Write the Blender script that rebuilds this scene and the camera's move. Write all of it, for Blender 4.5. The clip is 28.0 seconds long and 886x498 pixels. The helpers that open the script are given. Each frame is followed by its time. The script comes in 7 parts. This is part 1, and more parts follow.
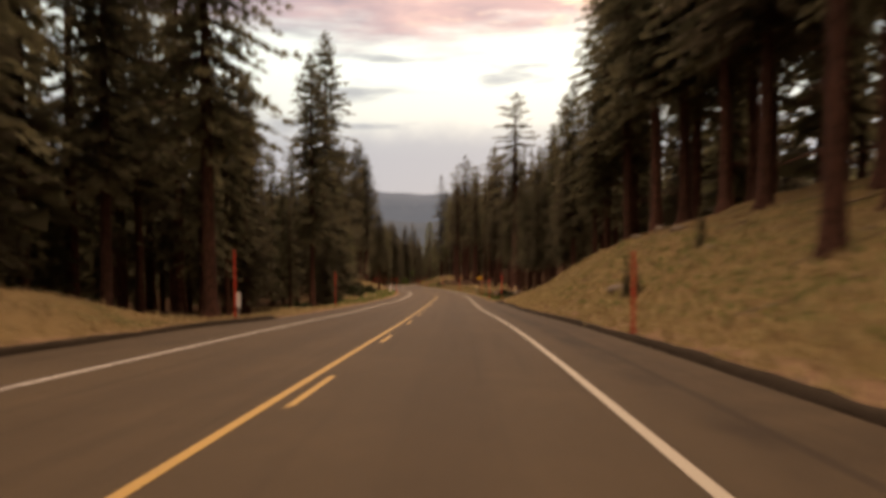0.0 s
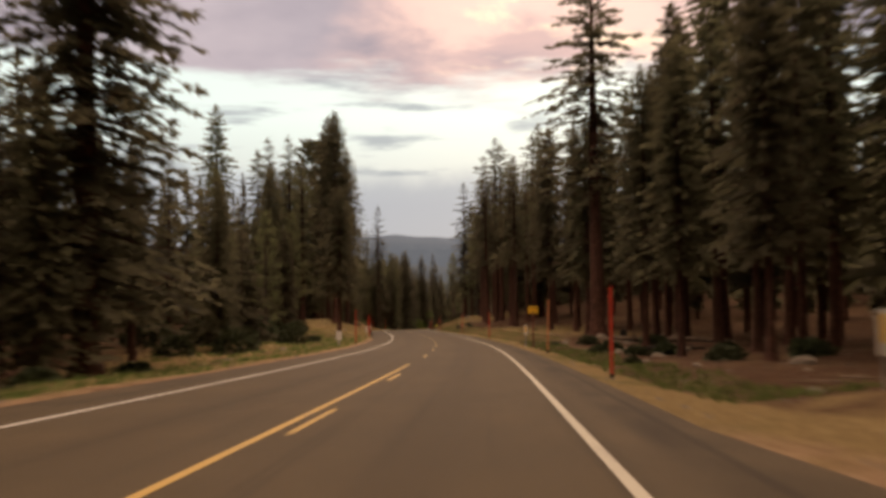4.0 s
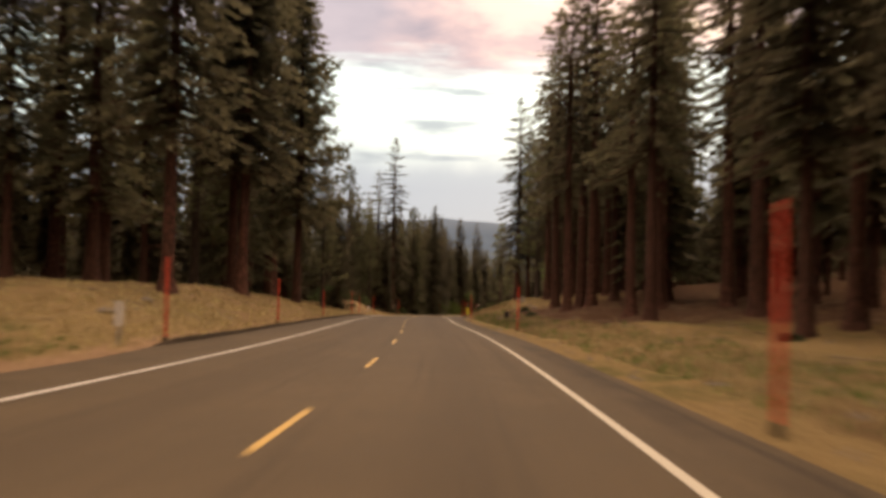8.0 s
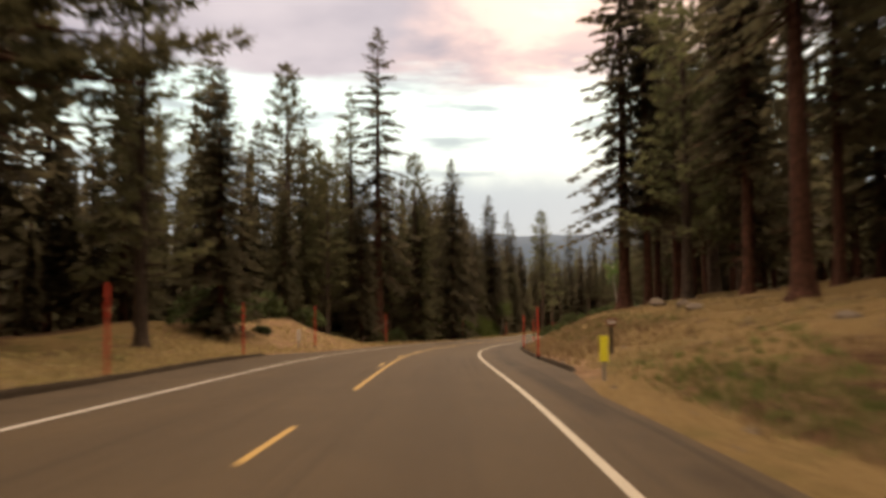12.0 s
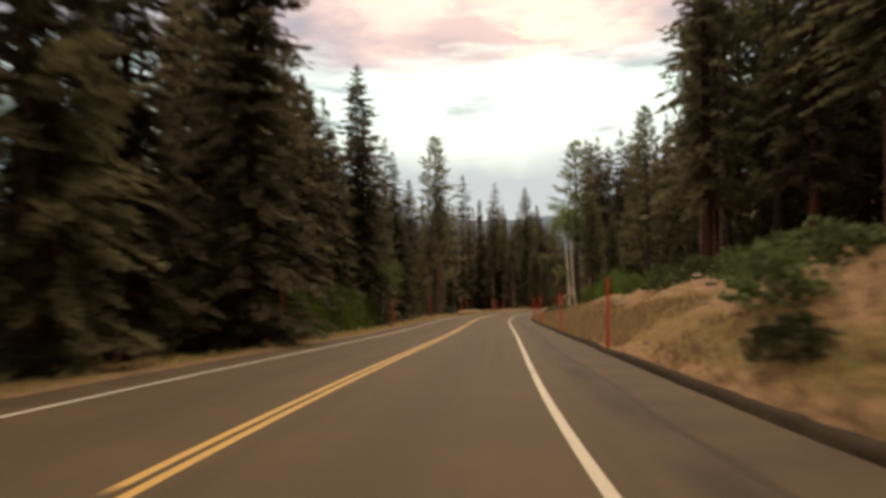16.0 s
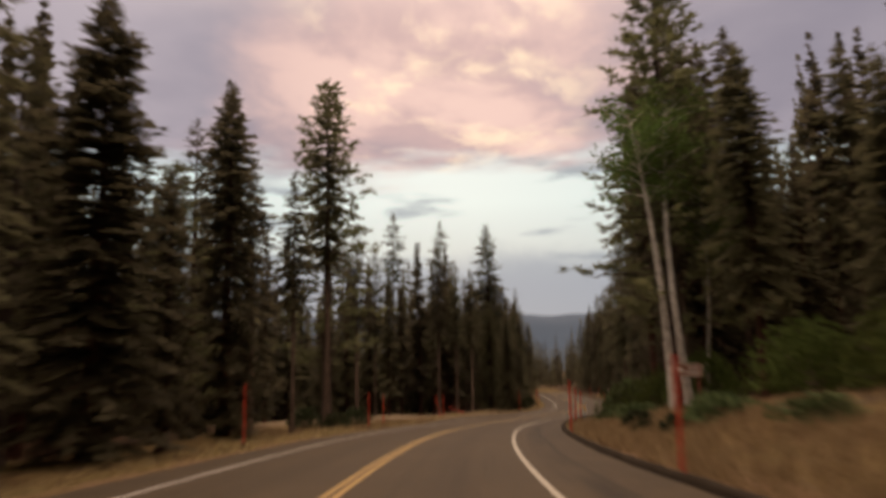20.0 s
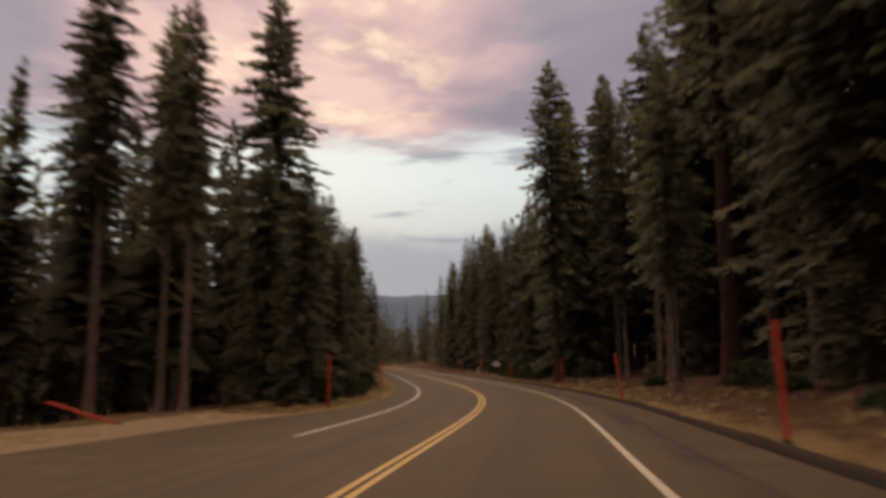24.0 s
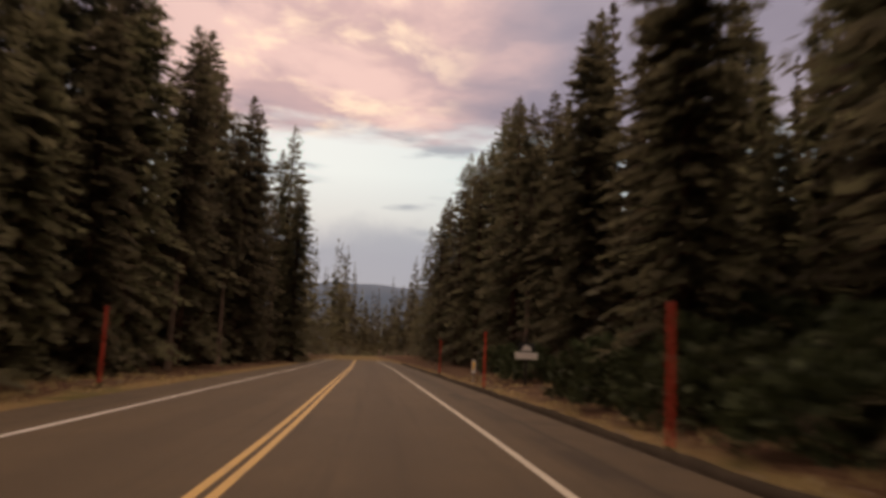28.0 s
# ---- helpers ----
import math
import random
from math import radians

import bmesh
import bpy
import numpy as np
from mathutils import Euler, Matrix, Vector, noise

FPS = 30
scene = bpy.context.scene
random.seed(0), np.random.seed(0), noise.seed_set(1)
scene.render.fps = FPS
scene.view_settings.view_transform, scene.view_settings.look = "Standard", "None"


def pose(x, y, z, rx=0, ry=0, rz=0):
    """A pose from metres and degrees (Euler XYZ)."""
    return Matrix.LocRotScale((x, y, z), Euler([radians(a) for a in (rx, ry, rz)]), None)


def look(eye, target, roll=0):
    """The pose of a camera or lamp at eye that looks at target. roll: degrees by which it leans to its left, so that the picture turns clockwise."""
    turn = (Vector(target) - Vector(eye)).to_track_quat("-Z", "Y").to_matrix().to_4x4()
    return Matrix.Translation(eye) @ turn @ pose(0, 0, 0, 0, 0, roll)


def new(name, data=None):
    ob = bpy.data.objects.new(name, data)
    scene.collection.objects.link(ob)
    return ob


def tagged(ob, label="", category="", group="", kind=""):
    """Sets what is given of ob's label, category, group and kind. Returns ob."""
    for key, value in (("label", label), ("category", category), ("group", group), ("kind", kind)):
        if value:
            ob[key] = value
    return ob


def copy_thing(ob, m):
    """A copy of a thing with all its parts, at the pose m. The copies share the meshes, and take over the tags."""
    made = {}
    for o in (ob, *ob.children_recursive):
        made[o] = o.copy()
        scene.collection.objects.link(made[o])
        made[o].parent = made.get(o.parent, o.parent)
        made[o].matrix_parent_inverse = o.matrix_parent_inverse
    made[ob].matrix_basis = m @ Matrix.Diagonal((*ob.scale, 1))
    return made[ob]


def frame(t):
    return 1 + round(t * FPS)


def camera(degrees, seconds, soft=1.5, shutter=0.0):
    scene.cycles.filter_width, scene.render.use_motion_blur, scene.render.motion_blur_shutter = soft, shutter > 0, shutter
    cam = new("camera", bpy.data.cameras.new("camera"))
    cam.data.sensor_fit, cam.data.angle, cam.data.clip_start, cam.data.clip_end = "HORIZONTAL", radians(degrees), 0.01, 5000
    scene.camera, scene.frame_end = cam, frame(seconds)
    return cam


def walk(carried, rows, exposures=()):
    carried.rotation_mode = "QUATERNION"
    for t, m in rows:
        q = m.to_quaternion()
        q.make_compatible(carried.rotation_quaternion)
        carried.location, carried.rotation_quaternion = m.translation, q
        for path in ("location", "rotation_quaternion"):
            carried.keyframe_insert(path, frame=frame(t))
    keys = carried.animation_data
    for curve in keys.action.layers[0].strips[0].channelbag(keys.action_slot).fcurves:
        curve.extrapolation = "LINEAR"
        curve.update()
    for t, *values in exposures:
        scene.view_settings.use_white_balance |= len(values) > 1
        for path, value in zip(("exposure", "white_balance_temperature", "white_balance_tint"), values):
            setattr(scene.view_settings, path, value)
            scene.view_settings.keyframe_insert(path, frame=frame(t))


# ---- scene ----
# ---------------------------------------------------------------- camera
cam = camera(65.0, 28.0, soft=3.6, shutter=0.9)
PATH = [
    (0.0, 0.00, 0.00, 1.300, 88.32, 0.18, 0.05),
    (0.5, 0.29, 6.85, 0.755, 86.61, -1.39, 2.25),
    (1.0, 0.64, 13.41, 0.262, 86.74, -1.44, 2.68),
    (1.5, 0.88, 20.89, -0.463, 87.10, -0.77, 1.47),
    (2.0, 1.08, 27.94, -1.084, 87.09, -0.74, 3.06),
    (2.5, 1.23, 35.28, -1.770, 89.09, 0.04, 3.03),
    (3.0, 1.27, 42.28, -2.304, 90.16, 0.61, 2.37),
    (3.5, 1.37, 48.84, -2.927, 91.90, 0.81, 2.30),
    (5.5, 1.36, 76.15, -5.064, 92.14, -0.36, 3.60),
    (6.0, 1.32, 82.49, -5.527, 91.54, -0.35, 3.85),
    (6.5, 1.21, 89.92, -6.046, 91.80, -0.03, 2.84),
    (7.0, 0.88, 96.74, -6.592, 90.99, 0.65, 1.44),
    (7.5, 0.65, 103.32, -7.151, 91.58, -2.39, 4.42),
    (8.0, 0.02, 110.97, -7.687, 90.86, -1.29, 6.49),
    (8.5, -0.58, 118.11, -8.074, 91.67, -0.88, 7.47),
    (9.0, -1.23, 124.74, -8.480, 92.94, -0.37, 7.06),
    (9.5, -2.10, 132.20, -8.952, 93.41, -1.06, 8.96),
    (10.0, -3.01, 138.82, -9.453, 94.58, -0.90, 8.19),
    (10.5, -3.96, 146.19, -9.938, 94.06, -1.17, 8.11),
    (11.0, -5.05, 153.13, -10.355, 92.65, -0.67, 8.45),
    (11.5, -6.03, 159.66, -10.789, 92.32, 1.03, 7.96),
    (13.5, -9.63, 187.61, -12.784, 91.33, -2.89, 7.53),
    (14.0, -10.49, 194.38, -13.327, 91.03, -0.69, 4.54),
    (14.5, -11.16, 202.09, -13.949, 91.18, 1.92, 2.35),
    (15.0, -11.51, 208.93, -14.589, 92.10, 1.34, -0.55),
    (15.5, -11.74, 216.29, -15.115, 91.07, 1.99, -1.17),
    (16.0, -11.46, 223.72, -15.720, 90.78, 0.88, -2.89),
    (16.5, -10.86, 230.18, -16.245, 90.57, 1.70, -4.36),
    (17.0, -10.25, 237.24, -16.668, 91.71, 1.63, -6.52),
    (17.5, -9.50, 244.12, -17.204, 91.82, 0.85, -6.98),
    (18.0, -8.67, 251.11, -17.744, 91.72, -0.57, -6.53),
    (18.5, -7.69, 258.52, -18.275, 92.39, -0.21, -6.41),
    (19.0, -6.82, 265.11, -18.720, 94.01, 0.11, -7.01),
    (19.5, -5.88, 272.12, -19.347, 94.66, 1.45, -7.37),
    (20.0, -4.91, 279.52, -19.745, 98.98, 1.18, -7.54),
    (20.5, -3.73, 286.96, -20.211, 101.55, 0.07, -6.83),
    (22.5, 2.89, 315.36, -22.029, 98.00, -0.13, -11.69),
    (23.0, 4.81, 321.96, -22.492, 98.59, 0.91, -15.19),
    (23.5, 7.37, 328.92, -22.954, 97.61, 1.39, -18.04),
    (24.0, 10.30, 335.72, -23.430, 97.26, 0.79, -20.01),
    (24.5, 13.37, 342.39, -23.762, 97.11, -0.21, -22.38),
    (25.0, 16.78, 349.16, -24.154, 97.38, -1.39, -23.21),
    (25.5, 19.89, 355.25, -24.490, 96.37, -0.93, -23.80),
    (26.0, 22.86, 361.46, -24.888, 97.13, -2.63, -23.43),
    (26.5, 25.78, 367.84, -25.258, 96.39, -2.01, -22.38),
    (27.0, 28.23, 374.62, -25.486, 96.77, -1.31, -22.02),
    (27.5, 30.62, 381.51, -25.777, 96.30, -2.46, -20.82),
    (28.0, 32.72, 388.21, -26.017, 96.87, -2.76, -19.71),
]
walk(cam, [(t, pose(x, y, z, rx, ry, rz)) for t, x, y, z, rx, ry, rz in PATH],
     exposures=[(0.0, 0.22, 8000, 22), (3.5, 0.12, 7700, 19), (6.0, 0.04, 7600, 17), (8.0, 0.46, 7700, 17), (10.5, 0.56, 7700, 15), (13.5, 0.40, 7400, 11), (18.0, 0.30, 7300, 9),
                (19.0, 0.02, 7400, 13), (20.0, -0.26, 7250, 19), (22.5, -0.28, 7250, 20), (26.0, -0.32, 7250, 24), (28.0, -0.32, 7250, 24)])


# ---------------------------------------------------------------- node helpers
def nodes_of(tree):
    tree.nodes.clear()

    def add(kind, **inputs):
        n = tree.nodes.new(kind)
        for key, value in inputs.items():
            slot = n.inputs[int(key[1:])] if key[0] == "i" and key[1:].isdigit() else n.inputs[key]
            if isinstance(value, bpy.types.NodeSocket):
                tree.links.new(value, slot)
            else:
                slot.default_value = value
        return n
    return add


def ramp(add, fac, *stops):
    n = add("ShaderNodeValToRGB", i0=fac)
    els = n.color_ramp.elements
    while len(els) < len(stops):
        els.new(0.5)
    for el, (p, c) in zip(els, stops):
        el.position = p
        el.color = (*c, 1) if len(c) == 3 else c
    return n.outputs[0]


def mixc(add, fac, a, b, mode="MIX"):
    n = add("ShaderNodeMix")
    n.data_type, n.blend_type, n.clamp_factor = "RGBA", mode, True
    for slot, v in ((0, fac), (6, a), (7, b)):
        if isinstance(v, bpy.types.NodeSocket):
            n.id_data.links.new(v, n.inputs[slot])
        else:
            n.inputs[slot].default_value = v if slot == 0 else (*v, 1)
    return n.outputs[2]


def math2(add, op, a, b=0.0, c=0.0):
    n = add("ShaderNodeMath", i0=a, i1=b, i2=c)
    n.operation = op
    return n.outputs[0]


def smooth(add, v, a, b):
    n = add("ShaderNodeMapRange", i0=v, i1=a, i2=b, i3=0.0, i4=1.0)
    n.interpolation_type = "SMOOTHSTEP"
    return n.outputs[0]


# ---------------------------------------------------------------- world: clouded evening sky
SUN_AZ, SUN_EL = -8.0, 24.0        # degrees to the left of +y, and up
world = bpy.data.worlds.new("evening_sky")
scene.world = world
world.use_nodes = True
add = nodes_of(world.node_tree)
co = add("ShaderNodeTexCoord").outputs["Generated"]
dirn = add("ShaderNodeVectorMath", i0=co)
dirn.operation = "NORMALIZE"
dirn = dirn.outputs[0]
sep = add("ShaderNodeSeparateXYZ", i0=dirn)
up = math2(add, "MAXIMUM", sep.outputs[2], 0.0)
# cloud deck coordinates: the direction laid onto a high flat layer
flat = add("ShaderNodeVectorMath", i0=dirn)
flat.operation = "SCALE"
world.node_tree.links.new(math2(add, "DIVIDE", 1.0, math2(add, "ADD", up, 0.12)), flat.inputs["Scale"])
flat = flat.outputs[0]
warp = add("ShaderNodeTexNoise", Vector=flat, Scale=1.6, Detail=3.0, Roughness=0.5).outputs["Color"]
bent = add("ShaderNodeVectorMath", i0=warp, i1=(0.35, 0.35, 0.35), i2=flat)
bent.operation = "MULTIPLY_ADD"
bent = bent.outputs[0]
soft_n = add("ShaderNodeTexNoise", Vector=bent, Scale=2.2, Detail=7.0, Roughness=0.55).outputs[0]
big_n = add("ShaderNodeTexNoise", Vector=bent, Scale=1.1, Detail=5.0, Roughness=0.5).outputs[0]
fine_n = add("ShaderNodeTexNoise", Vector=bent, Scale=4.0, Detail=5.0, Roughness=0.55).outputs[0]
stretch = add("ShaderNodeMapping", Vector=dirn, Scale=(1.0, 1.0, 6.0)).outputs[0]
streak_n = add("ShaderNodeTexNoise", Vector=stretch, Scale=5.5, Detail=6.0, Roughness=0.5).outputs[0]
edge_n = add("ShaderNodeTexNoise", Vector=stretch, Scale=4.0, Detail=6.0, Roughness=0.55).outputs[0]
billow_n = add("ShaderNodeTexNoise", Vector=dirn, Scale=9.0, Detail=6.0, Roughness=0.55).outputs[0]
# warm patch round the low sun behind the deck
to_sun = (math.sin(radians(-SUN_AZ)) * math.cos(radians(SUN_EL)), math.cos(radians(SUN_AZ)) * math.cos(radians(SUN_EL)), math.sin(radians(SUN_EL)))
near = add("ShaderNodeVectorMath", i0=dirn, i1=to_sun)
near.operation = "DOT_PRODUCT"
near = near.outputs["Value"]
sky = add("ShaderNodeTexSky")
sky.sky_type, sky.sun_disc, sky.sun_elevation, sky.sun_rotation = "NISHITA", False, radians(SUN_EL), radians(-SUN_AZ)
clear = ramp(add, up, (0.0, (0.34, 0.43, 0.54)), (0.10, (0.41, 0.49, 0.57)), (0.155, (0.57, 0.70, 0.71)), (0.22, (0.70, 0.90, 0.90)), (1.0, (0.6, 0.75, 0.9)))
clear = mixc(add, 0.012, clear, sky.outputs[0])
bank_top = math2(add, "ADD", up, math2(add, "MULTIPLY", math2(add, "SUBTRACT", billow_n, 0.5), 0.09))
bank = smooth(add, bank_top, 0.165, 0.115)
low = mixc(add, math2(add, "MULTIPLY", bank, 0.62), clear, (0.34, 0.41, 0.50))
streaks = math2(add, "MULTIPLY", smooth(add, streak_n, 0.53, 0.66), smooth(add, up, 0.09, 0.14))
low = mixc(add, math2(add, "MULTIPLY", streaks, 0.8), low, (0.35, 0.43, 0.50))
glow = smooth(add, math2(add, "ADD", near, math2(add, "MULTIPLY", math2(add, "SUBTRACT", soft_n, 0.5), 0.12)), 0.935, 1.0)
grey = mixc(add, smooth(add, big_n, 0.34, 0.66), (0.34, 0.34, 0.425), (0.54, 0.52, 0.60))
deck = mixc(add, math2(add, "MULTIPLY", glow, 0.9), grey, (0.80, 0.60, 0.585))
lift = smooth(add, soft_n, 0.46, 0.64)
deck = mixc(add, math2(add, "MULTIPLY", lift, math2(add, "MULTIPLY", smooth(add, near, 0.945, 1.0), 0.8)), deck, (1.12, 0.86, 0.77))
spots = math2(add, "MULTIPLY", smooth(add, fine_n, 0.49, 0.70), smooth(add, near, 0.968, 0.999))
deck = mixc(add, math2(add, "MULTIPLY", spots, 0.9), deck, (1.45, 1.22, 0.88))
# overhead, out of view, the deck is brightened to light road and trees
deck = mixc(add, smooth(add, up, 0.42, 0.76), deck, (2.4, 1.96, 1.62))
line = math2(add, "ADD", up, math2(add, "MULTIPLY", math2(add, "SUBTRACT", edge_n, 0.5), 0.15))
cover = smooth(add, line, 0.246, 0.292)
colour = mixc(add, cover, low, deck)
back = add("ShaderNodeBackground", Color=colour, Strength=1.0)
add("ShaderNodeOutputWorld", Surface=back.outputs[0])

sun = new("sun", bpy.data.lights.new("sun", "SUN"))
sun.data.energy, sun.data.angle, sun.data.color = 0.5, radians(40), (1.0, 0.86, 0.72)
sun.matrix_world = look(Vector(to_sun) * 100, (0, 0, 0))


# ---------------------------------------------------------------- materials
def material(name, rough=0.9, spec=0.2, metal=0.0):
    m = bpy.data.materials.new(name)
    m.use_nodes = True
    a = nodes_of(m.node_tree)
    bsdf = a("ShaderNodeBsdfPrincipled", Roughness=rough, Metallic=metal)
    bsdf.inputs["Specular IOR Level"].default_value = spec
    a("ShaderNodeOutputMaterial", Surface=bsdf.outputs[0])
    return m, a, bsdf


def relief(a, m, bsdf, height, strength, distance):
    b = a("ShaderNodeBump", Strength=strength, Distance=distance, Height=height)
    m.node_tree.links.new(b.outputs[0], bsdf.inputs["Normal"])


def put(m, bsdf, colour, slot="Base Color"):
    m.node_tree.links.new(colour, bsdf.inputs[slot])


def noise_at(a, vec, scale, detail=5.0, rough=0.55):
    return a("ShaderNodeTexNoise", Vector=vec, Scale=scale, Detail=detail, Roughness=rough).outputs[0]


def stone_like(name, dark, mid, light, scale, rough=0.95, bump=0.5, big=0.08):
    m, a, b = material(name, rough, 0.15)
    p = a("ShaderNodeNewGeometry").outputs["Position"]
    n1, n2, n3 = noise_at(a, p, scale, 8.0, 0.65), noise_at(a, p, big), noise_at(a, p, scale * 6, 4.0, 0.7)
    c = ramp(a, n1, (0.3, dark), (0.5, mid), (0.72, light))
    c = mixc(a, smooth(a, n2, 0.35, 0.65), c, mid)
    put(m, b, c)
    relief(a, m, b, n3, bump, 0.03)
    return m


def make_asphalt(name, pale):
    m, a, b = material(name, 0.85, 0.2)
    p = a("ShaderNodeNewGeometry").outputs["Position"]
    uv = a("ShaderNodeUVMap").outputs[0]
    u = a("ShaderNodeSeparateXYZ", i0=uv).outputs[0]
    grain = noise_at(a, p, 45.0, 5.0, 0.75)
    patch = noise_at(a, p, 0.35, 6.0, 0.65)
    mottle = noise_at(a, p, 3.0, 6.0, 0.7)
    long_map = a("ShaderNodeMapping", Vector=uv, Scale=(2.4, 0.05, 1.0)).outputs[0]
    tracks = noise_at(a, long_map, 1.0, 4.0, 0.6)
    c = ramp(a, grain, (0.25, (0.0437, 0.0306, 0.0170)), (0.75, (0.0900, 0.0633, 0.0346)))
    c = mixc(a, math2(a, "MULTIPLY", smooth(a, patch, 0.4, 0.7), 0.8), c, (0.0821, 0.0568, 0.0303))
    c = mixc(a, math2(a, "MULTIPLY", smooth(a, mottle, 0.45, 0.7), 0.35), c, (0.0529, 0.0376, 0.0209))
    c = mixc(a, math2(a, "MULTIPLY", smooth(a, tracks, 0.5, 0.72), 0.6), c, (0.0451, 0.0312, 0.0172))
    # oil-dark strip along the middle of each lane
    oil = smooth(a, math2(a, "ABSOLUTE", math2(a, "SUBTRACT", math2(a, "ABSOLUTE", u), 1.8)), 0.75, 0.1)
    c = mixc(a, math2(a, "MULTIPLY", oil, math2(a, "MULTIPLY", patch, 0.6)), c, (0.0423, 0.0290, 0.0159))
    # dusty rim and a wandering tar seam outside the white lines
    rim = smooth(a, math2(a, "ABSOLUTE", u), 3.8, 4.6)
    rim_n = math2(a, "MULTIPLY", rim, smooth(a, noise_at(a, p, 0.9, 5.0), 0.35, 0.7))
    c = mixc(a, math2(a, "MULTIPLY", rim_n, 0.6), c, (0.0397, 0.0274, 0.0152))
    wander = math2(a, "MULTIPLY", math2(a, "SUBTRACT", noise_at(a, p, 0.07, 3.0, 0.5), 0.5), 0.7)
    seam = smooth(a, math2(a, "ABSOLUTE", math2(a, "SUBTRACT", math2(a, "SUBTRACT", u, 4.62), wander)), 0.10, 0.03)
    smear = smooth(a, math2(a, "ABSOLUTE", math2(a, "SUBTRACT", u, 4.35)), 0.42, 0.05)
    c = mixc(a, math2(a, "MULTIPLY", smear, smooth(a, patch, 0.38, 0.62)), c, (0.0348, 0.0241, 0.0136))
    c = mixc(a, math2(a, "MULTIPLY", seam, 0.55), c, (0.0252, 0.0175, 0.0099))
    c = mixc(a, pale, c, (0.2243, 0.1605, 0.0935))
    put(m, b, c)
    relief(a, m, b, math2(a, "ADD", grain, mottle), 0.4, 0.012)
    return m


def make_paint(name, colour, wear):
    m, a, b = material(name, 0.7, 0.3)
    p = a("ShaderNodeNewGeometry").outputs["Position"]
    n = noise_at(a, p, 9.0, 6.0, 0.7)
    n2 = noise_at(a, p, 0.8, 3.0)
    w = smooth(a, math2(a, "ADD", n, math2(a, "MULTIPLY", n2, 0.5)), wear, wear + 0.16)
    put(m, b, mixc(a, w, colour, (0.13, 0.12, 0.11)))
    return m


def make_ground():
    m, a, b = material("dry_forest_floor", 1.0, 0.05)
    p = a("ShaderNodeNewGeometry").outputs["Position"]
    uv = a("ShaderNodeUVMap").outputs[0]
    u = a("ShaderNodeSeparateXYZ", i0=uv).outputs[0]
    v = a("ShaderNodeSeparateXYZ", i0=uv).outputs[1]
    n1, n2, n3 = noise_at(a, p, 0.9, 8.0, 0.62), noise_at(a, p, 0.12, 4.0), noise_at(a, p, 7.0, 6.0, 0.7)
    n4 = noise_at(a, p, 0.45, 6.0, 0.7)
    duff = ramp(a, n3, (0.3, (0.0332, 0.0183, 0.0109)), (0.52, (0.0730, 0.0403, 0.0234)), (0.75, (0.1272, 0.0735, 0.0437)))
    litter = ramp(a, n3, (0.3, (0.0503, 0.0307, 0.0181)), (0.52, (0.0989, 0.0607, 0.0348)), (0.75, (0.1467, 0.0936, 0.0556)))
    duff = mixc(a, smooth(a, n4, 0.48, 0.60), duff, litter)
    grass = ramp(a, n3, (0.25, (0.0852, 0.0572, 0.0257)), (0.5, (0.1758, 0.1207, 0.0544)), (0.8, (0.2667, 0.1919, 0.0940)))
    green = ramp(a, n3, (0.25, (0.0409, 0.0440, 0.0142)), (0.8, (0.1044, 0.1012, 0.0333)))
    dirt = ramp(a, n3, (0.25, (0.1035, 0.0627, 0.0356)), (0.5, (0.2264, 0.1430, 0.0832)), (0.8, (0.3363, 0.2257, 0.1378)))
    dirt = mixc(a, smooth(a, noise_at(a, p, 1.3, 7.0, 0.72), 0.52, 0.68), dirt, (0.0955, 0.0564, 0.0326))
    # v holds the kind of verge: 0 needle floor, 1 dry grass, 2 bare dirt
    k = math2(a, "ADD", v, math2(a, "MULTIPLY", math2(a, "SUBTRACT", n1, 0.5), 0.9))
    c = mixc(a, smooth(a, k, 0.25, 0.65), duff, grass)
    g = math2(a, "MULTIPLY", smooth(a, n2, 0.5, 0.62), smooth(a, n1, 0.42, 0.6))
    c = mixc(a, math2(a, "MULTIPLY", g, math2(a, "MULTIPLY", smooth(a, k, 0.2, 0.6), 0.8)), c, green)
    c = mixc(a, smooth(a, k, 1.3, 1.65), c, dirt)
    put(m, b, c)
    relief(a, m, b, math2(a, "ADD", n3, math2(a, "MULTIPLY", n1, 2.0)), 0.65, 0.15)
    return m


def make_bark(name, dark, mid, light, uneven=0.5):
    m, a, b = material(name, 0.95, 0.1)
    t = a("ShaderNodeTexCoord").outputs["Object"]
    mp = a("ShaderNodeMapping", Vector=t, Scale=(5.0, 5.0, 0.8)).outputs[0]
    n = noise_at(a, mp, 2.2, 8.0, 0.7)
    vor = a("ShaderNodeTexVoronoi", Vector=a("ShaderNodeMapping", Vector=t, Scale=(3.4, 3.4, 1.0)).outputs[0], Scale=2.0)
    vor.feature = "DISTANCE_TO_EDGE"
    crack = smooth(a, vor.outputs[0], 0.0, 0.12)
    c = ramp(a, n, (0.3, dark), (0.5, mid), (0.72, light))
    c = mixc(a, crack, dark, c)
    r = a("ShaderNodeObjectInfo").outputs["Random"]
    c = mixc(a, math2(a, "MULTIPLY", r, uneven), c, dark)
    put(m, b, c)
    relief(a, m, b, math2(a, "ADD", crack, n), 0.7, 0.06)
    return m


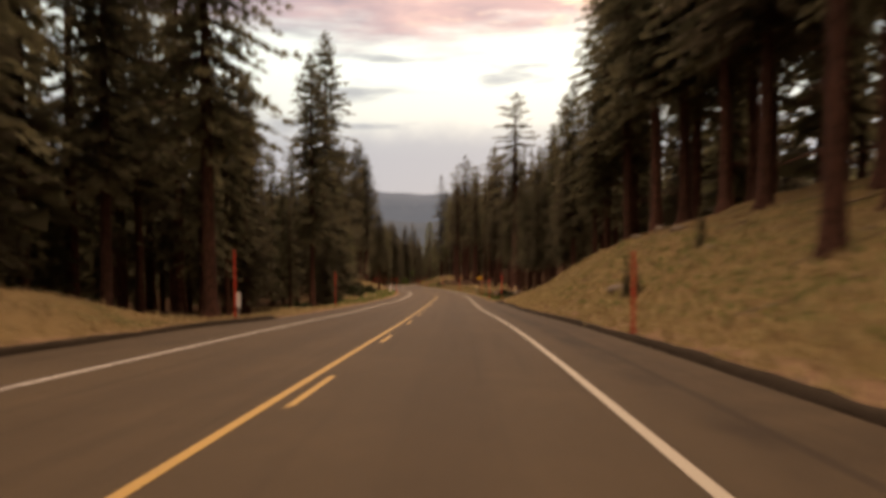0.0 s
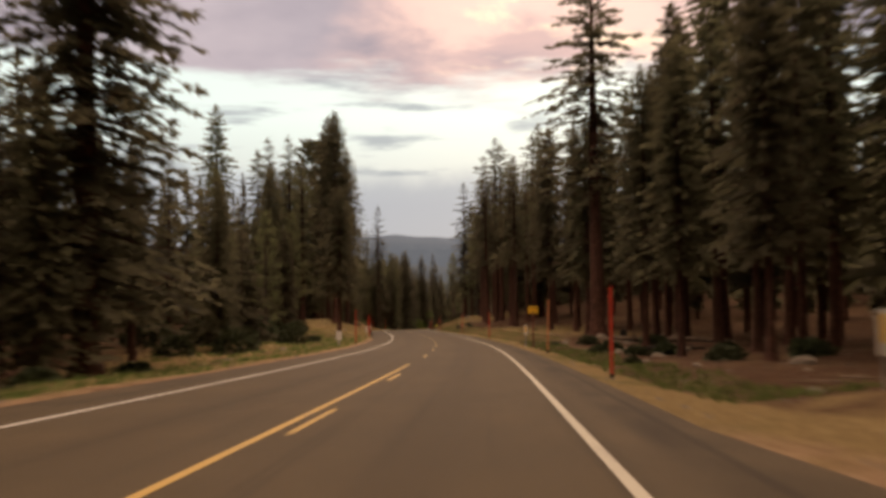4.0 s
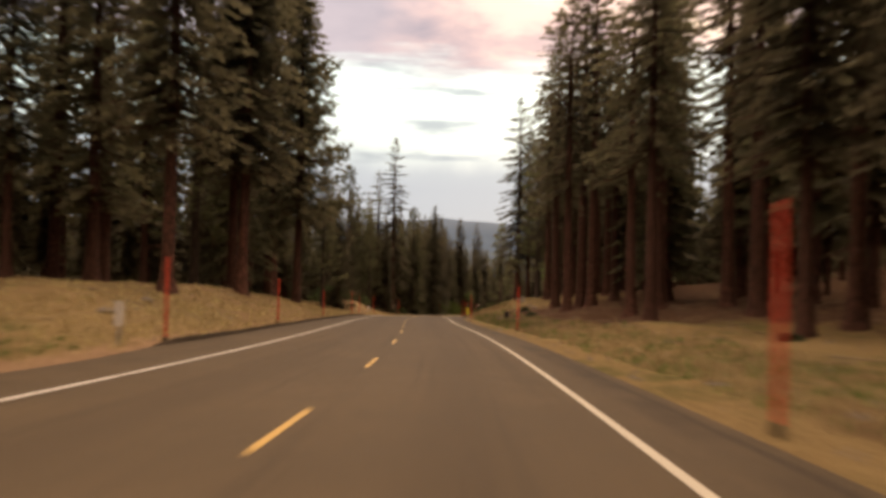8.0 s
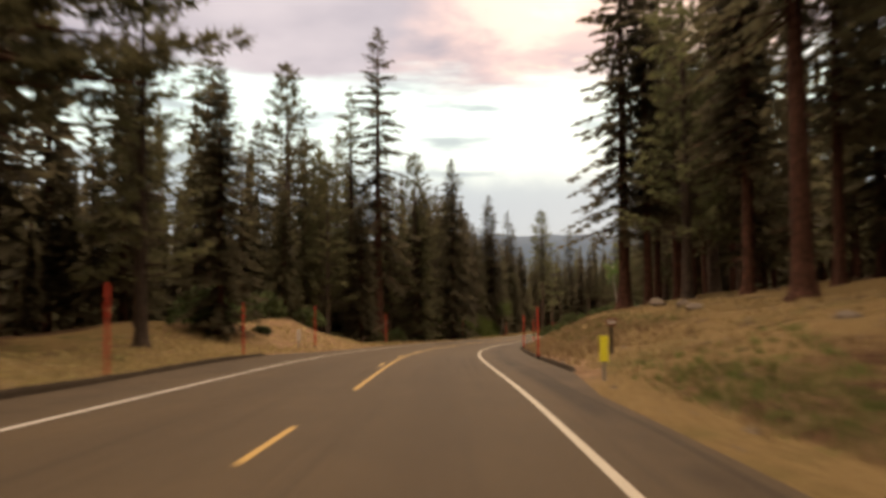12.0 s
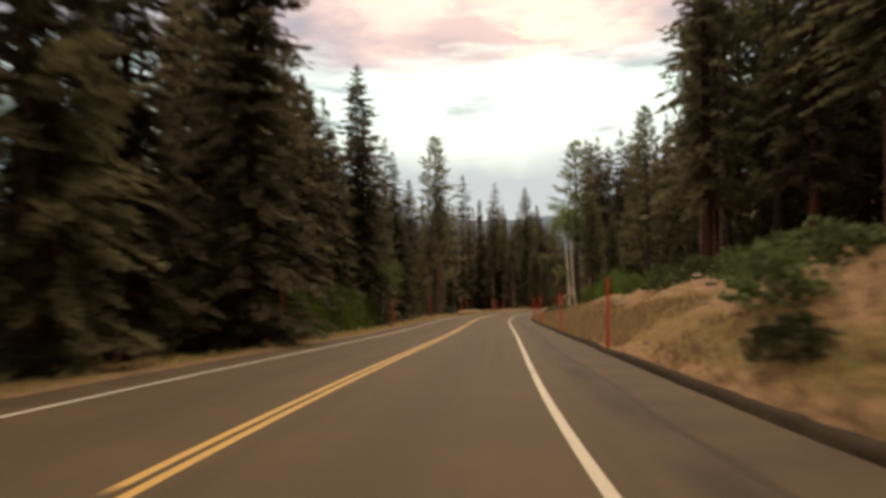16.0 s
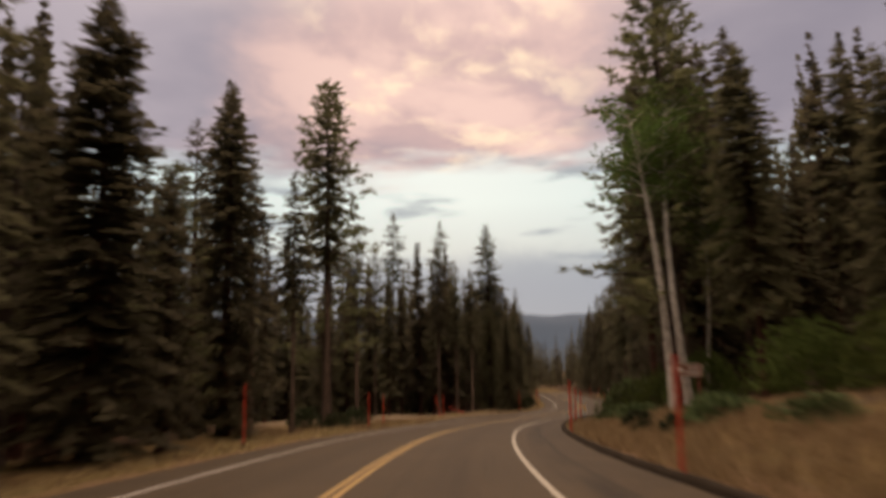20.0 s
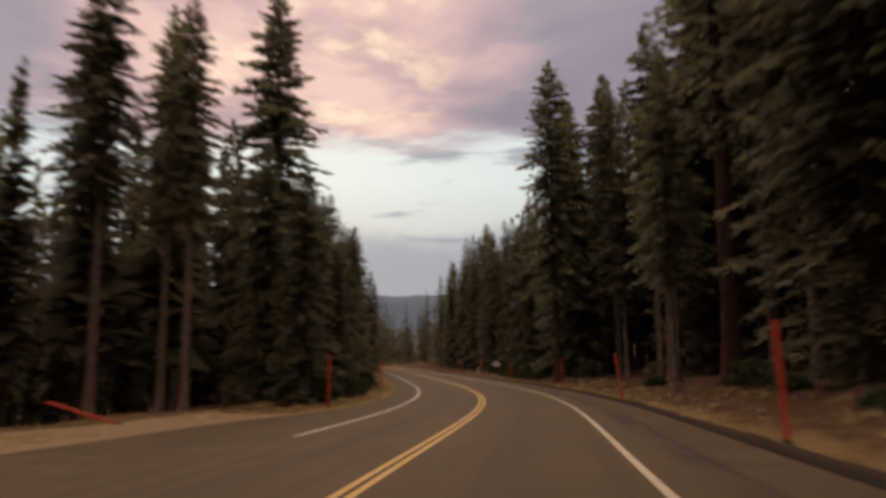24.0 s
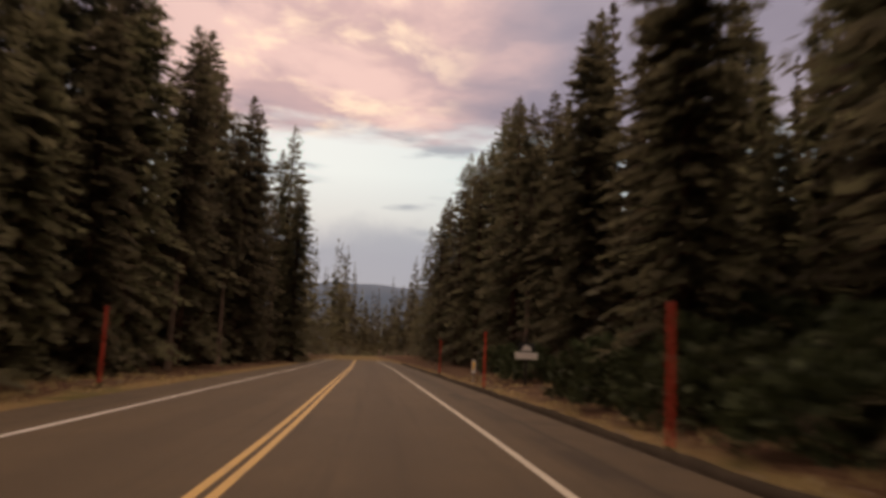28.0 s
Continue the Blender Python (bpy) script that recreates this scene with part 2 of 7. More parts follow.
def make_leaf(name, dark, mid, light, through_light=0.25):
    m, a, b = material(name, 0.75, 0.15)
    isl = a("ShaderNodeNewGeometry").outputs["Random Per Island"]
    r = a("ShaderNodeObjectInfo").outputs["Random"]
    c = ramp(a, isl, (0.0, dark), (0.5, mid), (1.0, light))
    hue = a("ShaderNodeHueSaturation", Color=c, Hue=0.5, Saturation=1.0)
    m.node_tree.links.new(math2(a, "ADD", 0.7, math2(a, "MULTIPLY", r, 0.6)), hue.inputs["Value"])
    m.node_tree.links.new(math2(a, "ADD", 0.475, math2(a, "MULTIPLY", r, 0.04)), hue.inputs["Hue"])
    put(m, b, hue.outputs[0])
    tr = a("ShaderNodeBsdfTranslucent", Color=hue.outputs[0])
    mx = a("ShaderNodeMixShader", i0=through_light, i1=b.outputs[0], i2=tr.outputs[0])
    out = [n for n in m.node_tree.nodes if n.type == "OUTPUT_MATERIAL"][0]
    m.node_tree.links.new(mx.outputs[0], out.inputs[0])
    return m


def plain(name, colour, rough=0.6, spec=0.3, vary=0.25, scale=4.0, metal=0.0):
    m, a, b = material(name, rough, spec, metal)
    t = a("ShaderNodeTexCoord").outputs["Object"]
    n = noise_at(a, t, scale, 6.0, 0.65)
    dark = tuple(c * (1 - vary) for c in colour)
    put(m, b, ramp(a, n, (0.3, dark), (0.65, colour)))
    relief(a, m, b, n, 0.15, 0.01)
    return m


ASPHALT = make_asphalt("worn_asphalt", 0.0)
ASPHALT_PALE = make_asphalt("pale_worn_asphalt", 0.6)
WHITE_PAINT = make_paint("worn_white_paint", (0.3853, 0.3427, 0.2662), 0.83)
FADED_PAINT = make_paint("faded_white_paint", (0.4736, 0.4390, 0.3891), 0.80)
YELLOW_PAINT = make_paint("worn_yellow_paint", (0.42, 0.262, 0.076), 0.84)
KERB = stone_like("dark_asphalt_kerb", (0.0260, 0.0198, 0.0143), (0.0416, 0.0319, 0.0231), (0.0715, 0.0559, 0.0403), 5.0, 1.0, 0.6, 0.5)
KERB.node_tree.nodes["Principled BSDF"].inputs["Specular IOR Level"].default_value = 0.02
GROUND = make_ground()
BARK_RED = make_bark("red_fir_bark", (0.036, 0.019, 0.0135), (0.118, 0.053, 0.036), (0.21, 0.100, 0.066))
BARK_GREY = make_bark("grey_brown_bark", (0.040, 0.030, 0.023), (0.105, 0.075, 0.057), (0.19, 0.143, 0.108))
BARK_PALE = make_bark("pale_lodgepole_bark", (0.07, 0.050, 0.038), (0.18, 0.125, 0.092), (0.30, 0.22, 0.165))
NEEDLES = make_leaf("dark_fir_needles", (0.1078, 0.0968, 0.0572), (0.1210, 0.1100, 0.0637), (0.1364, 0.1254, 0.0713), 0.6)
NEEDLES_PINE = make_leaf("olive_pine_needles", (0.0996, 0.0965, 0.0499), (0.1230, 0.1208, 0.0603), (0.1463, 0.1452, 0.0707), 0.6)
LEAVES = make_leaf("aspen_leaves", (0.0595, 0.111, 0.0255), (0.102, 0.17, 0.0425), (0.17, 0.246, 0.068), 0.3)
BUSH = make_leaf("dark_bush_leaves", (0.026, 0.032, 0.016), (0.048, 0.058, 0.027), (0.078, 0.092, 0.042), 0.2)
SHRUB = make_leaf("shrub_leaves", (0.0575, 0.0782, 0.0322), (0.0943, 0.1265, 0.0517), (0.1495, 0.1898, 0.0828), 0.25)
ALDER = make_leaf("alder_leaves", (0.0690, 0.1012, 0.0276), (0.1058, 0.1495, 0.0414), (0.1495, 0.1978, 0.0575), 0.45)
POLE_RED = plain("orange_red_paint", (0.52, 0.058, 0.030), 0.55, 0.3, 0.35, 3.0)


# ---------------------------------------------------------------- the lie of the land
ROAD = [
    (-80, -4.14, 5.60),
    (-40, -3.05, 2.88),
    (0, -1.99, 0.02),
    (20, -1.45, -1.61),
    (40, -1.27, -3.41),
    (60, -0.99, -5.06),
    (80, -0.72, -6.62),
    (100, -1.08, -8.14),
    (120, -2.55, -9.57),
    (140, -5.02, -10.86),
    (160, -8.16, -12.19),
    (180, -10.81, -13.55),
    (195, -12.92, -14.70),
    (210, -14.15, -15.93),
    (225, -13.92, -17.10),
    (240, -12.20, -18.21),
    (260, -9.43, -19.72),
    (280, -6.81, -21.14),
    (290, -5.39, -21.79),
    (302, -3.26, -22.52),
    (315, -0.02, -23.32),
    (322, 2.24, -23.80),
    (330, 5.36, -24.34),
    (345, 12.68, -25.25),
    (360, 20.46, -26.12),
    (375, 26.80, -26.83),
    (390, 31.56, -27.42),
    (410, 36.64, -28.08),
    (440, 43.95, -29.07),
    (480, 53.34, -30.40),
    (560, 71.67, -33.06),
    (700, 103.46, -37.82),
]


def spline(kn, v):
    n = len(kn)
    h = np.diff(kn)
    m_, r_ = np.eye(n), np.zeros(n)
    for i in range(1, n - 1):
        m_[i, i - 1:i + 2] = h[i - 1], 2 * (h[i - 1] + h[i]), h[i]
        r_[i] = 6 * ((v[i + 1] - v[i]) / h[i] - (v[i] - v[i - 1]) / h[i - 1])
    c = np.linalg.solve(m_, r_)

    def at(x):
        x = np.asarray(x, float)
        xx = np.clip(x, kn[0], kn[-1])
        i = np.clip(np.searchsorted(kn, xx) - 1, 0, n - 2)
        a, b, w = kn[i + 1] - xx, xx - kn[i], h[i]
        out = c[i] * a ** 3 / 6 / w + c[i + 1] * b ** 3 / 6 / w + (v[i] / w - c[i] * w / 6) * a + (v[i + 1] / w - c[i + 1] * w / 6) * b
        ends = np.where(x > kn[-1], (x - kn[-1]) * (v[-1] - v[-2]) / h[-1], 0) + np.where(x < kn[0], (x - kn[0]) * (v[1] - v[0]) / h[0], 0)
        return out + ends
    return at


_r = np.array(ROAD, float)
road_x = spline(_r[:, 0], _r[:, 1])
_rz = spline(_r[:, 0], _r[:, 2])


def road_z(y):
    """The road's height; far ahead it levels out into the valley."""
    y = np.asarray(y, float)
    far = np.maximum(y - 640, 0)
    return np.where(y < 640, _rz(y), _rz(640.0) - 30 * (1 - np.exp(-far / 400)))


def heading_cos(y):
    g = (road_x(np.asarray(y, float) + 1) - road_x(np.asarray(y, float) - 1)) / 2
    return 1 / np.sqrt(1 + g * g)


# heights above the road at 0.6, 2, 6, 14 and 40 m beyond the edge of the asphalt; the last number is the kind of verge
RIGHT = [
    (-80, 0.10, 0.6, 2.4, 5.2, 7.0, 1.0), (20, 0.10, 0.7, 2.6, 5.2, 7.0, 1.0), (34, 0.10, 1.0, 3.9, 6.4, 6.5, 1.0), (46, 0.10, 1.0, 3.8, 6.2, 5.5, 1.0), (53, 0.10, 0.8, 3.0, 5.0, 4.5, 1.0), (58, 0.10, 0.7, 2.4, 4.0, 4.0, 0.9),
    (64, 0.0, 0.3, 0.9, 1.8, 1.8, 0.5), (71, -0.1, -0.15, 0.0, 0.2, 0.8, 0.15), (96, -0.1, -0.15, -0.05, 0.1, 0.8, 0.15), (112, 0.0, 0.1, 0.2, 0.1, 1.0, 0.3), (124, 0.0, 0.12, 0.35, 0.25, 1.2, 0.6), (138, 0.0, 0.15, 0.5, 0.4, 1.5, 0.95),
    (150, 0.0, 0.05, 0.6, 1.4, 3.2, 0.12), (176, 0.0, 0.15, 0.8, 1.9, 4.2, 0.15), (188, 0.10, 0.6, 1.6, 2.9, 5.5, 1.0), (215, 0.10, 0.8, 2.4, 3.8, 6.5, 1.2),
    (235, 0.10, 0.9, 2.6, 4.0, 6.5, 1.45), (275, 0.10, 0.7, 2.2, 3.4, 5.0, 1.45), (290, 0.10, 0.6, 1.6, 2.2, 3.5, 1.4), (302, 0.05, 0.4, 1.1, 1.6, 2.5, 1.0), (312, 0.05, 0.2, 0.5, 1.0, 2.0, 0.6),
    (345, 0.05, 0.3, 0.8, 1.1, 1.8, 0.15), (400, 0.05, 0.2, 0.4, 0.7, 1.4, 0.1), (700, 0.0, 0.1, 0.4, 0.6, 1.2, 0.3)]
LEFT = [
    (-80, 0.10, 0.6, 1.9, 1.9, 0.5, 1.2), (14, 0.10, 0.7, 2.1, 1.9, 0.4, 1.2), (22, 0.05, 0.3, 1.1, 0.8, -0.4, 1.0), (26, 0.0, 0.0, 0.1, 0.0, -0.5, 0.8), (30, 0.00, -0.1, -0.3, -0.4, -0.6, 0.7), (60, 0.0, -0.15, -0.7, -1.0, -1.4, 0.6), (84, 0.0, -0.15, -0.6, -0.9, -1.4, 0.6),
    (98, 0.0, -0.1, 0.1, 0.2, -0.4, 0.55), (112, 0.0, 0.05, 0.2, 0.2, -0.2, 0.55), (122, 0.05, 0.2, 0.6, 0.7, 0.1, 1.0), (130, 0.10, 0.5, 1.3, 1.4, 0.5, 1.3), (140, 0.10, 0.7, 1.8, 1.9, 0.4, 1.4), (162, 0.10, 0.7, 1.85, 1.6, -0.3, 1.5),
    (174, 0.05, 0.4, 1.3, 1.0, -1.0, 1.0), (182, 0.0, 0.1, 0.2, 0.0, -1.5, 0.6), (194, 0.0, 0.1, 0.3, 0.3, -1.8, 0.7), (206, 0.0, 0.3, 1.6, 1.5, -2.0, 1.6), (216, 0.0, 0.4, 2.0, 1.6, -2.5, 1.5), (221, 0.0, 0.2, 1.0, 0.4, -3.5, 1.2), (226, 0.0, 0.0, 0.0, -0.8, -4.0, 0.7),
    (240, 0.0, -0.1, -0.3, -1.2, -5.0, 0.6), (300, 0.0, -0.1, -0.3, -1.2, -5.0, 0.5), (318, 0.0, 0.0, -0.1, -0.6, -3.0, 0.7), (332, 0.0, -0.05, -0.15, -0.3, -0.9, 1.0), (352, 0.0, -0.03, -0.15, -0.3, -0.9, 0.7), (364, 0.0, 0.05, 0.05, 0.0, -1.0, 0.4), (372, 0.0, 0.05, 0.0, -0.6, -4.0, 0.4),
    (400, 0.0, 0.05, -0.1, -1.0, -5.0, 0.3), (700, 0.0, 0.0, -0.2, -1.0, -5.0, 0.3)]
_E = np.array([0, 0.6, 2, 6, 14, 40, 400])


def edge_of(side, y):
    """Distance from the yellow line to the edge of the asphalt."""
    if side > 0:
        return np.interp(y, [-80, 38, 47, 57, 64, 110, 150, 180, 188, 200, 208, 220, 255, 275, 300, 700], [5.70, 5.72, 5.88, 5.78, 4.95, 4.85, 4.85, 4.9, 5.8, 6.05, 6.05, 5.8, 5.8, 5.8, 5.68, 5.66])
    return np.interp(y, [-80, 21, 27, 60, 100, 124, 128, 180, 199, 206, 225, 320, 334, 344, 352, 360, 366, 374, 700],
                     [6.2, 6.25, 5.5, 5.3, 5.3, 5.5, 5.9, 5.95, 6.7, 5.4, 5.0, 5.2, 5.8, 7.8, 9.0, 8.4, 6.0, 5.4, 5.2])


def verge(side, y, e, col=None):
    t = np.array(RIGHT if side > 0 else LEFT)
    if col is not None:
        return np.interp(y, t[:, 0], t[:, col])
    y, e = np.broadcast_arrays(np.asarray(y, float), np.asarray(e, float))
    hs = [np.zeros_like(y)] + [np.interp(y, t[:, 0], t[:, i]) for i in range(1, 6)]
    hs.append(hs[-1] + (45 if side > 0 else np.interp(y, [0, 380, 450], [22, 22, -30])))
    out = np.zeros_like(y)
    for i in range(6):
        f = np.clip((e - _E[i]) / (_E[i + 1] - _E[i]), 0, 1)
        out = np.where(e >= _E[i], hs[i] + (hs[i + 1] - hs[i]) * (f if i > 1 else f), out)
    return np.where(e < 0, 0, out)


def lumps(x, y, size, seed):
    """Smooth value noise from -1 to 1 at that size in metres."""
    gx, gy = np.asarray(x, float) / size + seed * 17.3, np.asarray(y, float) / size + seed * 5.1
    ix, iy = np.floor(gx), np.floor(gy)
    fx, fy = gx - ix, gy - iy
    fx, fy = fx * fx * (3 - 2 * fx), fy * fy * (3 - 2 * fy)

    def corner(i, j):
        v = np.sin((ix + i) * 127.1 + (iy + j) * 311.7 + seed * 74.7) * 43758.5453
        return 2 * (v - np.floor(v)) - 1
    return (corner(0, 0) * (1 - fx) + corner(1, 0) * fx) * (1 - fy) + (corner(0, 1) * (1 - fx) + corner(1, 1) * fx) * fy


def bumps(x, y, e):
    """Uneven ground away from the road."""
    k = np.clip(e / 4, 0, 1)
    z = k * (0.16 * np.sin(x * 0.61 + 1.3 * np.sin(y * 0.23)) * np.sin(y * 0.47 + 0.7) + 0.12 * lumps(x, y, 2.3, 1) + 0.06 * lumps(x, y, 0.9, 2))
    # washed-out ledges on the bare bank
    right = np.asarray(x) > road_x(y)
    bare = np.interp(y, [222, 234, 276, 290], [0, 1, 1, 0]) * np.clip((e - 1.6) / 1.5, 0, 1) * np.clip((11 - e) / 2, 0, 1) * right
    worn = lumps(x * 1.0, y * 0.55, 1.5, 3) + 0.5 * lumps(x, y, 0.7, 4)
    return z + bare * (0.22 * worn - 0.30 * np.clip(np.abs(lumps(x, y * 0.6, 2.6, 5)) * -3 + 1, 0, 1))


def land(x, y):
    x, y = np.broadcast_arrays(np.asarray(x, float), np.asarray(y, float))
    d = (x - road_x(y)) * heading_cos(y)
    er, el = d - edge_of(1, y), -d - edge_of(-1, y)
    z = road_z(y) + np.where(er > 0, verge(1, y, er), 0) + np.where(el > 0, verge(-1, y, el), 0)
    return z + bumps(x, y, np.maximum(er, el))


def spot(y, d):
    """The place d metres to the right of the yellow line at y, on the ground."""
    x = float(road_x(y) + d / heading_cos(y))
    return Vector((x, y, float(land(x, y))))


def spots(y, d):
    """The same for arrays of places."""
    x = road_x(y) + d / heading_cos(y)
    return np.stack([x, y, land(x, y)], 1)


def mesh_ob(name, verts, faces, mat, parent=None, uvs=None, smooth_faces=True):
    me = bpy.data.meshes.new(name)
    me.from_pydata([tuple(v) for v in verts] if not isinstance(verts, np.ndarray) else verts.tolist(), [], faces.tolist() if isinstance(faces, np.ndarray) else faces)
    if uvs is not None:
        lay = me.uv_layers.new(name="UVMap")
        idx = np.empty(len(me.loops), dtype=np.int32)
        me.loops.foreach_get("vertex_index", idx)
        lay.data.foreach_set("uv", np.asarray(uvs, dtype=np.float32)[idx].ravel())
    me.materials.append(mat)
    if smooth_faces:
        me.polygons.foreach_set("use_smooth", [True] * len(me.polygons))
    me.update()
    ob = new(name, me)
    if parent is not None:
        ob.parent = parent
    return ob


def part(name, bm, mat, parent, label="", smooth_faces=False):
    """A bmesh as one mesh object under a thing or a part."""
    me = bpy.data.meshes.new(name)
    bm.to_mesh(me)
    bm.free()
    me.materials.append(mat)
    if smooth_faces:
        me.polygons.foreach_set("use_smooth", [True] * len(me.polygons))
    ob = new(name, me)
    ob.parent = parent
    return tagged(ob, label) if label else ob


def sheet(name, xs, ys, zs, us, vs, mat):
    r, c = xs.shape
    verts = np.stack([xs, ys, zs], -1).reshape(-1, 3)
    i = np.arange(r * c).reshape(r, c)
    faces = np.stack([i[:-1, :-1], i[:-1, 1:], i[1:, 1:], i[1:, :-1]], -1).reshape(-1, 4)
    return mesh_ob(name, verts, faces, mat, None, np.stack([us, vs], -1).reshape(-1, 2))


# ground: one sheet from behind the start to the far valley
ys = np.concatenate([np.arange(-400, -80, 20.0), np.arange(-80, -10, 1.0), np.arange(-10, 420, 0.5), np.arange(420, 700, 5.0), np.geomspace(700, 4600, 40)])
near_e = np.array([0.0, 0.3, 0.6, 1.0, 1.4, 2.0, 2.5, 3.0, 3.5, 4.0, 4.5, 5.0, 5.5, 6.0, 6.6, 7.2, 7.8, 8.4, 9, 9.6, 10.3, 11, 12, 13, 14, 15, 16.5, 18, 19.5, 21, 23, 25, 30, 36, 45, 60, 90, 140, 220, 400, 900, 2500, 4800])
cols_x, cols_z, cols_u, cols_v = [], [], [], []
for side in (-1, 1):
    eg = edge_of(side, ys)
    for e in (near_e[::-1] if side < 0 else near_e):
        x = road_x(np.minimum(ys, 700)) + side * (eg + e) / heading_cos(np.minimum(ys, 700))
        cols_x.append(x)
        z = land(x, ys) if e > 0 else road_z(ys) - 0.02
        cols_z.append(z)
        cols_u.append(side * (eg + e))
        kind = verge(side, ys, 0, 6)
        fade = np.clip((e - 12) / 8, 0, 1) if side > 0 else np.clip((e - 9) / 7, 0, 1)
        bare = np.interp(ys, [18, 34, 56, 62, 218, 234, 284, 292], [0, 0.35, 0.35, 0, 0, 0.75, 0.75, 0]) * np.clip((e - 2.2) / 1.6, 0, 1) * (side > 0)
        grassy = np.interp(ys, [225, 236, 284, 292], [0, 0.5, 0.5, 0]) * np.clip((2.6 - e) / 1.0, 0, 1) * (side > 0)
        kind = kind + bare - grassy
        cols_v.append(np.maximum(kind * (1 - fade) + 0.12 * fade, 2.0 * np.clip(1.5 - e / 1.1, 0, 1) * (np.interp(ys, [58, 66, 180, 190, 300, 335], [1, 0.6, 0.6, 1, 1, 0.3]) if side > 0 else np.interp(ys, [225, 360, 372], [0.8, 0.7, 0.35]))))
    if side < 0:
        cols_x.append(road_x(np.minimum(ys, 700)))
        cols_z.append(road_z(ys) - 0.12)
        cols_u.append(ys * 0)
        cols_v.append(ys * 0 + 1)
cx, cz = np.array(cols_x).T, np.array(cols_z).T
ground = sheet("ground", cx, np.repeat(ys[:, None], cx.shape[1], 1), cz, np.array(cols_u).T, np.array(cols_v).T, GROUND)
tagged(ground, "dry grass, dirt and needle litter of the forest floor", "ground", kind="structure")

# road surface with a slight crown
ry_ = np.arange(-80, 501, 1.0)
fr = np.linspace(-1, 1, 13)
er_, el_ = edge_of(1, ry_), edge_of(-1, ry_)
dd = np.where(fr[None, :] > 0, fr[None, :] * er_[:, None], fr[None, :] * el_[:, None])
rx_ = road_x(ry_)[:, None] + dd / heading_cos(ry_)[:, None]
rzz = road_z(ry_)[:, None] + 0.0 * dd
road = sheet("road", rx_, np.repeat(ry_[:, None], 13, 1), rzz, dd, np.repeat(ry_[:, None], 13, 1), ASPHALT)
tagged(road, "worn brown-grey asphalt mountain road with tyre tracks", "road", kind="structure")


def stripe(name, y0, y1, d, width, mat, label):
    yy = np.arange(y0, y1 + 0.5, 1.0) if y1 - y0 > 8 else np.linspace(y0, y1, 5)
    off = np.array([d - width / 2, d + width / 2])
    x = road_x(yy)[:, None] + off[None, :] / heading_cos(yy)[:, None]
    z = np.repeat(road_z(yy)[:, None], 2, 1) + 0.006
    ob = sheet(name, x, np.repeat(yy[:, None], 2, 1), z, np.repeat(off[None, :], len(yy), 0), np.repeat(yy[:, None], 2, 1), mat)
    ob.parent = road
    return tagged(ob, label)


stripe("edge_line", -80, 500, 3.51, 0.118, WHITE_PAINT, "solid white edge line")
stripe("edge_line", -80, 342, -3.64, 0.12, FADED_PAINT, "faded white edge line")
stripe("edge_line", 353, 500, -3.64, 0.12, FADED_PAINT, "faded white edge line")
stripe("centre_line", -80, 79, -0.09, 0.11, YELLOW_PAINT, "solid yellow centre line")
stripe("centre_line", 180.5, 500, 0.10, 0.11, YELLOW_PAINT, "solid yellow centre line")
stripe("centre_line", 229, 500, -0.10, 0.11, YELLOW_PAINT, "solid yellow centre line")
for k in range(29):
    if k < 12:
        y0, d0 = -17.1 + 8.07 * k, 0.17
    elif k < 24:
        y0, d0 = 84.4 + 8.05 * (k - 12), 0.0
    else:
        y0, d0 = 189.0 + 8.4 * (k - 24), -0.17
    stripe("centre_dash", y0, y0 + 2.4, d0, 0.095, YELLOW_PAINT, "short yellow dash")


def kerb(name, side, y0, y1):
    rngk = np.random.default_rng(int(y0) + 500)
    yy = np.arange(y0, y1 + 0.2, 0.4)
    prof = [(-0.07, -0.03), (-0.05, 0.075), (-0.01, 0.125), (0.05, 0.145), (0.13, 0.125), (0.20, -0.02)]
    eg = edge_of(side, yy)
    rough = np.convolve(rngk.normal(0, 1, len(yy) + 8), np.ones(9) / 3.0, "valid")
    chip = rngk.normal(0, 0.010, (len(yy), len(prof)))
    x = np.stack([road_x(yy) + side * (eg + a + 0.012 * rough) / heading_cos(yy) for a, _ in prof], 1) + chip
    wob = 0.006 * np.sin(yy * 1.7) + 0.010 * np.sin(yy * 0.53 + 1) + 0.008 * rough
    taper = np.clip(np.minimum(yy - y0, y1 - yy) / 1.5, 0.05, 1)
    z = np.stack([road_z(yy) + np.maximum(b, -0.03) * taper + (wob if b > 0.05 else 0) for a, b in prof], 1) + 0.7 * chip
    ob = sheet(name, x, np.repeat(yy[:, None], len(prof), 1), z, x * 0, x * 0, KERB)
    return tagged(ob, "dark rounded asphalt kerb along the road edge", "kerb", kind="structure")


kerb("kerb_1", 1, -80, 60)
kerb("kerb_2", -1, -80, 29.0)
kerb("kerb_3", -1, 128, 199)
kerb("kerb_4", 1, 187, 470)

# side road that leaves to the left
sx = np.linspace(0.0, 1.0, 40)
sy = np.linspace(-4.0, 4.4, 7)
SY = np.repeat(356.0 + sy[None, :], 40, 0)
for _ in range(4):
    mouth = road_x(SY) - (edge_of(-1, SY) - 0.03) / heading_cos(SY)
    SX = -37 + (mouth + 37) * sx[:, None]
    SY = 356.0 + sy[None, :] * (1 + np.clip(1 - (mouth - SX) / 9, 0, 1) * 0.7) + 0.0016 * (SX - 2) ** 2
SZ = land(SX, SY)
away = np.clip((1 - sx[:, None]) * 4, 0, 1)
SZ = SZ + (np.maximum(SZ, SZ[:, 3:4]) - SZ) * away + 0.03 * (1 - sx[:, None] ** 12) + 0.008
side_road = sheet("road_2", SX, SY, SZ, sy[None, :] + 0 * SX, SX, ASPHALT_PALE)
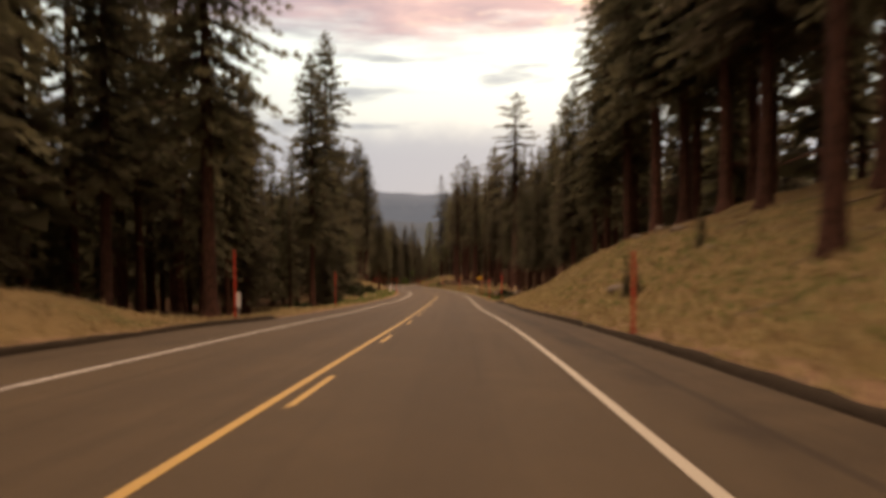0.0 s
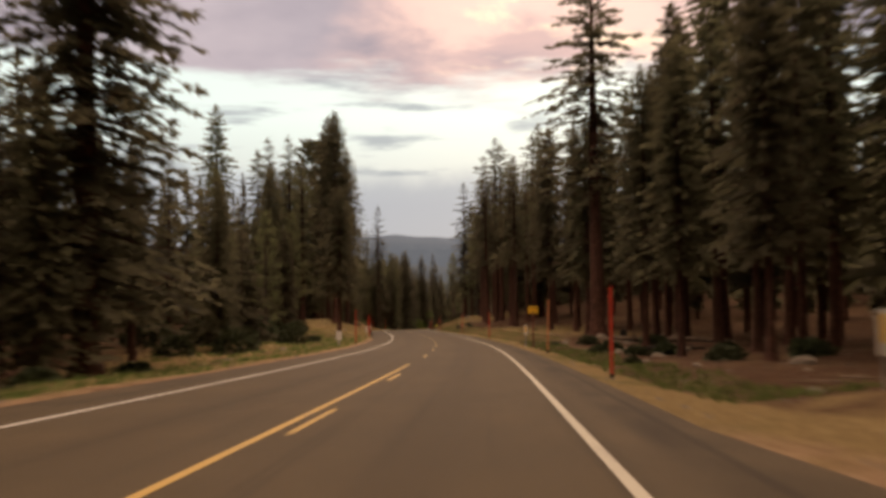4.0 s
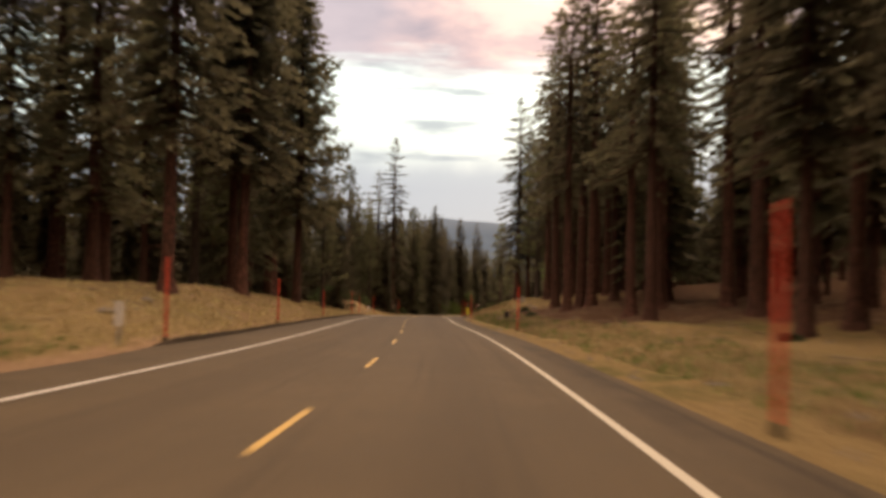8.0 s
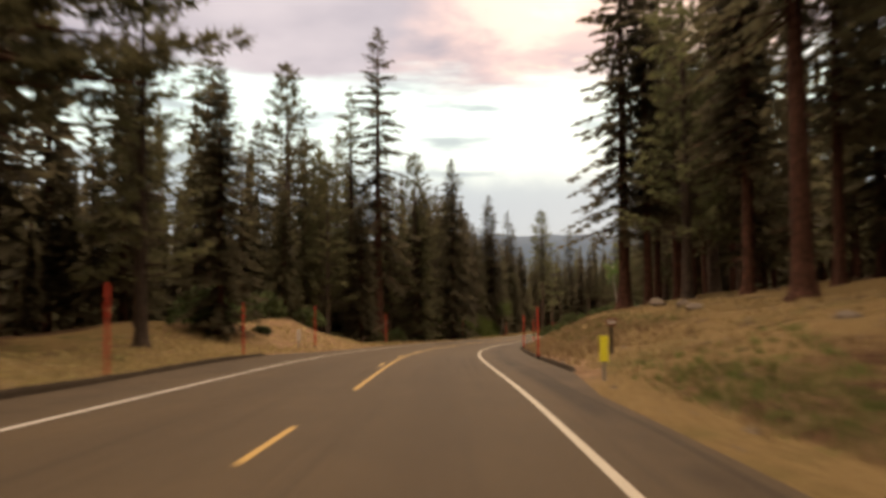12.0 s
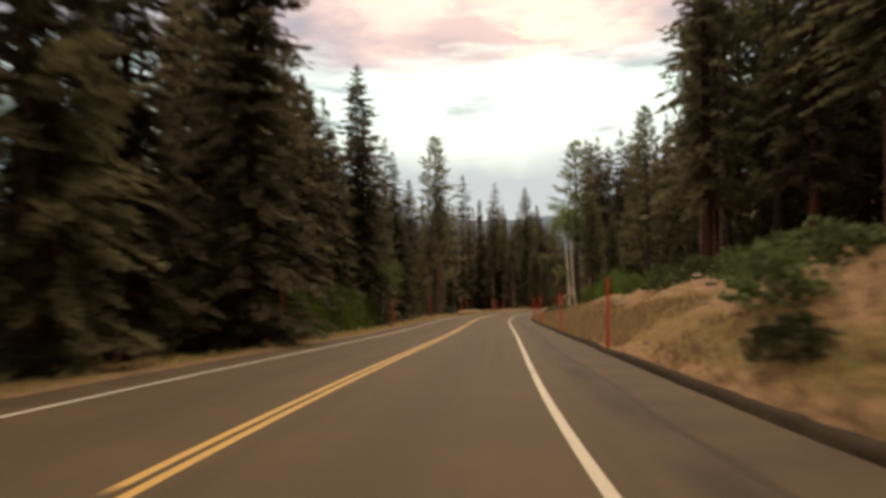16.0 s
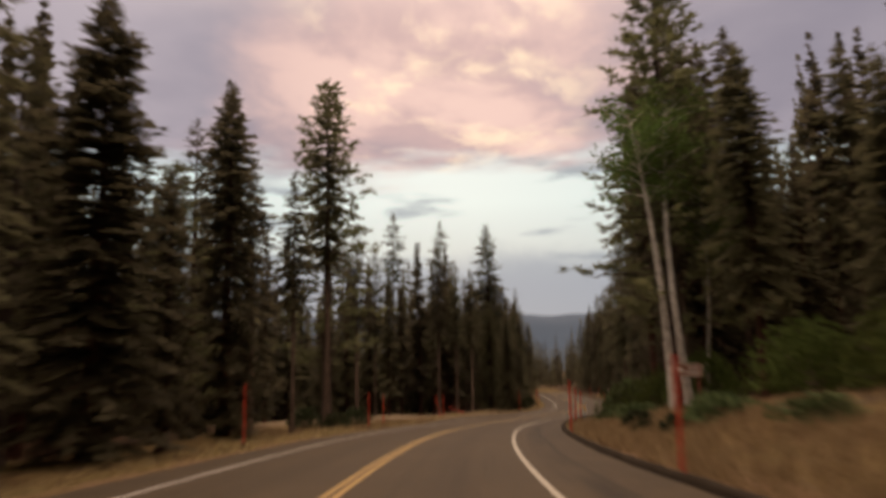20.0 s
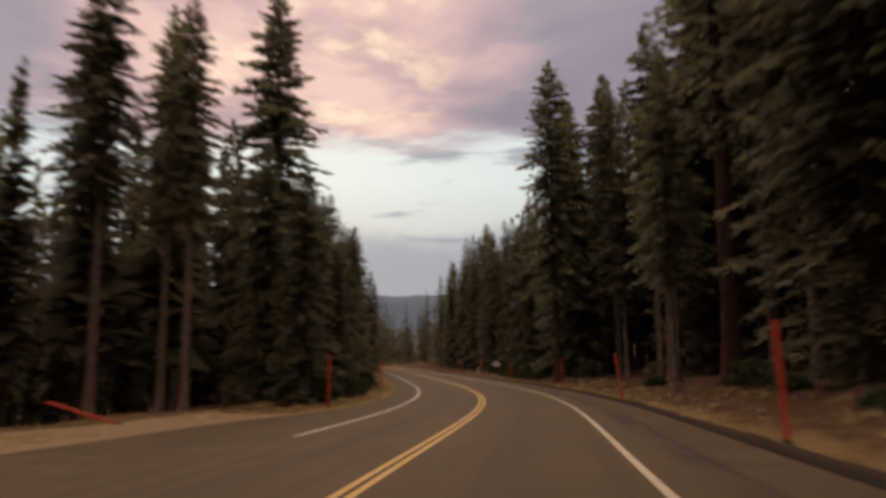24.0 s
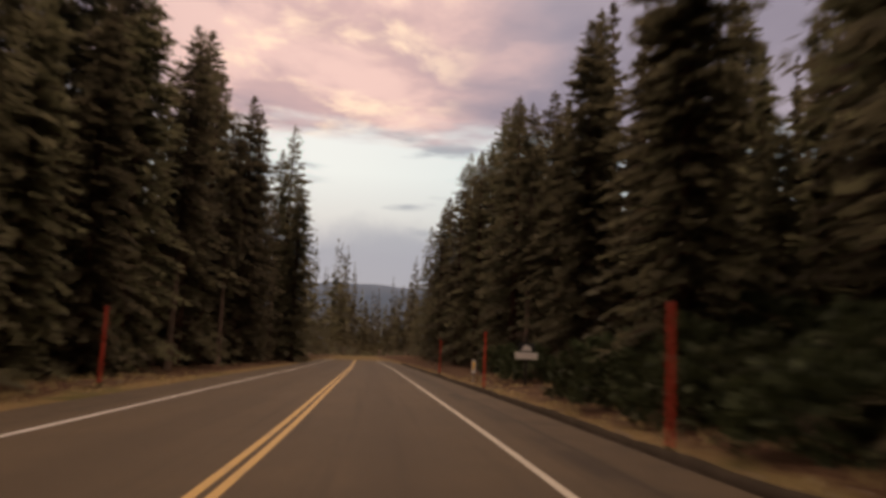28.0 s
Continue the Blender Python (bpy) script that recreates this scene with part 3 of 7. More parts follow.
tagged(side_road, "pale worn asphalt side road leaving the bend", "road", kind="structure")

# far forested ridges that close the valley
def ridge(name, y, half, base, hts, mat, label):
    xs_ = np.linspace(-half, half, 121)
    h = np.interp(xs_, np.linspace(-half, half, len(hts)), hts)
    h = h + 5 * np.sin(xs_ * 0.011) + 3 * np.sin(xs_ * 0.031 + 1) + 1.2 * np.sin(xs_ * 0.13)
    depth = np.array([0, 300, 620, 700])
    prof = np.array([0.0, 0.72, 1.0, 0.9])
    X = np.repeat(xs_[None, :], 4, 0)
    Y = y + depth[:, None] + 60 * np.sin(X * 0.004)
    Z = base + prof[:, None] * (h[None, :] - base)
    ob = sheet(name, X, Y, Z, X, Y, mat)
    return tagged(ob, label, "ridge", kind="structure")


# the blue of aerial haze is mixed into both ridges' forest colours
RIDGE = stone_like("forest_haze_in_colour", (0.051, 0.0778, 0.112), (0.068, 0.0978, 0.137), (0.0892, 0.122, 0.163), 0.02, 1.0, 0.2, 0.004)
RIDGE_2 = stone_like("dark_forest_haze_in_colour", (0.0259, 0.0399, 0.0572), (0.0389, 0.0568, 0.077), (0.0561, 0.0778, 0.0986), 0.03, 1.0, 0.2, 0.008)
ridge("backdrop", 2900, 3200, -80, [120, 140, 150, 165, 185, 170, 180, 190, 150, 120], RIDGE, "distant forested ridge under the clouds, blue haze in its colour")
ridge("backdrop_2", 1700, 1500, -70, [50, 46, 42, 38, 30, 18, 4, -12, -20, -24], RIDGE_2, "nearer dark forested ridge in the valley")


# ---------------------------------------------------------------- trees
def tube(path, radii, n=8, jitter=0.0, rng=None):
    """A tapered tube along a path: vertices and quads."""
    path = np.asarray(path, float)
    v, f = [], []
    for i, (p, r) in enumerate(zip(path, radii)):
        a = path[min(i + 1, len(path) - 1)] - path[max(i - 1, 0)]
        a = a / np.linalg.norm(a)
        s = np.cross(a, (0.31, 0.95, 0.05) if abs(a[2]) > 0.5 else (0, 0, 1))
        s /= np.linalg.norm(s)
        t = np.cross(a, s)
        for k in range(n):
            g = 2 * math.pi * k / n
            rr = r * (1 + (rng.uniform(-jitter, jitter) if rng is not None else 0))
            v.append(p + rr * (math.cos(g) * s + math.sin(g) * t))
    for i in range(len(path) - 1):
        for k in range(n):
            k2 = (k + 1) % n
            f.append((i * n + k, i * n + k2, (i + 1) * n + k2, (i + 1) * n + k))
    return v, f


def kites(base, along, side, length, width):
    """Pointed leaf-like blades, one per row of the arrays."""
    m1 = base + along * (length * 0.45)[:, None]
    v = np.stack([base, m1 + side * (width / 2)[:, None], base + along * length[:, None], m1 - side * (width / 2)[:, None]], 1).reshape(-1, 3)
    f = np.arange(len(v)).reshape(-1, 4)
    return v, f


def forks(base, along, side, length, width):
    """Needle sprays: three slim pointed fans on each twig, as triangles."""
    w = (width * 0.56)[:, None]
    ln = length[:, None]
    tris = []
    for turn, start, reach in ((0.0, 0.0, 1.0), (0.62, 0.12, 0.74), (-0.62, 0.22, 0.70)):
        d = along * math.cos(turn) + side * math.sin(turn)
        n = side * math.cos(turn) - along * math.sin(turn)
        p = base + along * ln * start
        q = p + d * ln * reach * 0.45
        tris.append(np.stack([p - n * w * 0.45, q + n * w * 0.62, p + d * ln * reach], 1))
    v = np.stack(tris, 1).reshape(-1, 3)
    return v, np.arange(len(v)).reshape(-1, 3)


def unit(a):
    return a / np.maximum(np.linalg.norm(a, axis=-1, keepdims=True), 1e-9)


def trunk_mesh(rng, height, r0, bend=0.15, n=10):
    zz = np.array([-0.6, 0.0, 0.25, 0.8, 2.0, 4.0, *np.linspace(6, height, 9)])
    zz = zz[zz <= height]
    b = rng.uniform(-1, 1, 2) * bend
    path = np.stack([b[0] * np.sin(zz / height * 3.0), b[1] * np.sin(zz / height * 2.3 + 0.4) - b[1] * math.sin(0.4), zz], 1)
    flare = 1 + 0.75 * np.exp(-np.maximum(zz, 0) / 0.5)
    radii = r0 * flare * np.maximum(1 - zz / height, 0.02) ** 0.75
    return tube(path, radii, n, 0.07, rng)


def conifer(name, seed, height, crown0, width, mats, r0, gap=0.42, per=6, blades=9, top_pow=0.58, droop=0.35, tuft=0.0, ragged=0.25, stubs=8, fine=True, bulk=1.0):
    """A tree > trunk, crown, dead branches."""
    rng = np.random.default_rng(seed)
    tree = new(name)
    tv, tf = trunk_mesh(rng, height * 0.985, r0)
    P, A, S, L, W = [], [], [], [], []
    lv, lf = [], []
    z = crown0
    while z < height - 0.15:
        u = (height - z) / (height - crown0)
        reach = width * min(1.0, u ** top_pow * 1.02 + 0.03) * (0.72 + 0.28 * math.sin(min(1, (1 - u) * 6 + 0.35) * math.pi / 2))
        k = per + int(rng.integers(-1, 2))
        turn = rng.uniform(0, 6.28)
        for j in range(max(k, 3)):
            g = turn + 6.283 * j / k + rng.normal(0, 0.25)
            ln = max(0.18, reach * rng.uniform(1 - ragged * 1.7, 1 + ragged))
            if rng.random() < ragged * 0.35:
                continue
            rise = 0.55 - (0.55 + droop) * min(1, u * 1.6) + rng.normal(0, 0.10)
            d0 = np.array([math.cos(g), math.sin(g), rise])
            d0 /= np.linalg.norm(d0)
            sd = np.array([-math.sin(g), math.cos(g), 0.0])
            z0 = z + rng.normal(0, gap * 0.25)
            if ln > 1.1 and u > 0.3 and j % 2 == 0:
                tip = np.array([0, 0, z0]) + d0 * ln * 0.8
                a, b = tube([(0, 0, z0), tuple((np.array([0, 0, z0]) + tip) / 2 + np.array([0, 0, -0.04 * ln])), tuple(tip)], [0.03 + 0.016 * ln, 0.02 + 0.008 * ln, 0.008], 3)
                lf += [tuple(i + len(lv) for i in q) for q in b]
                lv += a
            nb = max(4, int(1.7 * blades * min(1.2, 0.35 + ln / width)))
            fr_ = (np.arange(nb) + 0.6) / nb * 0.88 + 0.10
            fr_ = np.clip(fr_ + rng.normal(0, 0.04, nb), 0.05, 1.0)
            if tuft:
                fr_ = 0.35 + 0.65 * fr_
            p = np.array([0, 0, z0]) + d0 * (ln * fr_)[:, None]
            p[:, 2] -= droop * 0.35 * ln * fr_ ** 2 - tuft * 0.25 * ln * fr_ ** 2
            sgn = np.where(np.arange(nb) % 2 == 0, 1.0, -1.0)
            spread = rng.uniform(0.5, 1.15, nb) * sgn
            if tuft:
                al = unit(d0 * 0.7 + rng.normal(0, 0.75, (nb, 3)) + np.array([0, 0, 0.25]))
                le = rng.uniform(0.55, 1.0, nb) * tuft * (0.6 + 0.4 * ln / width)
            else:
                al = unit(d0 + sd * spread[:, None] + np.stack([0 * spread, 0 * spread, rng.normal(-0.14, 0.14, nb)], 1))
                le = np.clip(ln * (0.50 - 0.28 * fr_), 0.15, 0.52) * rng.uniform(0.65, 1.25, nb) * bulk
            al[-1] = unit(d0 + np.array([0, 0, -droop * 0.4 + tuft * 0.3]))
            n_ = unit(np.cross(al, np.array([0, 0, 1.0])) + rng.normal(0, 0.35, (nb, 3)))
            P.append(p), A.append(al), S.append(n_), L.append(le), W.append(le * rng.uniform(0.42, 0.66, nb) * (0.75 if tuft else 1.0))
        z += gap * (0.75 + 0.5 * rng.random()) * (0.6 + 0.4 * u)
    # leader
    nt = 7
    al = unit(np.stack([rng.normal(0, 0.35, nt), rng.normal(0, 0.35, nt), np.ones(nt)], 1))
    P.append(np.stack([0 * np.arange(nt), 0 * np.arange(nt), height - 0.7 + 0.1 * np.arange(nt)], 1)), A.append(al), S.append(unit(np.cross(al, [1.0, 0.3, 0])))
    L.append(np.full(nt, 0.45)), W.append(np.full(nt, 0.14))
    v, f = (forks if fine else kites)(*[np.concatenate(q) for q in (P, A, S, L, W)])
    crown = mesh_ob("crown", v, f, mats[1], tree, smooth_faces=False)
    # dead stubs below the crown
    for j in range(stubs):
        z0 = rng.uniform(min(2.0, crown0 * 0.5), crown0 + 1.5)
        g = rng.uniform(0, 6.28)
        ln = rng.uniform(0.5, 1.9)
        e = (math.cos(g) * ln, math.sin(g) * ln, z0 - rng.uniform(-0.1, 0.45) * ln)
        a, b = tube([(0, 0, z0), e], [0.035, 0.01], 3)
        lf += [tuple(i + len(lv) for i in q) for q in b]
        lv += a
    tf = tf + [tuple(i + len(tv) for i in q) for q in lf]
    mesh_ob("trunk", tv + lv, tf, mats[0], tree)
    return tree


# parent trees stand far below the ground sheet's edge, behind the start
KINDS = {}


def kind_of(key, label, tree, height):
    tagged(tree, label, "tree")
    KINDS[key] = (tree, height, [])
    tree.matrix_world = pose(0, -1, 0)


FIR = (BARK_RED, NEEDLES)
kind_of("fir_a", "tall dark fir with layered drooping branches", conifer("fir_tree", 1, 26, 2.6, 3.2, FIR, 0.34, gap=0.44, per=7, blades=13), 26)
kind_of("fir_b", "narrow dark fir with dense branches down to the ground", conifer("narrow_fir_tree", 2, 23, 1.0, 2.9, FIR, 0.27, gap=0.42, per=7, blades=14), 23)
kind_of("fir_c", "tall fir with a bare red-brown lower trunk", conifer("tall_fir_tree", 3, 30, 8.5, 3.3, FIR, 0.29, gap=0.44, per=7, blades=13, stubs=14), 30)
kind_of("fir_e", "old fir with a bare thick red trunk and high open crown", conifer("old_fir_tree", 14, 32, 12.5, 3.6, FIR, 0.40, gap=0.62, per=6, blades=12, ragged=0.42, stubs=26), 32)
kind_of("fir_d", "slim fir with open ragged layers of branches", conifer("ragged_fir_tree", 4, 24, 4.5, 2.4, FIR, 0.28, gap=0.58, ragged=0.4, per=6, blades=11), 24)
kind_of("pine_a", "old pine with a thick red trunk and open tufted crown", conifer("old_pine_tree", 5, 36, 9.5, 9.0, (BARK_RED, NEEDLES_PINE), 0.78, gap=0.75, per=7, blades=46, top_pow=0.55, droop=0.15, tuft=1.15, ragged=0.35, stubs=12), 36)
kind_of("pine_b", "slender pine with upswept tufted branches", conifer("pine_tree", 6, 20, 3.6, 2.8, (BARK_GREY, NEEDLES_PINE), 0.24, gap=0.5, per=6, blades=12, top_pow=0.6, droop=0.0, tuft=0.6, ragged=0.35), 20)
kind_of("lodge_a", "slim lodgepole with a bare pale trunk", conifer("lodgepole_tree", 7, 22, 7.5, 2.1, (BARK_PALE, NEEDLES), 0.17, gap=0.46, per=6, blades=12, ragged=0.35), 22)
kind_of("lodge_b", "tall lodgepole with a long bare orange-grey trunk", conifer("bare_lodgepole_tree", 15, 24, 11.5, 1.9, (BARK_PALE, NEEDLES), 0.19, gap=0.44, per=6, blades=12, ragged=0.32, stubs=22), 24)
kind_of("young", "young bushy fir reaching down to the ground", conifer("young_fir_tree", 8, 7, 0.2, 1.5, FIR, 0.09, gap=0.26, stubs=0), 7)
kind_of("fir_a2", "dark fir with layered branches in the second row", conifer("fir_tree", 11, 26, 3.0, 3.2, FIR, 0.32, gap=0.55, per=6, blades=8, bulk=1.3, stubs=4), 26)
kind_of("fir_b2", "narrow dark fir in the second row of the wood", conifer("narrow_fir_tree", 12, 23, 1.4, 2.6, FIR, 0.27, gap=0.55, per=6, blades=7, bulk=1.3, stubs=4), 23)
kind_of("fir_c2", "tall fir with a bare trunk standing behind others", conifer("tall_fir_tree", 13, 30, 9.0, 3.2, FIR, 0.28, gap=0.56, per=6, blades=8, bulk=1.3, stubs=8), 30)
PLACED = []


def tree_at(key, x, y, height, turn=None, lean=0.0, sink=0.05, wide=1.18):
    tree, h0, used = KINDS[key]
    rng = random.Random(int(x * 131) * 7919 + int(y * 131))
    s = height / h0
    m = Matrix.Translation((x, y, float(land(x, y)) - sink)) @ Euler((radians(lean), 0, radians(rng.uniform(0, 360) if turn is None else turn))).to_matrix().to_4x4() @ Matrix.Diagonal((s * wide, s * wide, s, 1))
    if not used:
        tree.matrix_world = m
        ob = tree
    else:
        ob = copy_thing(tree, Matrix.Identity(4))
        ob.matrix_basis = m
    used.append(ob)
    PLACED.append((x, y))
    return ob


def grove(key, *xyh):
    """Trees of one kind: x, y and height for each."""
    for i in range(0, len(xyh), 3):
        tree_at(key, *xyh[i:i + 3])


grove("fir_c2", 20.4, -35.0, 29.8, 16.5, -34.0, 27.0, 20.2, -28.9, 23.4, 16.4, -28.6, 27.5, 18.2, -25.3, 28.5, -24.2, -22.1, 24.1, 20.0, -20.9, 30.8, 20.4, -13.9, 30.6, -25.7, -13.3, 30.7, 17.7, -10.3, 28.8, -26.6, -7.3, 27.5, 17.8, -1.7, 24.7)
grove("fir_c2", 17.0, 2.0, 29.9, -25.2, 5.7, 30.2, 18.0, 5.7, 27.7, -22.4, 9.5, 23.5, 21.3, 14.4, 26.8, -24.9, 16.4, 31.9, 22.2, 18.5, 27.5, -21.8, 24.5, 25.9, 20.0, 29.9, 26.0, 18.9, 34.4, 24.7, -18.4, 42.1, 24.5, 22.3, 47.2, 26.8)
grove("fir_c2", -21.0, 64.0, 22.2, 18.7, 66.8, 23.5, -19.7, 68.2, 19.4, 18.5, 74.4, 28.6, 18.0, 79.0, 25.1, -20.1, 82.5, 14.8, 18.4, 83.7, 21.2, 14.9, 85.0, 18.0, 17.6, 87.8, 21.7, 17.5, 92.1, 21.1, 15.6, 97.0, 20.6, -19.5, 98.2, 12.9)
grove("fir_c2", -20.0, 110.8, 12.3, -28.6, 151.5, 24.2, -26.0, 156.5, 22.9)
grove("fir_c2", -33.0, 181.8, 29.8, -34.5, 196.6, 30.2, 6.5, 200.3, 24.7, 10.4, 232.9, 27.4, 11.7, 236.5, 30.6, 17.1, 270.1, 26.2, 31.5, 348, 31.9, 46.0, 374.7, 29.7, 46.6, 386.5, 26.1)
grove("fir_c2", 54.2, 402.8, 31.8)
grove("fir_a2", -23.6, -34.8, 27.1, -26.0, -17.3, 31.9, -25.5, -1.7, 31.9, -22.7, 2.8, 24.0, -21.1, 28.9, 30.9, -22.8, 33.0, 23.1, -17.7, 53.2, 18.7, -18.1, 73.2, 17.0, -23.0, 104.3, 14.1, -21.4, 117.9, 13.2, -30.7, 165, 25.8, -34.2, 209, 19.1)
grove("fir_a2", 7.0, 215.6, 24.2, 15.5, 242, 30.3, 16.5, 256.3, 23.1, 16.3, 264.7, 27.5, -22.5, 268.3, 21.8, 16.2, 274, 23.8, -22.0, 285.1, 25.3, -20.3, 289.7, 21.4, -15.5, 320.2, 15.2, 63.7, 445.9, 26.0, 60.5, 449.6, 25.4, 65.4, 452.7, 24.6)
grove("fir_a2", 63.3, 459.5, 25.1, 62.3, 463.5, 23.3, 71.7, 472.8, 23.7, 65.4, 479.1, 22.9, 67.3, 485.4, 23.5, 78.4, 505.9, 25.7)
grove("fir_c", -19.3, -29.2, 25.5, 12.6, -27.6, 24.2, 13.5, -23.9, 24.3, 14.7, -19.5, 25.4, 14.4, -14.0, 25.7, -20.3, -9.8, 28.8, 13.7, -7.9, 28.7, -19.8, -5.7, 24.7, 14.1, -3.7, 23.3, 13.1, 2.7, 30.6, -18.2, 5.1, 26.7, 13.1, 6.7, 29.7)
grove("fir_c", 15.6, 11.2, 27.2, 16.7, 15.6, 29.2, 17.4, 19.5, 26.3, 13.3, 20.4, 24.7, 16.3, 25.7, 29.1, 13.9, 30.2, 27.9, -16.1, 33.1, 24.9, -11.4, 33.9, 30.0, 14.7, 36.2, 28.7, 17.3, 38.8, 28.9, 14.8, 42.8, 30.0, 17.4, 43.2, 30.0)
grove("fir_c", 13.4, 43.7, 31.0, -14.7, 47.2, 16.6, 17.5, 48.2, 28.2, 13.8, 51.9, 30.6, 12.3, 56.5, 15.9, 16.0, 58.3, 30.0, 14.3, 60.5, 29.0, 12.0, 64.3, 19.3, 11.9, 68.6, 12.9, -13.3, 70.2, 25.5, 13.7, 73.5, 15.5, 10.5, 77.6, 12.7)
grove("fir_c", 12.1, 82.6, 14.4, 10.7, 87.5, 14.6, 11.0, 95.3, 16.0, -15.5, 140, 25.6, -23.3, 140.2, 19.2)
grove("fir_c", -18.7, 155.9, 31.0, -19.9, 157.2, 30.0, -19.3, 169.1, 29.0, -27.7, 173.4, 25.2, -26.0, 180.9, 23.4)
grove("fir_c", 4.4, 207.1, 27.2, 1.0, 220.3, 27.0, 2.7, 226.9, 25.1, 5.1, 231, 28.0, 6.7, 237.3, 27.6, 11.7, 249.7, 29.7, 11.7, 255.8, 29.5, 13.8, 279.3, 26.2, 9.9, 303.3, 13.6, 15.9, 325.8, 24.5)
grove("fir_c", 21.5, 335.6, 26.0, 28.6, 345.1, 26.7, 45.5, 396.6, 26.0)
grove("fir_d", -23.4, -28.2, 24.6, -19.2, -22.5, 23.4, -18.4, -13.0, 31.3, -19.8, 12.3, 31.8, -24.2, 20.7, 25.6, -17.4, 24.1, 31.9, -14.3, 41.2, 15.3, -22.5, 42.0, 30.3, -22.2, 48.0, 25.3, -18.4, 48.2, 28.2, -21.8, 51.7, 25.4, -13.5, 61.0, 10.0)
grove("fir_d", -21.3, 77.8, 22.4, -20.0, 86.3, 13.2, -15.4, 89.3, 11.2, -17.5, 93.3, 11.5, -19.2, 101.9, 11.8, -25.7, 146.6, 24.5, -23.2, 147.3, 24.8, -23.2, 235.5, 32.1, -26.4, 236, 26.8)
grove("fir_a", -22.2, -17.9, 29.8, -18.2, -2.0, 29.4, -19.1, 17.5, 27.9, -14.6, 51.0, 17.5, -16.9, 59.1, 19.9, -15.2, 65.7, 12.5, -13.3, 78.7, 10.3, -16.9, 79.7, 12.5, -13.9, 82.5, 32.2, -13.7, 96.2, 10.5, -20.3, 123.8, 11.5, -21.6, 132.9, 13.9)
grove("fir_a", -30.9, 141.8, 27.8, -24.5, 168.3, 24.4, 12.8, 174.7, 32.9, -11.9, 307.5, 10.9, 57.2, 440, 22.7)
grove("young", -12.5, 72.5, 6.2, -15.0, 99.8, 7.8, -15.2, 105.2, 8.0)
grove("pine_b", -15.5, 111.6, 10.7, -25.5, 126.8, 17.0, -17.7, 128.4, 12.1, -25.2, 162.3, 23.9, -24.6, 195.4, 18.0, 2.3, 212.6, 23.3, 6.3, 222.3, 24.8, -25.1, 224.3, 15.3, -29.2, 225.6, 25.4, -27.2, 228.8, 18.3, -25.5, 239.7, 16.9, -20.4, 240.5, 20.6)
grove("pine_b", -24.2, 244.5, 19.5, -23.8, 262.9, 19.4, -20.0, 264.5, 20.4, 12.5, 267.5, 24.7, 11.1, 272, 31.8, 20.6, 281.6, 24.0, 15.6, 283.3, 24.3, 17.1, 287.6, 26.8, 11.4, 289, 18.4, 16.4, 291.7, 14.2, -18.3, 309, 17.7)
grove("pine_b", -12.7, 311.3, 12.7, -6.8, 338.2, 29.5)
grove("fir_b", -16.3, 120.2, 9.9, -24.8, 203.4, 15.4, -26.4, 217.4, 10.6, -23.0, 227.5, 13.2, -24.4, 231.5, 13.1, -17.9, 252.6, 22.6, -20.5, 255.4, 16.1, -20.7, 259.2, 17.4, -18.1, 268.7, 16.7, -17.5, 281.4, 16.5, -15.5, 286.6, 18.8, -16.1, 290.7, 25.3)
grove("fir_b", -14.7, 295.8, 17.4, 10.3, 296.7, 9.5, -11.2, 316.5, 18.1, 14.9, 317, 20.6, -34.1, 336, 28.3, -31.5, 340.6, 29.4, -30.3, 344.7, 25.8, 27.3, 348.9, 24.2)
grove("fir_b", -21.9, 364, 23.8, 41.0, 370.5, 29.7, 15.7, 370.9, 12.7, 14.4, 375.7, 14.7, 19.4, 380.7, 9.8, 15.4, 381, 27.5, 19.6, 387.7, 13.6, 42.5, 389.5, 24.5, 21.7, 391.6, 10.8, 44.0, 393.2, 26.4)
grove("fir_b", 48.2, 399.6, 16.5, 24.9, 402.3, 12.0, 45.0, 403.5, 16.4, 48.8, 404, 8.4, 26.6, 407.9, 16.3, 49.9, 409.6, 14.9, 27.6, 412.1, 12.2, 28.8, 417.4, 14.8, 51.5, 419.3, 18.9, 29.5, 424.4, 18.7, 52.5, 424.4, 15.4, 25.3, 427.4, 26.9)
grove("fir_b", 69.6, 427.7, 27.6, 27.9, 428, 25.1, 21.8, 431.8, 26.7, 36.3, 451.5, 23.8, 32.2, 456.7, 32.0, 42.9, 465.3, 19.3)
grove("lodge_a", -30.2, 204, 16.8, -28.9, 210, 19.6, 9.8, 228.6, 30.5, -31.2, 229.7, 16.8, 10.3, 241.4, 23.8, -23.3, 250.5, 13.8, 15.5, 251.1, 23.0, -20.0, 272.7, 19.5, -23.2, 275.2, 24.3, -17.6, 275.9, 17.7, 11.2, 276, 24.3, 17.6, 279.3, 27.9)
grove("lodge_a", 16.3, 295.4, 18.1, -21.5, 295.9, 24.7, 13.2, 300.3, 11.8, -20.1, 302.6, 22.8, 16.5, 306.1, 15.3, 18.6, 313.3, 13.5, 12.1, 313.6, 22.2, 19.8, 318.6, 19.8, 23.5, 322.3, 16.8, 20.2, 324.7, 26.0, 23.8, 326.9, 28.3)
grove("lodge_a", 18.8, 332.3, 27.0, 24.1, 332.4, 26.2, 24.8, 342.2, 20.2, 32.3, 342.5, 24.9, 36.0, 348.5, 26.2, 30.9, 354.2, 24.3)

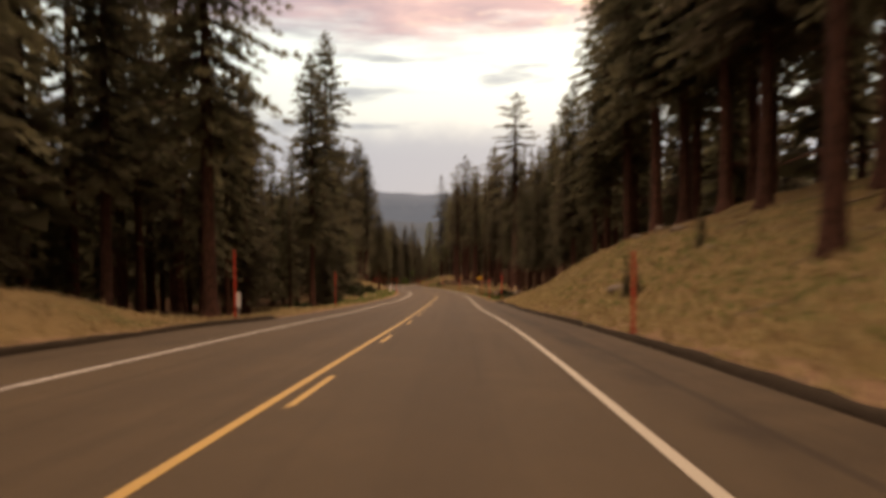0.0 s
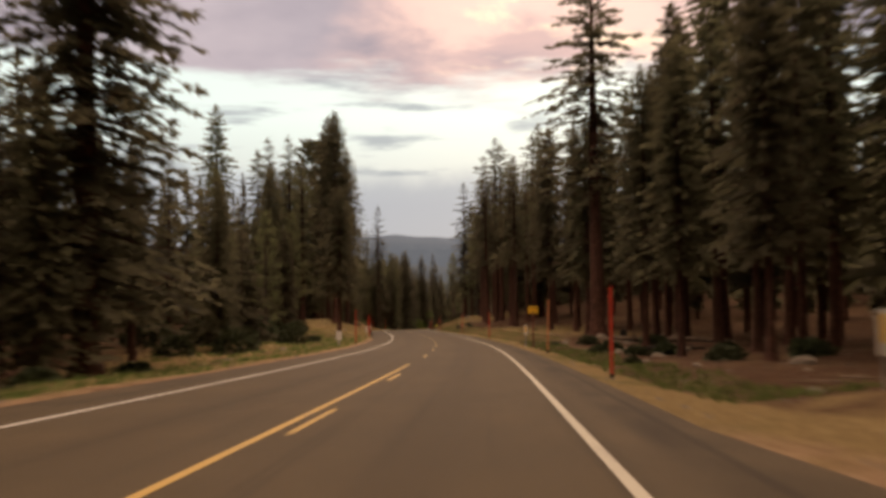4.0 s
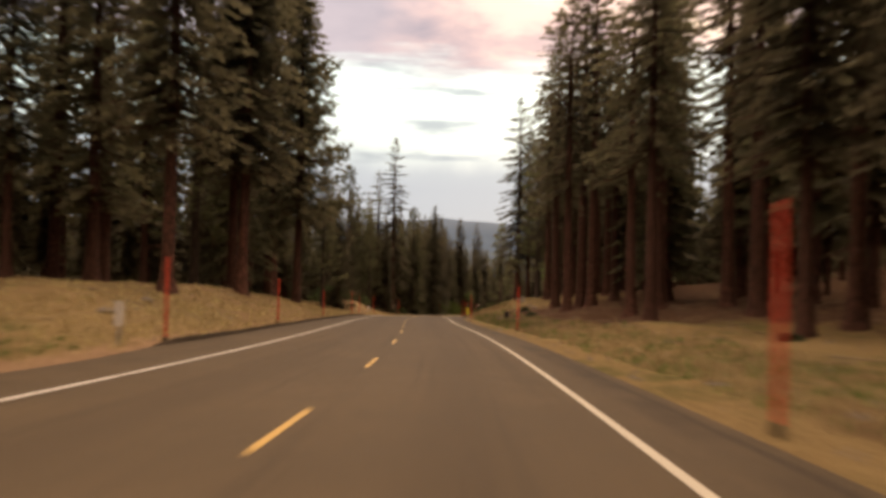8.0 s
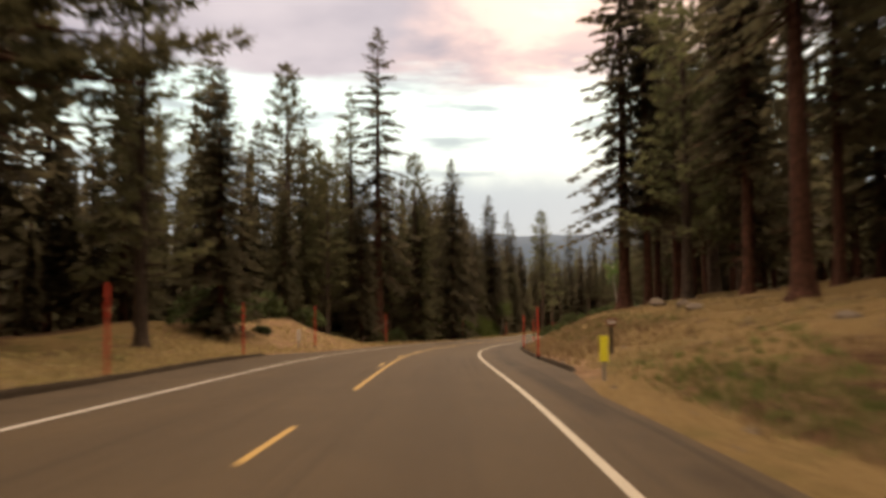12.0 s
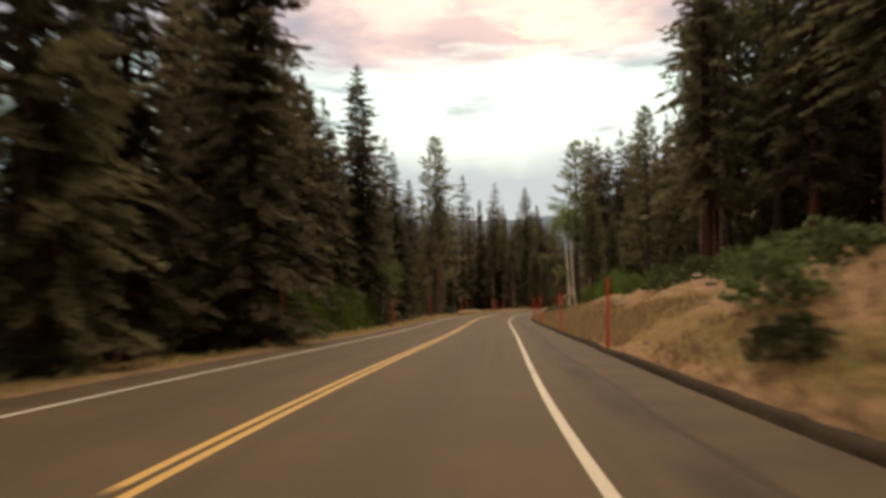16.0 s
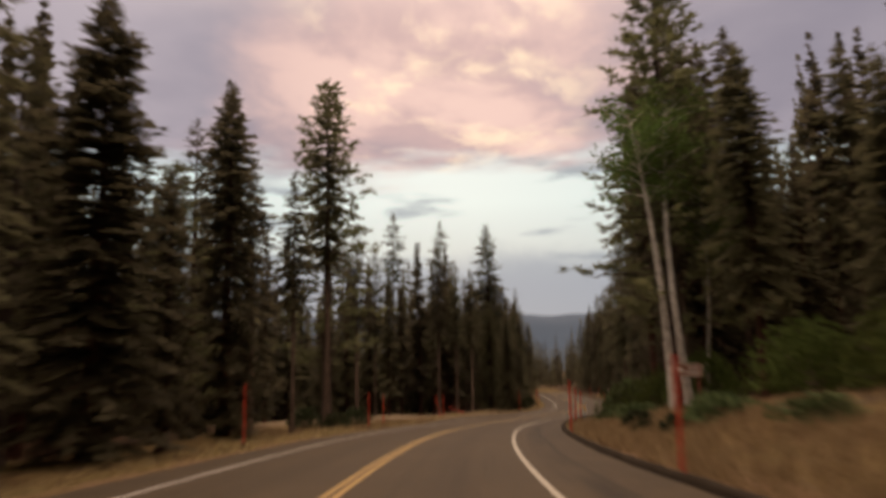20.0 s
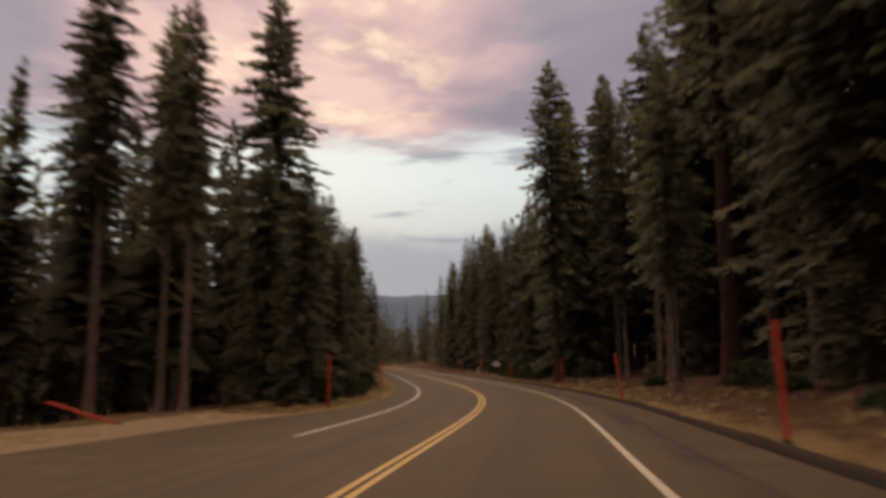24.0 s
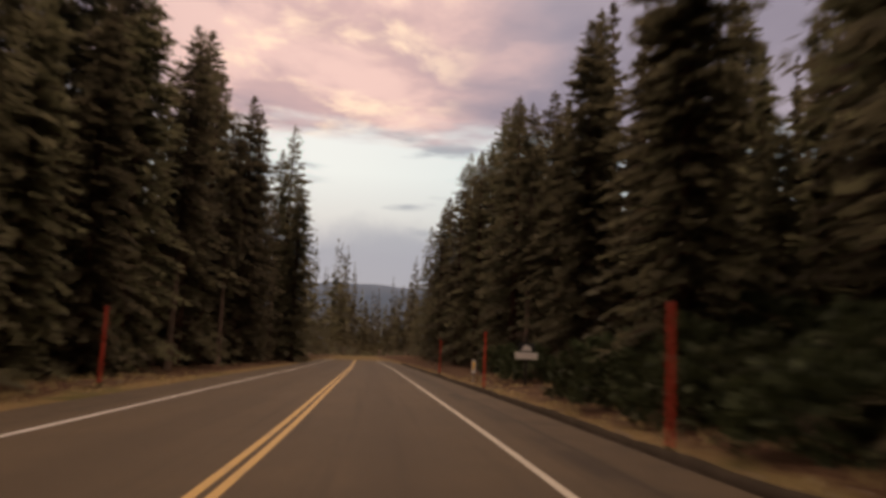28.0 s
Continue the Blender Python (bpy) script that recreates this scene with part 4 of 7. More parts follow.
grove("lodge_a", 13.0, 387.8, 20.7, 9.6, 390, 30.6, 17.3, 392.3, 16.6, 2.4, 395.5, 34.9, 22.4, 397.6, 13.4, 15.5, 397.8, 22.1, 19.1, 399.8, 19.6)
grove("lodge_a", 21.1, 403.2, 15.2, 17.9, 406.2, 23.0, 23.0, 406.8, 11.6, 52.1, 414.3, 17.8, 58.5, 421.3, 22.8, 57.4, 427.8, 24.8, 53.3, 429.6, 18.1, 31.5, 432.7, 21.1, 25.1, 438.8, 26.2, 62.6, 441.3, 23.5, 30.2, 441.3, 22.4, 34.7, 443.5, 19.8)
grove("lodge_a", 36.0, 467.4, 24.7, 41.0, 469.6, 24.2, 65.3, 471.3, 27.0, 38.3, 474, 23.9, 34.0, 474, 27.5, 69.1, 476.8, 28.4, 39.8, 478.2, 23.4, 45.0, 488.9, 27.2, 39.1, 494.9, 29.0, 76.7, 499.7, 25.1)
grove("fir_b2", -36.2, 214.3, 19.3, -31.1, 220.5, 16.4, -28.1, 243.7, 19.5, -26.5, 256.4, 17.4, -26.1, 269.3, 22.5, -23.0, 280.2, 24.3, 16.5, 309.9, 12.4, -14.7, 324.4, 20.1, 29.0, 339.2, 23.0, -38.5, 348.2, 26.5, 35.1, 352.3, 26.9, -8.1, 369.3, 18.2)
grove("fir_b2", -5.3, 375.5, 24.3, 5.4, 401.7, 27.0, 21.9, 410.3, 15.9, 11.1, 412, 23.8, 20.4, 415.7, 19.5, 10.7, 418, 24.7, 10.2, 422.6, 24.8, 24.7, 422.8, 17.0, 10.7, 430.8, 23.1, 26.8, 432.4, 22.8, 54.5, 434.3, 20.4, 17.2, 435.5, 28.1)
grove("fir_b2", 31.8, 437.3, 23.0, 26.3, 443.8, 28.8, 33.2, 447.4, 24.9, 57.2, 447.9, 19.7, 27.0, 448, 27.2, 30.3, 450.7, 23.5, 59.4, 453.1, 21.9, 37.4, 456.9, 24.2, 67.9, 457.8, 28.2, 59.2, 457.9, 21.3, 66.3, 463.2, 28.8, 37.0, 463.4, 26.4)
grove("fir_b2", 31.9, 464.3, 23.6, 68.0, 467.7, 27.8, 32.8, 470, 30.2, 63.3, 475.4, 20.6, 35.9, 478.3, 29.6, 43.4, 479.7, 30.6, 36.0, 483.9, 29.7, 39.1, 488.3, 22.1, 44.7, 497.3, 23.3, 71.2, 504, 23.2, 46.1, 509.5, 27.3, 79.0, 516.8, 28.9)

grove("fir_e", 14.1, 142.1, 25.8, 11.8, 147.5, 26.9, 7.0, 149.7, 23.3, 6.8, 155.4, 23.1, 12.9, 156.4, 27.4, 9.5, 160.4, 23.8, 3.5, 164.6, 24.2, 11.2, 168.5, 30.0, 6.1, 172.7, 30.0, 8.9, 179, 27.1, 3.4, 181.3, 30.0, 9.0, 186.3, 29.2)
grove("fir_e", 5.3, 190.3, 27.1, 8.8, 194.7, 30.1, 3.1, 195.1, 28.0)
grove("lodge_b", -8.4, 323.7, 16.3, -11.2, 326.1, 17.8, -13.6, 329.5, 25.1, -6.6, 331.0, 25.6, -36.4, 339.6, 31.6, -15.0, 339.9, 29.7, -40.3, 341.8, 30.1, -34.9, 347.0, 28.6, -31.5, 348.3, 30.7, -30.4, 354.7, 26.3, 35.4, 357.2, 23.8, -27.6, 358.8, 30.3)
grove("lodge_b", 40.6, 358.9, 31.3, 37.3, 362.4, 29.2, 40.0, 364.9, 23.9, 10.2, 366.5, 17.8, -4.0, 367.3, 24.6, 6.4, 369.5, 21.7, 44.7, 369.9, 28.3, 9.1, 372.3, 20.3, -1.5, 374.1, 23.8)
grove("lodge_b", 40.4, 375.4, 25.2, 45.8, 381.1, 26.5, 41.9, 382.4, 23.9, 47.7, 392.0, 28.7, 50.1, 395.3, 30.3)
tree_at("fir_c", -11.2, 120.4, 14.0, wide=1.5)
tree_at("fir_d", -19.8, 141.2, 20.0, wide=1.35)
tree_at("fir_a", -20.4, 129.2, 16.5, wide=1.3)
tree_at("fir_d", -0.7, 220.8, 32.0, wide=1.25)
tree_at("fir_a2", -41.4, 236.7, 25.8)
tree_at("fir_c2", -34.7, 232.3, 23.3)
tree_at("fir_a2", -31.4, 236.5, 23.3)
tree_at("fir_b2", -29.6, 242.7, 24.4)
tree_at("fir_c2", -37.5, 228.1, 21.0)
grove("lodge_a", 28.7, 359.1, 14.0, 33.0, 364.3, 17.0, 36.1, 368.9, 18.0, 40.8, 379.9, 18.0)
grove("fir_d", 7.6, 267.2, 27.0, 11.0, 261.0, 25.0)
tree_at("fir_a", -21.0, 248.2, 19.0)
tree_at("fir_b", -20.2, 241.2, 16.0)
tree_at("fir_a2", -22.3, 258.3, 20.0)
tree_at("fir_c2", 51.9, 385.6, 27.0)
tree_at("fir_a2", 59.5, 393.2, 27.0)
tree_at("fir_c", 37.5, 384.3, 26.0)
tree_at("fir_b", -12.9, 302.7, 15.2, wide=1.55)
tree_at("pine_b", 9.5, 309.0, 20.9, wide=1.4)
tree_at("young", 9.8, 26.5, 1.6, wide=0.9)
tree_at("fir_e", 5.3, 174.3, 31.5)
tree_at("fir_a", 12.0, 208.2, 25)
tree_at("fir_c", 13.2, 203.3, 26)
tree_at("fir_a", 13.8, 200.4, 27)
tree_at("fir_c2", 15.0, 198.5, 25)
tree_at("fir_e", 31.8, 359.3, 29.0)
grove("fir_c", 13.6, 100.2, 18.6, 17.9, 102.3, 29.0, 13.9, 104.3, 19.0, 17.0, 107.7, 24.0, 17.6, 111.6, 27.1, 18.2, 120.5, 24.1, 11.9, 120.7, 19.0, 14.0, 125.9, 23.2, 18.3, 132.0, 26.7, 12.5, 132.0, 21.9, 10.3, 137.6, 23.6, 17.3, 137.9, 23.9)
tree_at("young", 6.5, 24.7, 1.5, wide=0.8)
tree_at("young", 6.6, 23.8, 1.2, wide=0.8)
tree_at("fir_c", 9.0, 16.1, 30.0, wide=0.85)
tree_at("fir_e", 12.1, 116.4, 33.0, wide=1.6)
tree_at("pine_a", -28.6, 188.0, 36.0, wide=1.00)


# the deep wood behind: far too many trees to count, as one thing
def deep_wood(name, label, *xyh, leaves=0):
    rng = np.random.default_rng(77)
    V, F, n0 = [], [], 0
    TV, TF = [], []
    for i in range(0, len(xyh), 3):
        x, y, h = xyh[i:i + 3]
        z0 = float(land(x, y))
        nk = leaves or (240 if y < 470 else 110)
        u = rng.random(nk) ** 0.8
        z = z0 + h * (0.14 + 0.86 * u)
        g = rng.uniform(0, 6.283, nk)
        reach = h * 0.135 * np.maximum(1 - u, 0.03) * rng.uniform(0.55, 1.15, nk)
        out = np.stack([np.cos(g), np.sin(g), 0 * g], 1)
        base = np.stack([x + 0 * z, y + 0 * z, z], 1) + out * (reach * 0.15)[:, None]
        al = unit(out + np.stack([rng.normal(0, 0.3, nk), rng.normal(0, 0.3, nk), -0.25 + 0.9 * u ** 3 + rng.normal(0, 0.15, nk)], 1))
        sd = unit(np.cross(al, [0, 0, 1.0]) + rng.normal(0, 0.4, (nk, 3)))
        ln = reach * 0.9 + 0.25
        wd = (ln * 0.36 + 0.12)[:, None]
        v = np.stack([base - sd * wd, base + al * ln[:, None], base + sd * wd], 1).reshape(-1, 3)
        f = np.arange(len(v)).reshape(-1, 3)
        V.append(v), F.append(f + n0)
        n0 += len(v)
        if y > 470 or leaves:
            continue
        r = 0.011 * h
        a, b = tube([(x, y, z0 - 0.4), (x, y, z0 + h * 0.5), (x, y, z0 + h * 0.97)], [r, r * 0.6, 0.02], 5)
        TF += [tuple(j + len(TV) for j in q) for q in b]
        TV += a
    ob = new(name)
    tagged(ob, label, "forest", kind="stuff")
    tagged(mesh_ob("crowns", np.concatenate(V), np.concatenate(F), NEEDLES, ob, smooth_faces=False), kind="stuff")
    if TV:
        tagged(mesh_ob("trunks", TV, TF, BARK_RED, ob), kind="stuff")


deep_wood("deep_forest", "dense dark conifers deep in the wood", 76, -40, 29, -101, -40, 29, -65, -40, 29, 81, -39, 24, -43, -39, 29, 52, -39, 27, 36, -39, 26, -49, -38, 22, 90, -37, 28, 98, -37, 27, -86, -37, 23, -60, -37, 27, -106, -36, 22, -70, -35, 28, -30, -34, 27, 68, -33, 23, 26, -33, 32, -45, -33, 24, -38, -32, 23, -66, -31, 24, 62, -31, 24, -53, -31, 28, -33, -31, 26, -78, -30, 23, 78, -30, 29, -102, -30, 24, -29, -30, 23, 99, -29, 25, -88, -28, 25, 46, -28, 22)
deep_wood("deep_forest", "dense dark conifers deep in the wood", 56, -27, 25, -29, -26, 24, 91, -26, 26, -33, -26, 23, 39, -25, 25, -59, -25, 30, 86, -25, 23, 27, -25, 25, -97, -24, 28, 97, -23, 26, -75, -23, 30, 79, -23, 29, 24, -22, 29, 73, -22, 27, -68, -21, 30, -28, -21, 26, -32, -21, 32, -44, -21, 27, -88, -21, 27, -82, -20, 24, -51, -20, 28, 86, -19, 28, -100, -19, 26, 47, -19, 25, 55, -19, 25, 25, -17, 25, 32, -16, 28, -61, -15, 27, -105, -15, 29, -47, -15, 29)
deep_wood("deep_forest", "dense dark conifers deep in the wood", -30, -14, 23, 82, -14, 22, -73, -14, 24, 73, -13, 25, 45, -13, 29, 27, -13, 29, -41, -13, 25, 62, -12, 27, 93, -12, 26, -96, -11, 23, -89, -11, 23, 68, -10, 26, 86, -10, 26, -29, -10, 31, -52, -10, 24, 78, -9, 30, -83, -9, 25, -76, -9, 29, 35, -9, 25, 23, -8, 28, 27, -7, 30, -101, -6, 29, 71, -6, 30, 59, -6, 28, -32, -6, 26, -71, -6, 25, 39, -5, 29, -94, -5, 29, -56, -5, 27, 93, -5, 27)
deep_wood("deep_forest", "dense dark conifers deep in the wood", 47, -4, 30, 77, -4, 27, -46, -2, 28, 33, -2, 23, 24, -1, 28, 68, -1, 25, -33, -1, 27, 100, -0, 28, -61, 0, 24, -97, 0, 30, -90, 0, 28, 62, 1, 30, 89, 1, 29, 81, 2, 27, -78, 2, 24, 26, 2, 28, 56, 2, 26, 37, 3, 22, -29, 3, 23, -68, 4, 28, 22, 5, 25, 71, 6, 24, 42, 6, 25, 48, 7, 28, -53, 7, 25, -47, 7, 30, 97, 8, 28, -30, 8, 30, 84, 9, 27, 54, 9, 23)
deep_wood("deep_forest", "dense dark conifers deep in the wood", -39, 9, 28, 32, 9, 26, -82, 10, 29, 26, 10, 26, -95, 11, 25, 89, 11, 27, -64, 12, 25, 45, 13, 22, 66, 13, 27, -73, 13, 26, -31, 13, 30, -102, 14, 23, 27, 14, 26, 98, 14, 23, -85, 16, 24, 80, 16, 25, -63, 17, 25, -45, 18, 25, 75, 18, 28, -29, 18, 23, 61, 19, 23, -99, 20, 27, -51, 20, 24, 26, 21, 23, 94, 21, 26, -90, 21, 24, 39, 21, 24, 83, 22, 26, 45, 22, 28, -38, 23, 29)
deep_wood("deep_forest", "dense dark conifers deep in the wood", 70, 23, 25, -71, 23, 22, -60, 23, 29, -26, 24, 27, -83, 25, 29, -78, 25, 25, 87, 25, 29, 78, 25, 23, -31, 26, 31, 23, 26, 30, 28, 26, 28, 33, 28, 25, -95, 28, 23, -27, 29, 24, -50, 29, 26, 54, 29, 30, -103, 29, 27, 61, 30, 26, 43, 30, 27, 26, 30, 30, -66, 30, 23, -39, 30, 29, 94, 31, 23, -90, 31, 28, 69, 33, 24, 50, 33, 25, 26, 33, 24, -56, 34, 26, -27, 34, 31, -70, 35, 25)
deep_wood("deep_forest", "dense dark conifers deep in the wood", -49, 35, 27, -80, 35, 26, 57, 36, 28, -96, 36, 25, 78, 37, 28, -86, 37, 29, -34, 37, 30, -23, 38, 31, -58, 39, 26, 33, 39, 28, 62, 40, 27, 23, 40, 27, 100, 41, 23, -64, 41, 29, -27, 41, 26, 40, 41, 24, -83, 41, 25, 49, 42, 24, 79, 43, 27, 73, 43, 22, -101, 44, 29, -90, 44, 24, -39, 45, 27, -68, 45, 22, -28, 45, 26, -61, 45, 28, 56, 45, 29, 27, 45, 25, 45, 46, 23, 39, 47, 30)
deep_wood("deep_forest", "dense dark conifers deep in the wood", -77, 48, 29, -52, 48, 26, 86, 49, 22, -84, 49, 27, 53, 50, 25, 27, 50, 32, 77, 50, 30, -64, 51, 29, 60, 51, 27, 67, 52, 22, -26, 52, 25, -94, 52, 24, -48, 53, 22, 22, 54, 25, 35, 54, 23, 82, 54, 29, 46, 55, 25, -87, 55, 25, -70, 55, 29, 77, 57, 23, 95, 57, 24, -82, 57, 23, 24, 58, 25, -75, 58, 28, -28, 59, 31, -23, 59, 32, -34, 59, 28, -53, 60, 26, 34, 61, 22, -67, 61, 29)
deep_wood("deep_forest", "dense dark conifers deep in the wood", 26, 61, 28, 72, 61, 28, -46, 61, 29, -62, 62, 26, 83, 62, 24, 51, 62, 28, -97, 62, 22, 45, 62, 28, -85, 63, 26, 22, 63, 27, -37, 63, 25, -26, 64, 24, 88, 65, 22, 79, 65, 30, 98, 65, 28, -76, 65, 26, 24, 67, 27, -54, 68, 23, 59, 68, 24, 66, 68, 28, -25, 68, 30, 34, 69, 25, -49, 69, 30, -98, 70, 29, -84, 70, 28, -69, 70, 29, 86, 72, 30, 93, 72, 30, 43, 72, 26, 24, 72, 26)
deep_wood("deep_forest", "dense dark conifers deep in the wood", -75, 73, 27, -60, 73, 25, -23, 73, 26, 48, 74, 28, -46, 74, 30, 77, 74, 25, -93, 74, 28, 66, 75, 22, -87, 75, 29, 58, 76, 27, 22, 76, 26, -40, 76, 29, -26, 76, 27, 85, 78, 28, 93, 79, 29, -100, 80, 28, -35, 80, 30, -58, 81, 25, 46, 81, 23, -92, 81, 25, 34, 81, 24, 68, 81, 23, -27, 81, 25, 23, 82, 28, 79, 83, 28, 59, 83, 25, -65, 84, 25, 53, 84, 22, -39, 84, 27, -77, 85, 27)
deep_wood("deep_forest", "dense dark conifers deep in the wood", -24, 85, 24, -46, 85, 24, -71, 86, 27, 84, 87, 27, -57, 87, 27, 93, 87, 25, 66, 87, 25, 73, 88, 28, -34, 89, 22, 45, 89, 24, -65, 90, 22, -27, 90, 27, 57, 90, 28, 22, 90, 24, -23, 92, 14, 89, 92, 27, 67, 94, 29, -61, 94, 30, -44, 94, 23, -94, 95, 23, 75, 95, 26, -80, 95, 23, -71, 95, 22, 34, 95, 27, 97, 96, 27, 22, 96, 26, -24, 96, 15, -101, 96, 25, 50, 97, 26, 29, 97, 25)
deep_wood("deep_forest", "dense dark conifers deep in the wood", 63, 98, 24, 85, 99, 25, -32, 100, 25, -90, 100, 29, -23, 100, 14, 45, 101, 24, -40, 101, 27, 39, 102, 30, 90, 102, 28, 24, 102, 28, -46, 102, 23, 71, 103, 27, -98, 103, 28, -28, 103, 16, 50, 104, 25, -57, 105, 24, 60, 105, 26, -63, 106, 29, 22, 106, 27, 99, 107, 24, 35, 107, 25, 68, 107, 23, -34, 108, 25, -46, 108, 25, -93, 108, 23, -52, 108, 24, 82, 108, 26, -81, 109, 24, 25, 109, 29, -72, 110, 23)
deep_wood("deep_forest", "dense dark conifers deep in the wood", 43, 110, 28, -26, 110, 15, 60, 111, 27, -61, 112, 25, 90, 113, 29, 69, 113, 26, -44, 114, 24, -53, 114, 24, -98, 114, 30, -37, 115, 25, -30, 115, 19, 53, 115, 29, 83, 115, 25, 25, 117, 28, 95, 117, 25, -87, 118, 27, -60, 118, 30, 45, 119, 22, 38, 119, 24, 88, 120, 26, 77, 120, 29, -47, 120, 25, 31, 121, 24, -26, 121, 16, -96, 122, 30, 57, 122, 23, 68, 124, 24, 84, 124, 28, -90, 124, 30, 25, 125, 24)
deep_wood("deep_forest", "dense dark conifers deep in the wood", -50, 126, 26, 90, 126, 26, -31, 127, 16, -65, 127, 25, -58, 127, 29, -97, 128, 29, 47, 128, 22, -81, 129, 27, 40, 130, 30, -42, 130, 23, 97, 131, 23, 24, 131, 31, -73, 131, 25, 76, 132, 23, -68, 132, 25, -102, 132, 25, -27, 133, 17, -33, 133, 17, 90, 134, 26, -48, 134, 26, -55, 136, 25, -88, 136, 24, 24, 137, 32, -63, 137, 25, 64, 138, 25, 54, 138, 27, -100, 139, 27, -75, 139, 25, 37, 140, 23, 88, 140, 23)
deep_wood("deep_forest", "dense dark conifers deep in the wood", -52, 140, 28, 97, 141, 25, -92, 141, 26, 49, 141, 24, -66, 142, 27, 70, 142, 23, -42, 142, 23, 22, 142, 25, 29, 143, 26, -80, 143, 28, -86, 144, 24, 75, 145, 23, -48, 146, 19, -57, 146, 23, 96, 146, 22, 47, 146, 29, -99, 147, 23, -35, 147, 20, -107, 148, 29, -67, 148, 28, 58, 148, 25, 67, 149, 28, 38, 149, 26, 80, 150, 22, 32, 151, 28, 19, 151, 29, 50, 151, 24, -92, 151, 23, -80, 151, 29, -35, 153, 19)
deep_wood("deep_forest", "dense dark conifers deep in the wood", 91, 153, 26, -74, 153, 23, 71, 154, 28, -68, 154, 26, 63, 154, 26, -85, 155, 27, -63, 156, 24, 18, 156, 29, -109, 156, 23, 37, 156, 27, -96, 157, 23, 55, 157, 25, 78, 157, 23, -90, 157, 26, -53, 158, 27, 89, 159, 27, -77, 159, 23, 22, 159, 27, 60, 160, 28, -44, 160, 23, -36, 160, 20, 29, 160, 29, -105, 160, 23, -58, 160, 26, -85, 160, 28, 49, 160, 28, -70, 162, 29, 17, 162, 31, 65, 163, 24, 71, 165, 30)
deep_wood("deep_forest", "dense dark conifers deep in the wood", -96, 166, 26, -36, 167, 25, -111, 167, 26, 17, 168, 23, 60, 168, 29, 87, 168, 25, 24, 169, 23, -89, 169, 23, 79, 169, 28, 66, 170, 28, -67, 170, 28, -83, 170, 26, -61, 171, 27, 38, 171, 29, -75, 171, 28, -33, 172, 24, -51, 172, 25, -45, 172, 23, -103, 173, 27, 19, 173, 30, -38, 174, 26, -91, 174, 30, 48, 175, 25, 76, 175, 29, 70, 175, 28, 90, 175, 25, 32, 175, 28, 39, 176, 28, -108, 176, 22, 60, 177, 30)
deep_wood("deep_forest", "dense dark conifers deep in the wood", 23, 177, 27, 53, 178, 29, -83, 178, 23, -62, 178, 22, -67, 179, 28, -55, 179, 27, -42, 180, 26, 68, 180, 24, -75, 180, 26, 86, 180, 24, 74, 181, 22, -98, 183, 27, -47, 184, 26, 14, 184, 23, 47, 184, 29, 64, 184, 23, -63, 184, 28, -79, 184, 24, 53, 185, 23, 38, 185, 24, -85, 185, 26, 32, 185, 28, 89, 186, 28, -36, 186, 24, 83, 186, 27, -53, 188, 26, 25, 188, 24, -102, 189, 28, 16, 190, 29, -77, 190, 30)
deep_wood("deep_forest", "dense dark conifers deep in the wood", 54, 190, 29, 59, 190, 29, -88, 190, 27, -113, 191, 29, -96, 192, 24, 73, 192, 22, -40, 193, 29, 31, 193, 29, 86, 193, 25, 48, 194, 25, 65, 194, 26, 15, 195, 24, -68, 195, 24, 79, 196, 27, -61, 197, 22, -47, 197, 29, -53, 198, 26, -116, 198, 22, -110, 199, 26, 67, 199, 28, 40, 199, 29, -41, 200, 28, -88, 200, 29, 12, 200, 28, 59, 200, 24, 84, 200, 29, 19, 201, 27, -80, 201, 22, 26, 201, 24, 52, 203, 23)
deep_wood("deep_forest", "dense dark conifers deep in the wood", 73, 203, 29, 34, 203, 23, -67, 203, 23, -73, 204, 29, 62, 205, 25, 42, 205, 24, -58, 205, 25, -41, 206, 31, -98, 207, 30, 69, 207, 28, -47, 207, 25, 86, 208, 28, -82, 209, 28, -92, 210, 25, -112, 210, 27, 73, 210, 29, 49, 211, 25, -60, 211, 27, 35, 211, 23, 15, 211, 25, -42, 212, 31, 30, 212, 28, 61, 213, 29, -71, 213, 23, 84, 215, 22, -89, 215, 26, -49, 215, 30, -58, 216, 26, -99, 216, 30, -40, 218, 26)
deep_wood("deep_forest", "dense dark conifers deep in the wood", 51, 218, 23, -79, 218, 24, 24, 218, 25, -105, 218, 24, 33, 218, 22, 64, 219, 29, 45, 219, 24, 15, 219, 26, 70, 219, 23, -91, 220, 25, -85, 221, 25, -36, 222, 22, 88, 222, 25, 79, 223, 23, -64, 224, 30, 13, 225, 24, 44, 225, 23, 25, 225, 23, -56, 226, 27, -33, 226, 17, -77, 226, 27, -49, 227, 27, 67, 227, 27, -83, 228, 25, -98, 228, 26, -70, 229, 25, 39, 229, 26, 48, 229, 25, -92, 230, 30, 73, 230, 25)
deep_wood("deep_forest", "dense dark conifers deep in the wood", -44, 230, 26, 60, 230, 25, -35, 231, 20, 16, 231, 23, 85, 232, 26, -61, 232, 24, 33, 233, 24, -49, 233, 22, -103, 233, 27, -88, 234, 23, -81, 234, 24, -31, 235, 22, -54, 235, 23, 45, 235, 29, 90, 236, 28, 52, 236, 22, -44, 236, 24, 81, 237, 24, 18, 237, 24, -75, 237, 22, 63, 238, 24, -65, 239, 23, 37, 239, 30, -99, 239, 30, -35, 239, 24, -31, 240, 23, 71, 240, 28, 30, 240, 30, 22, 241, 24, -107, 243, 24)
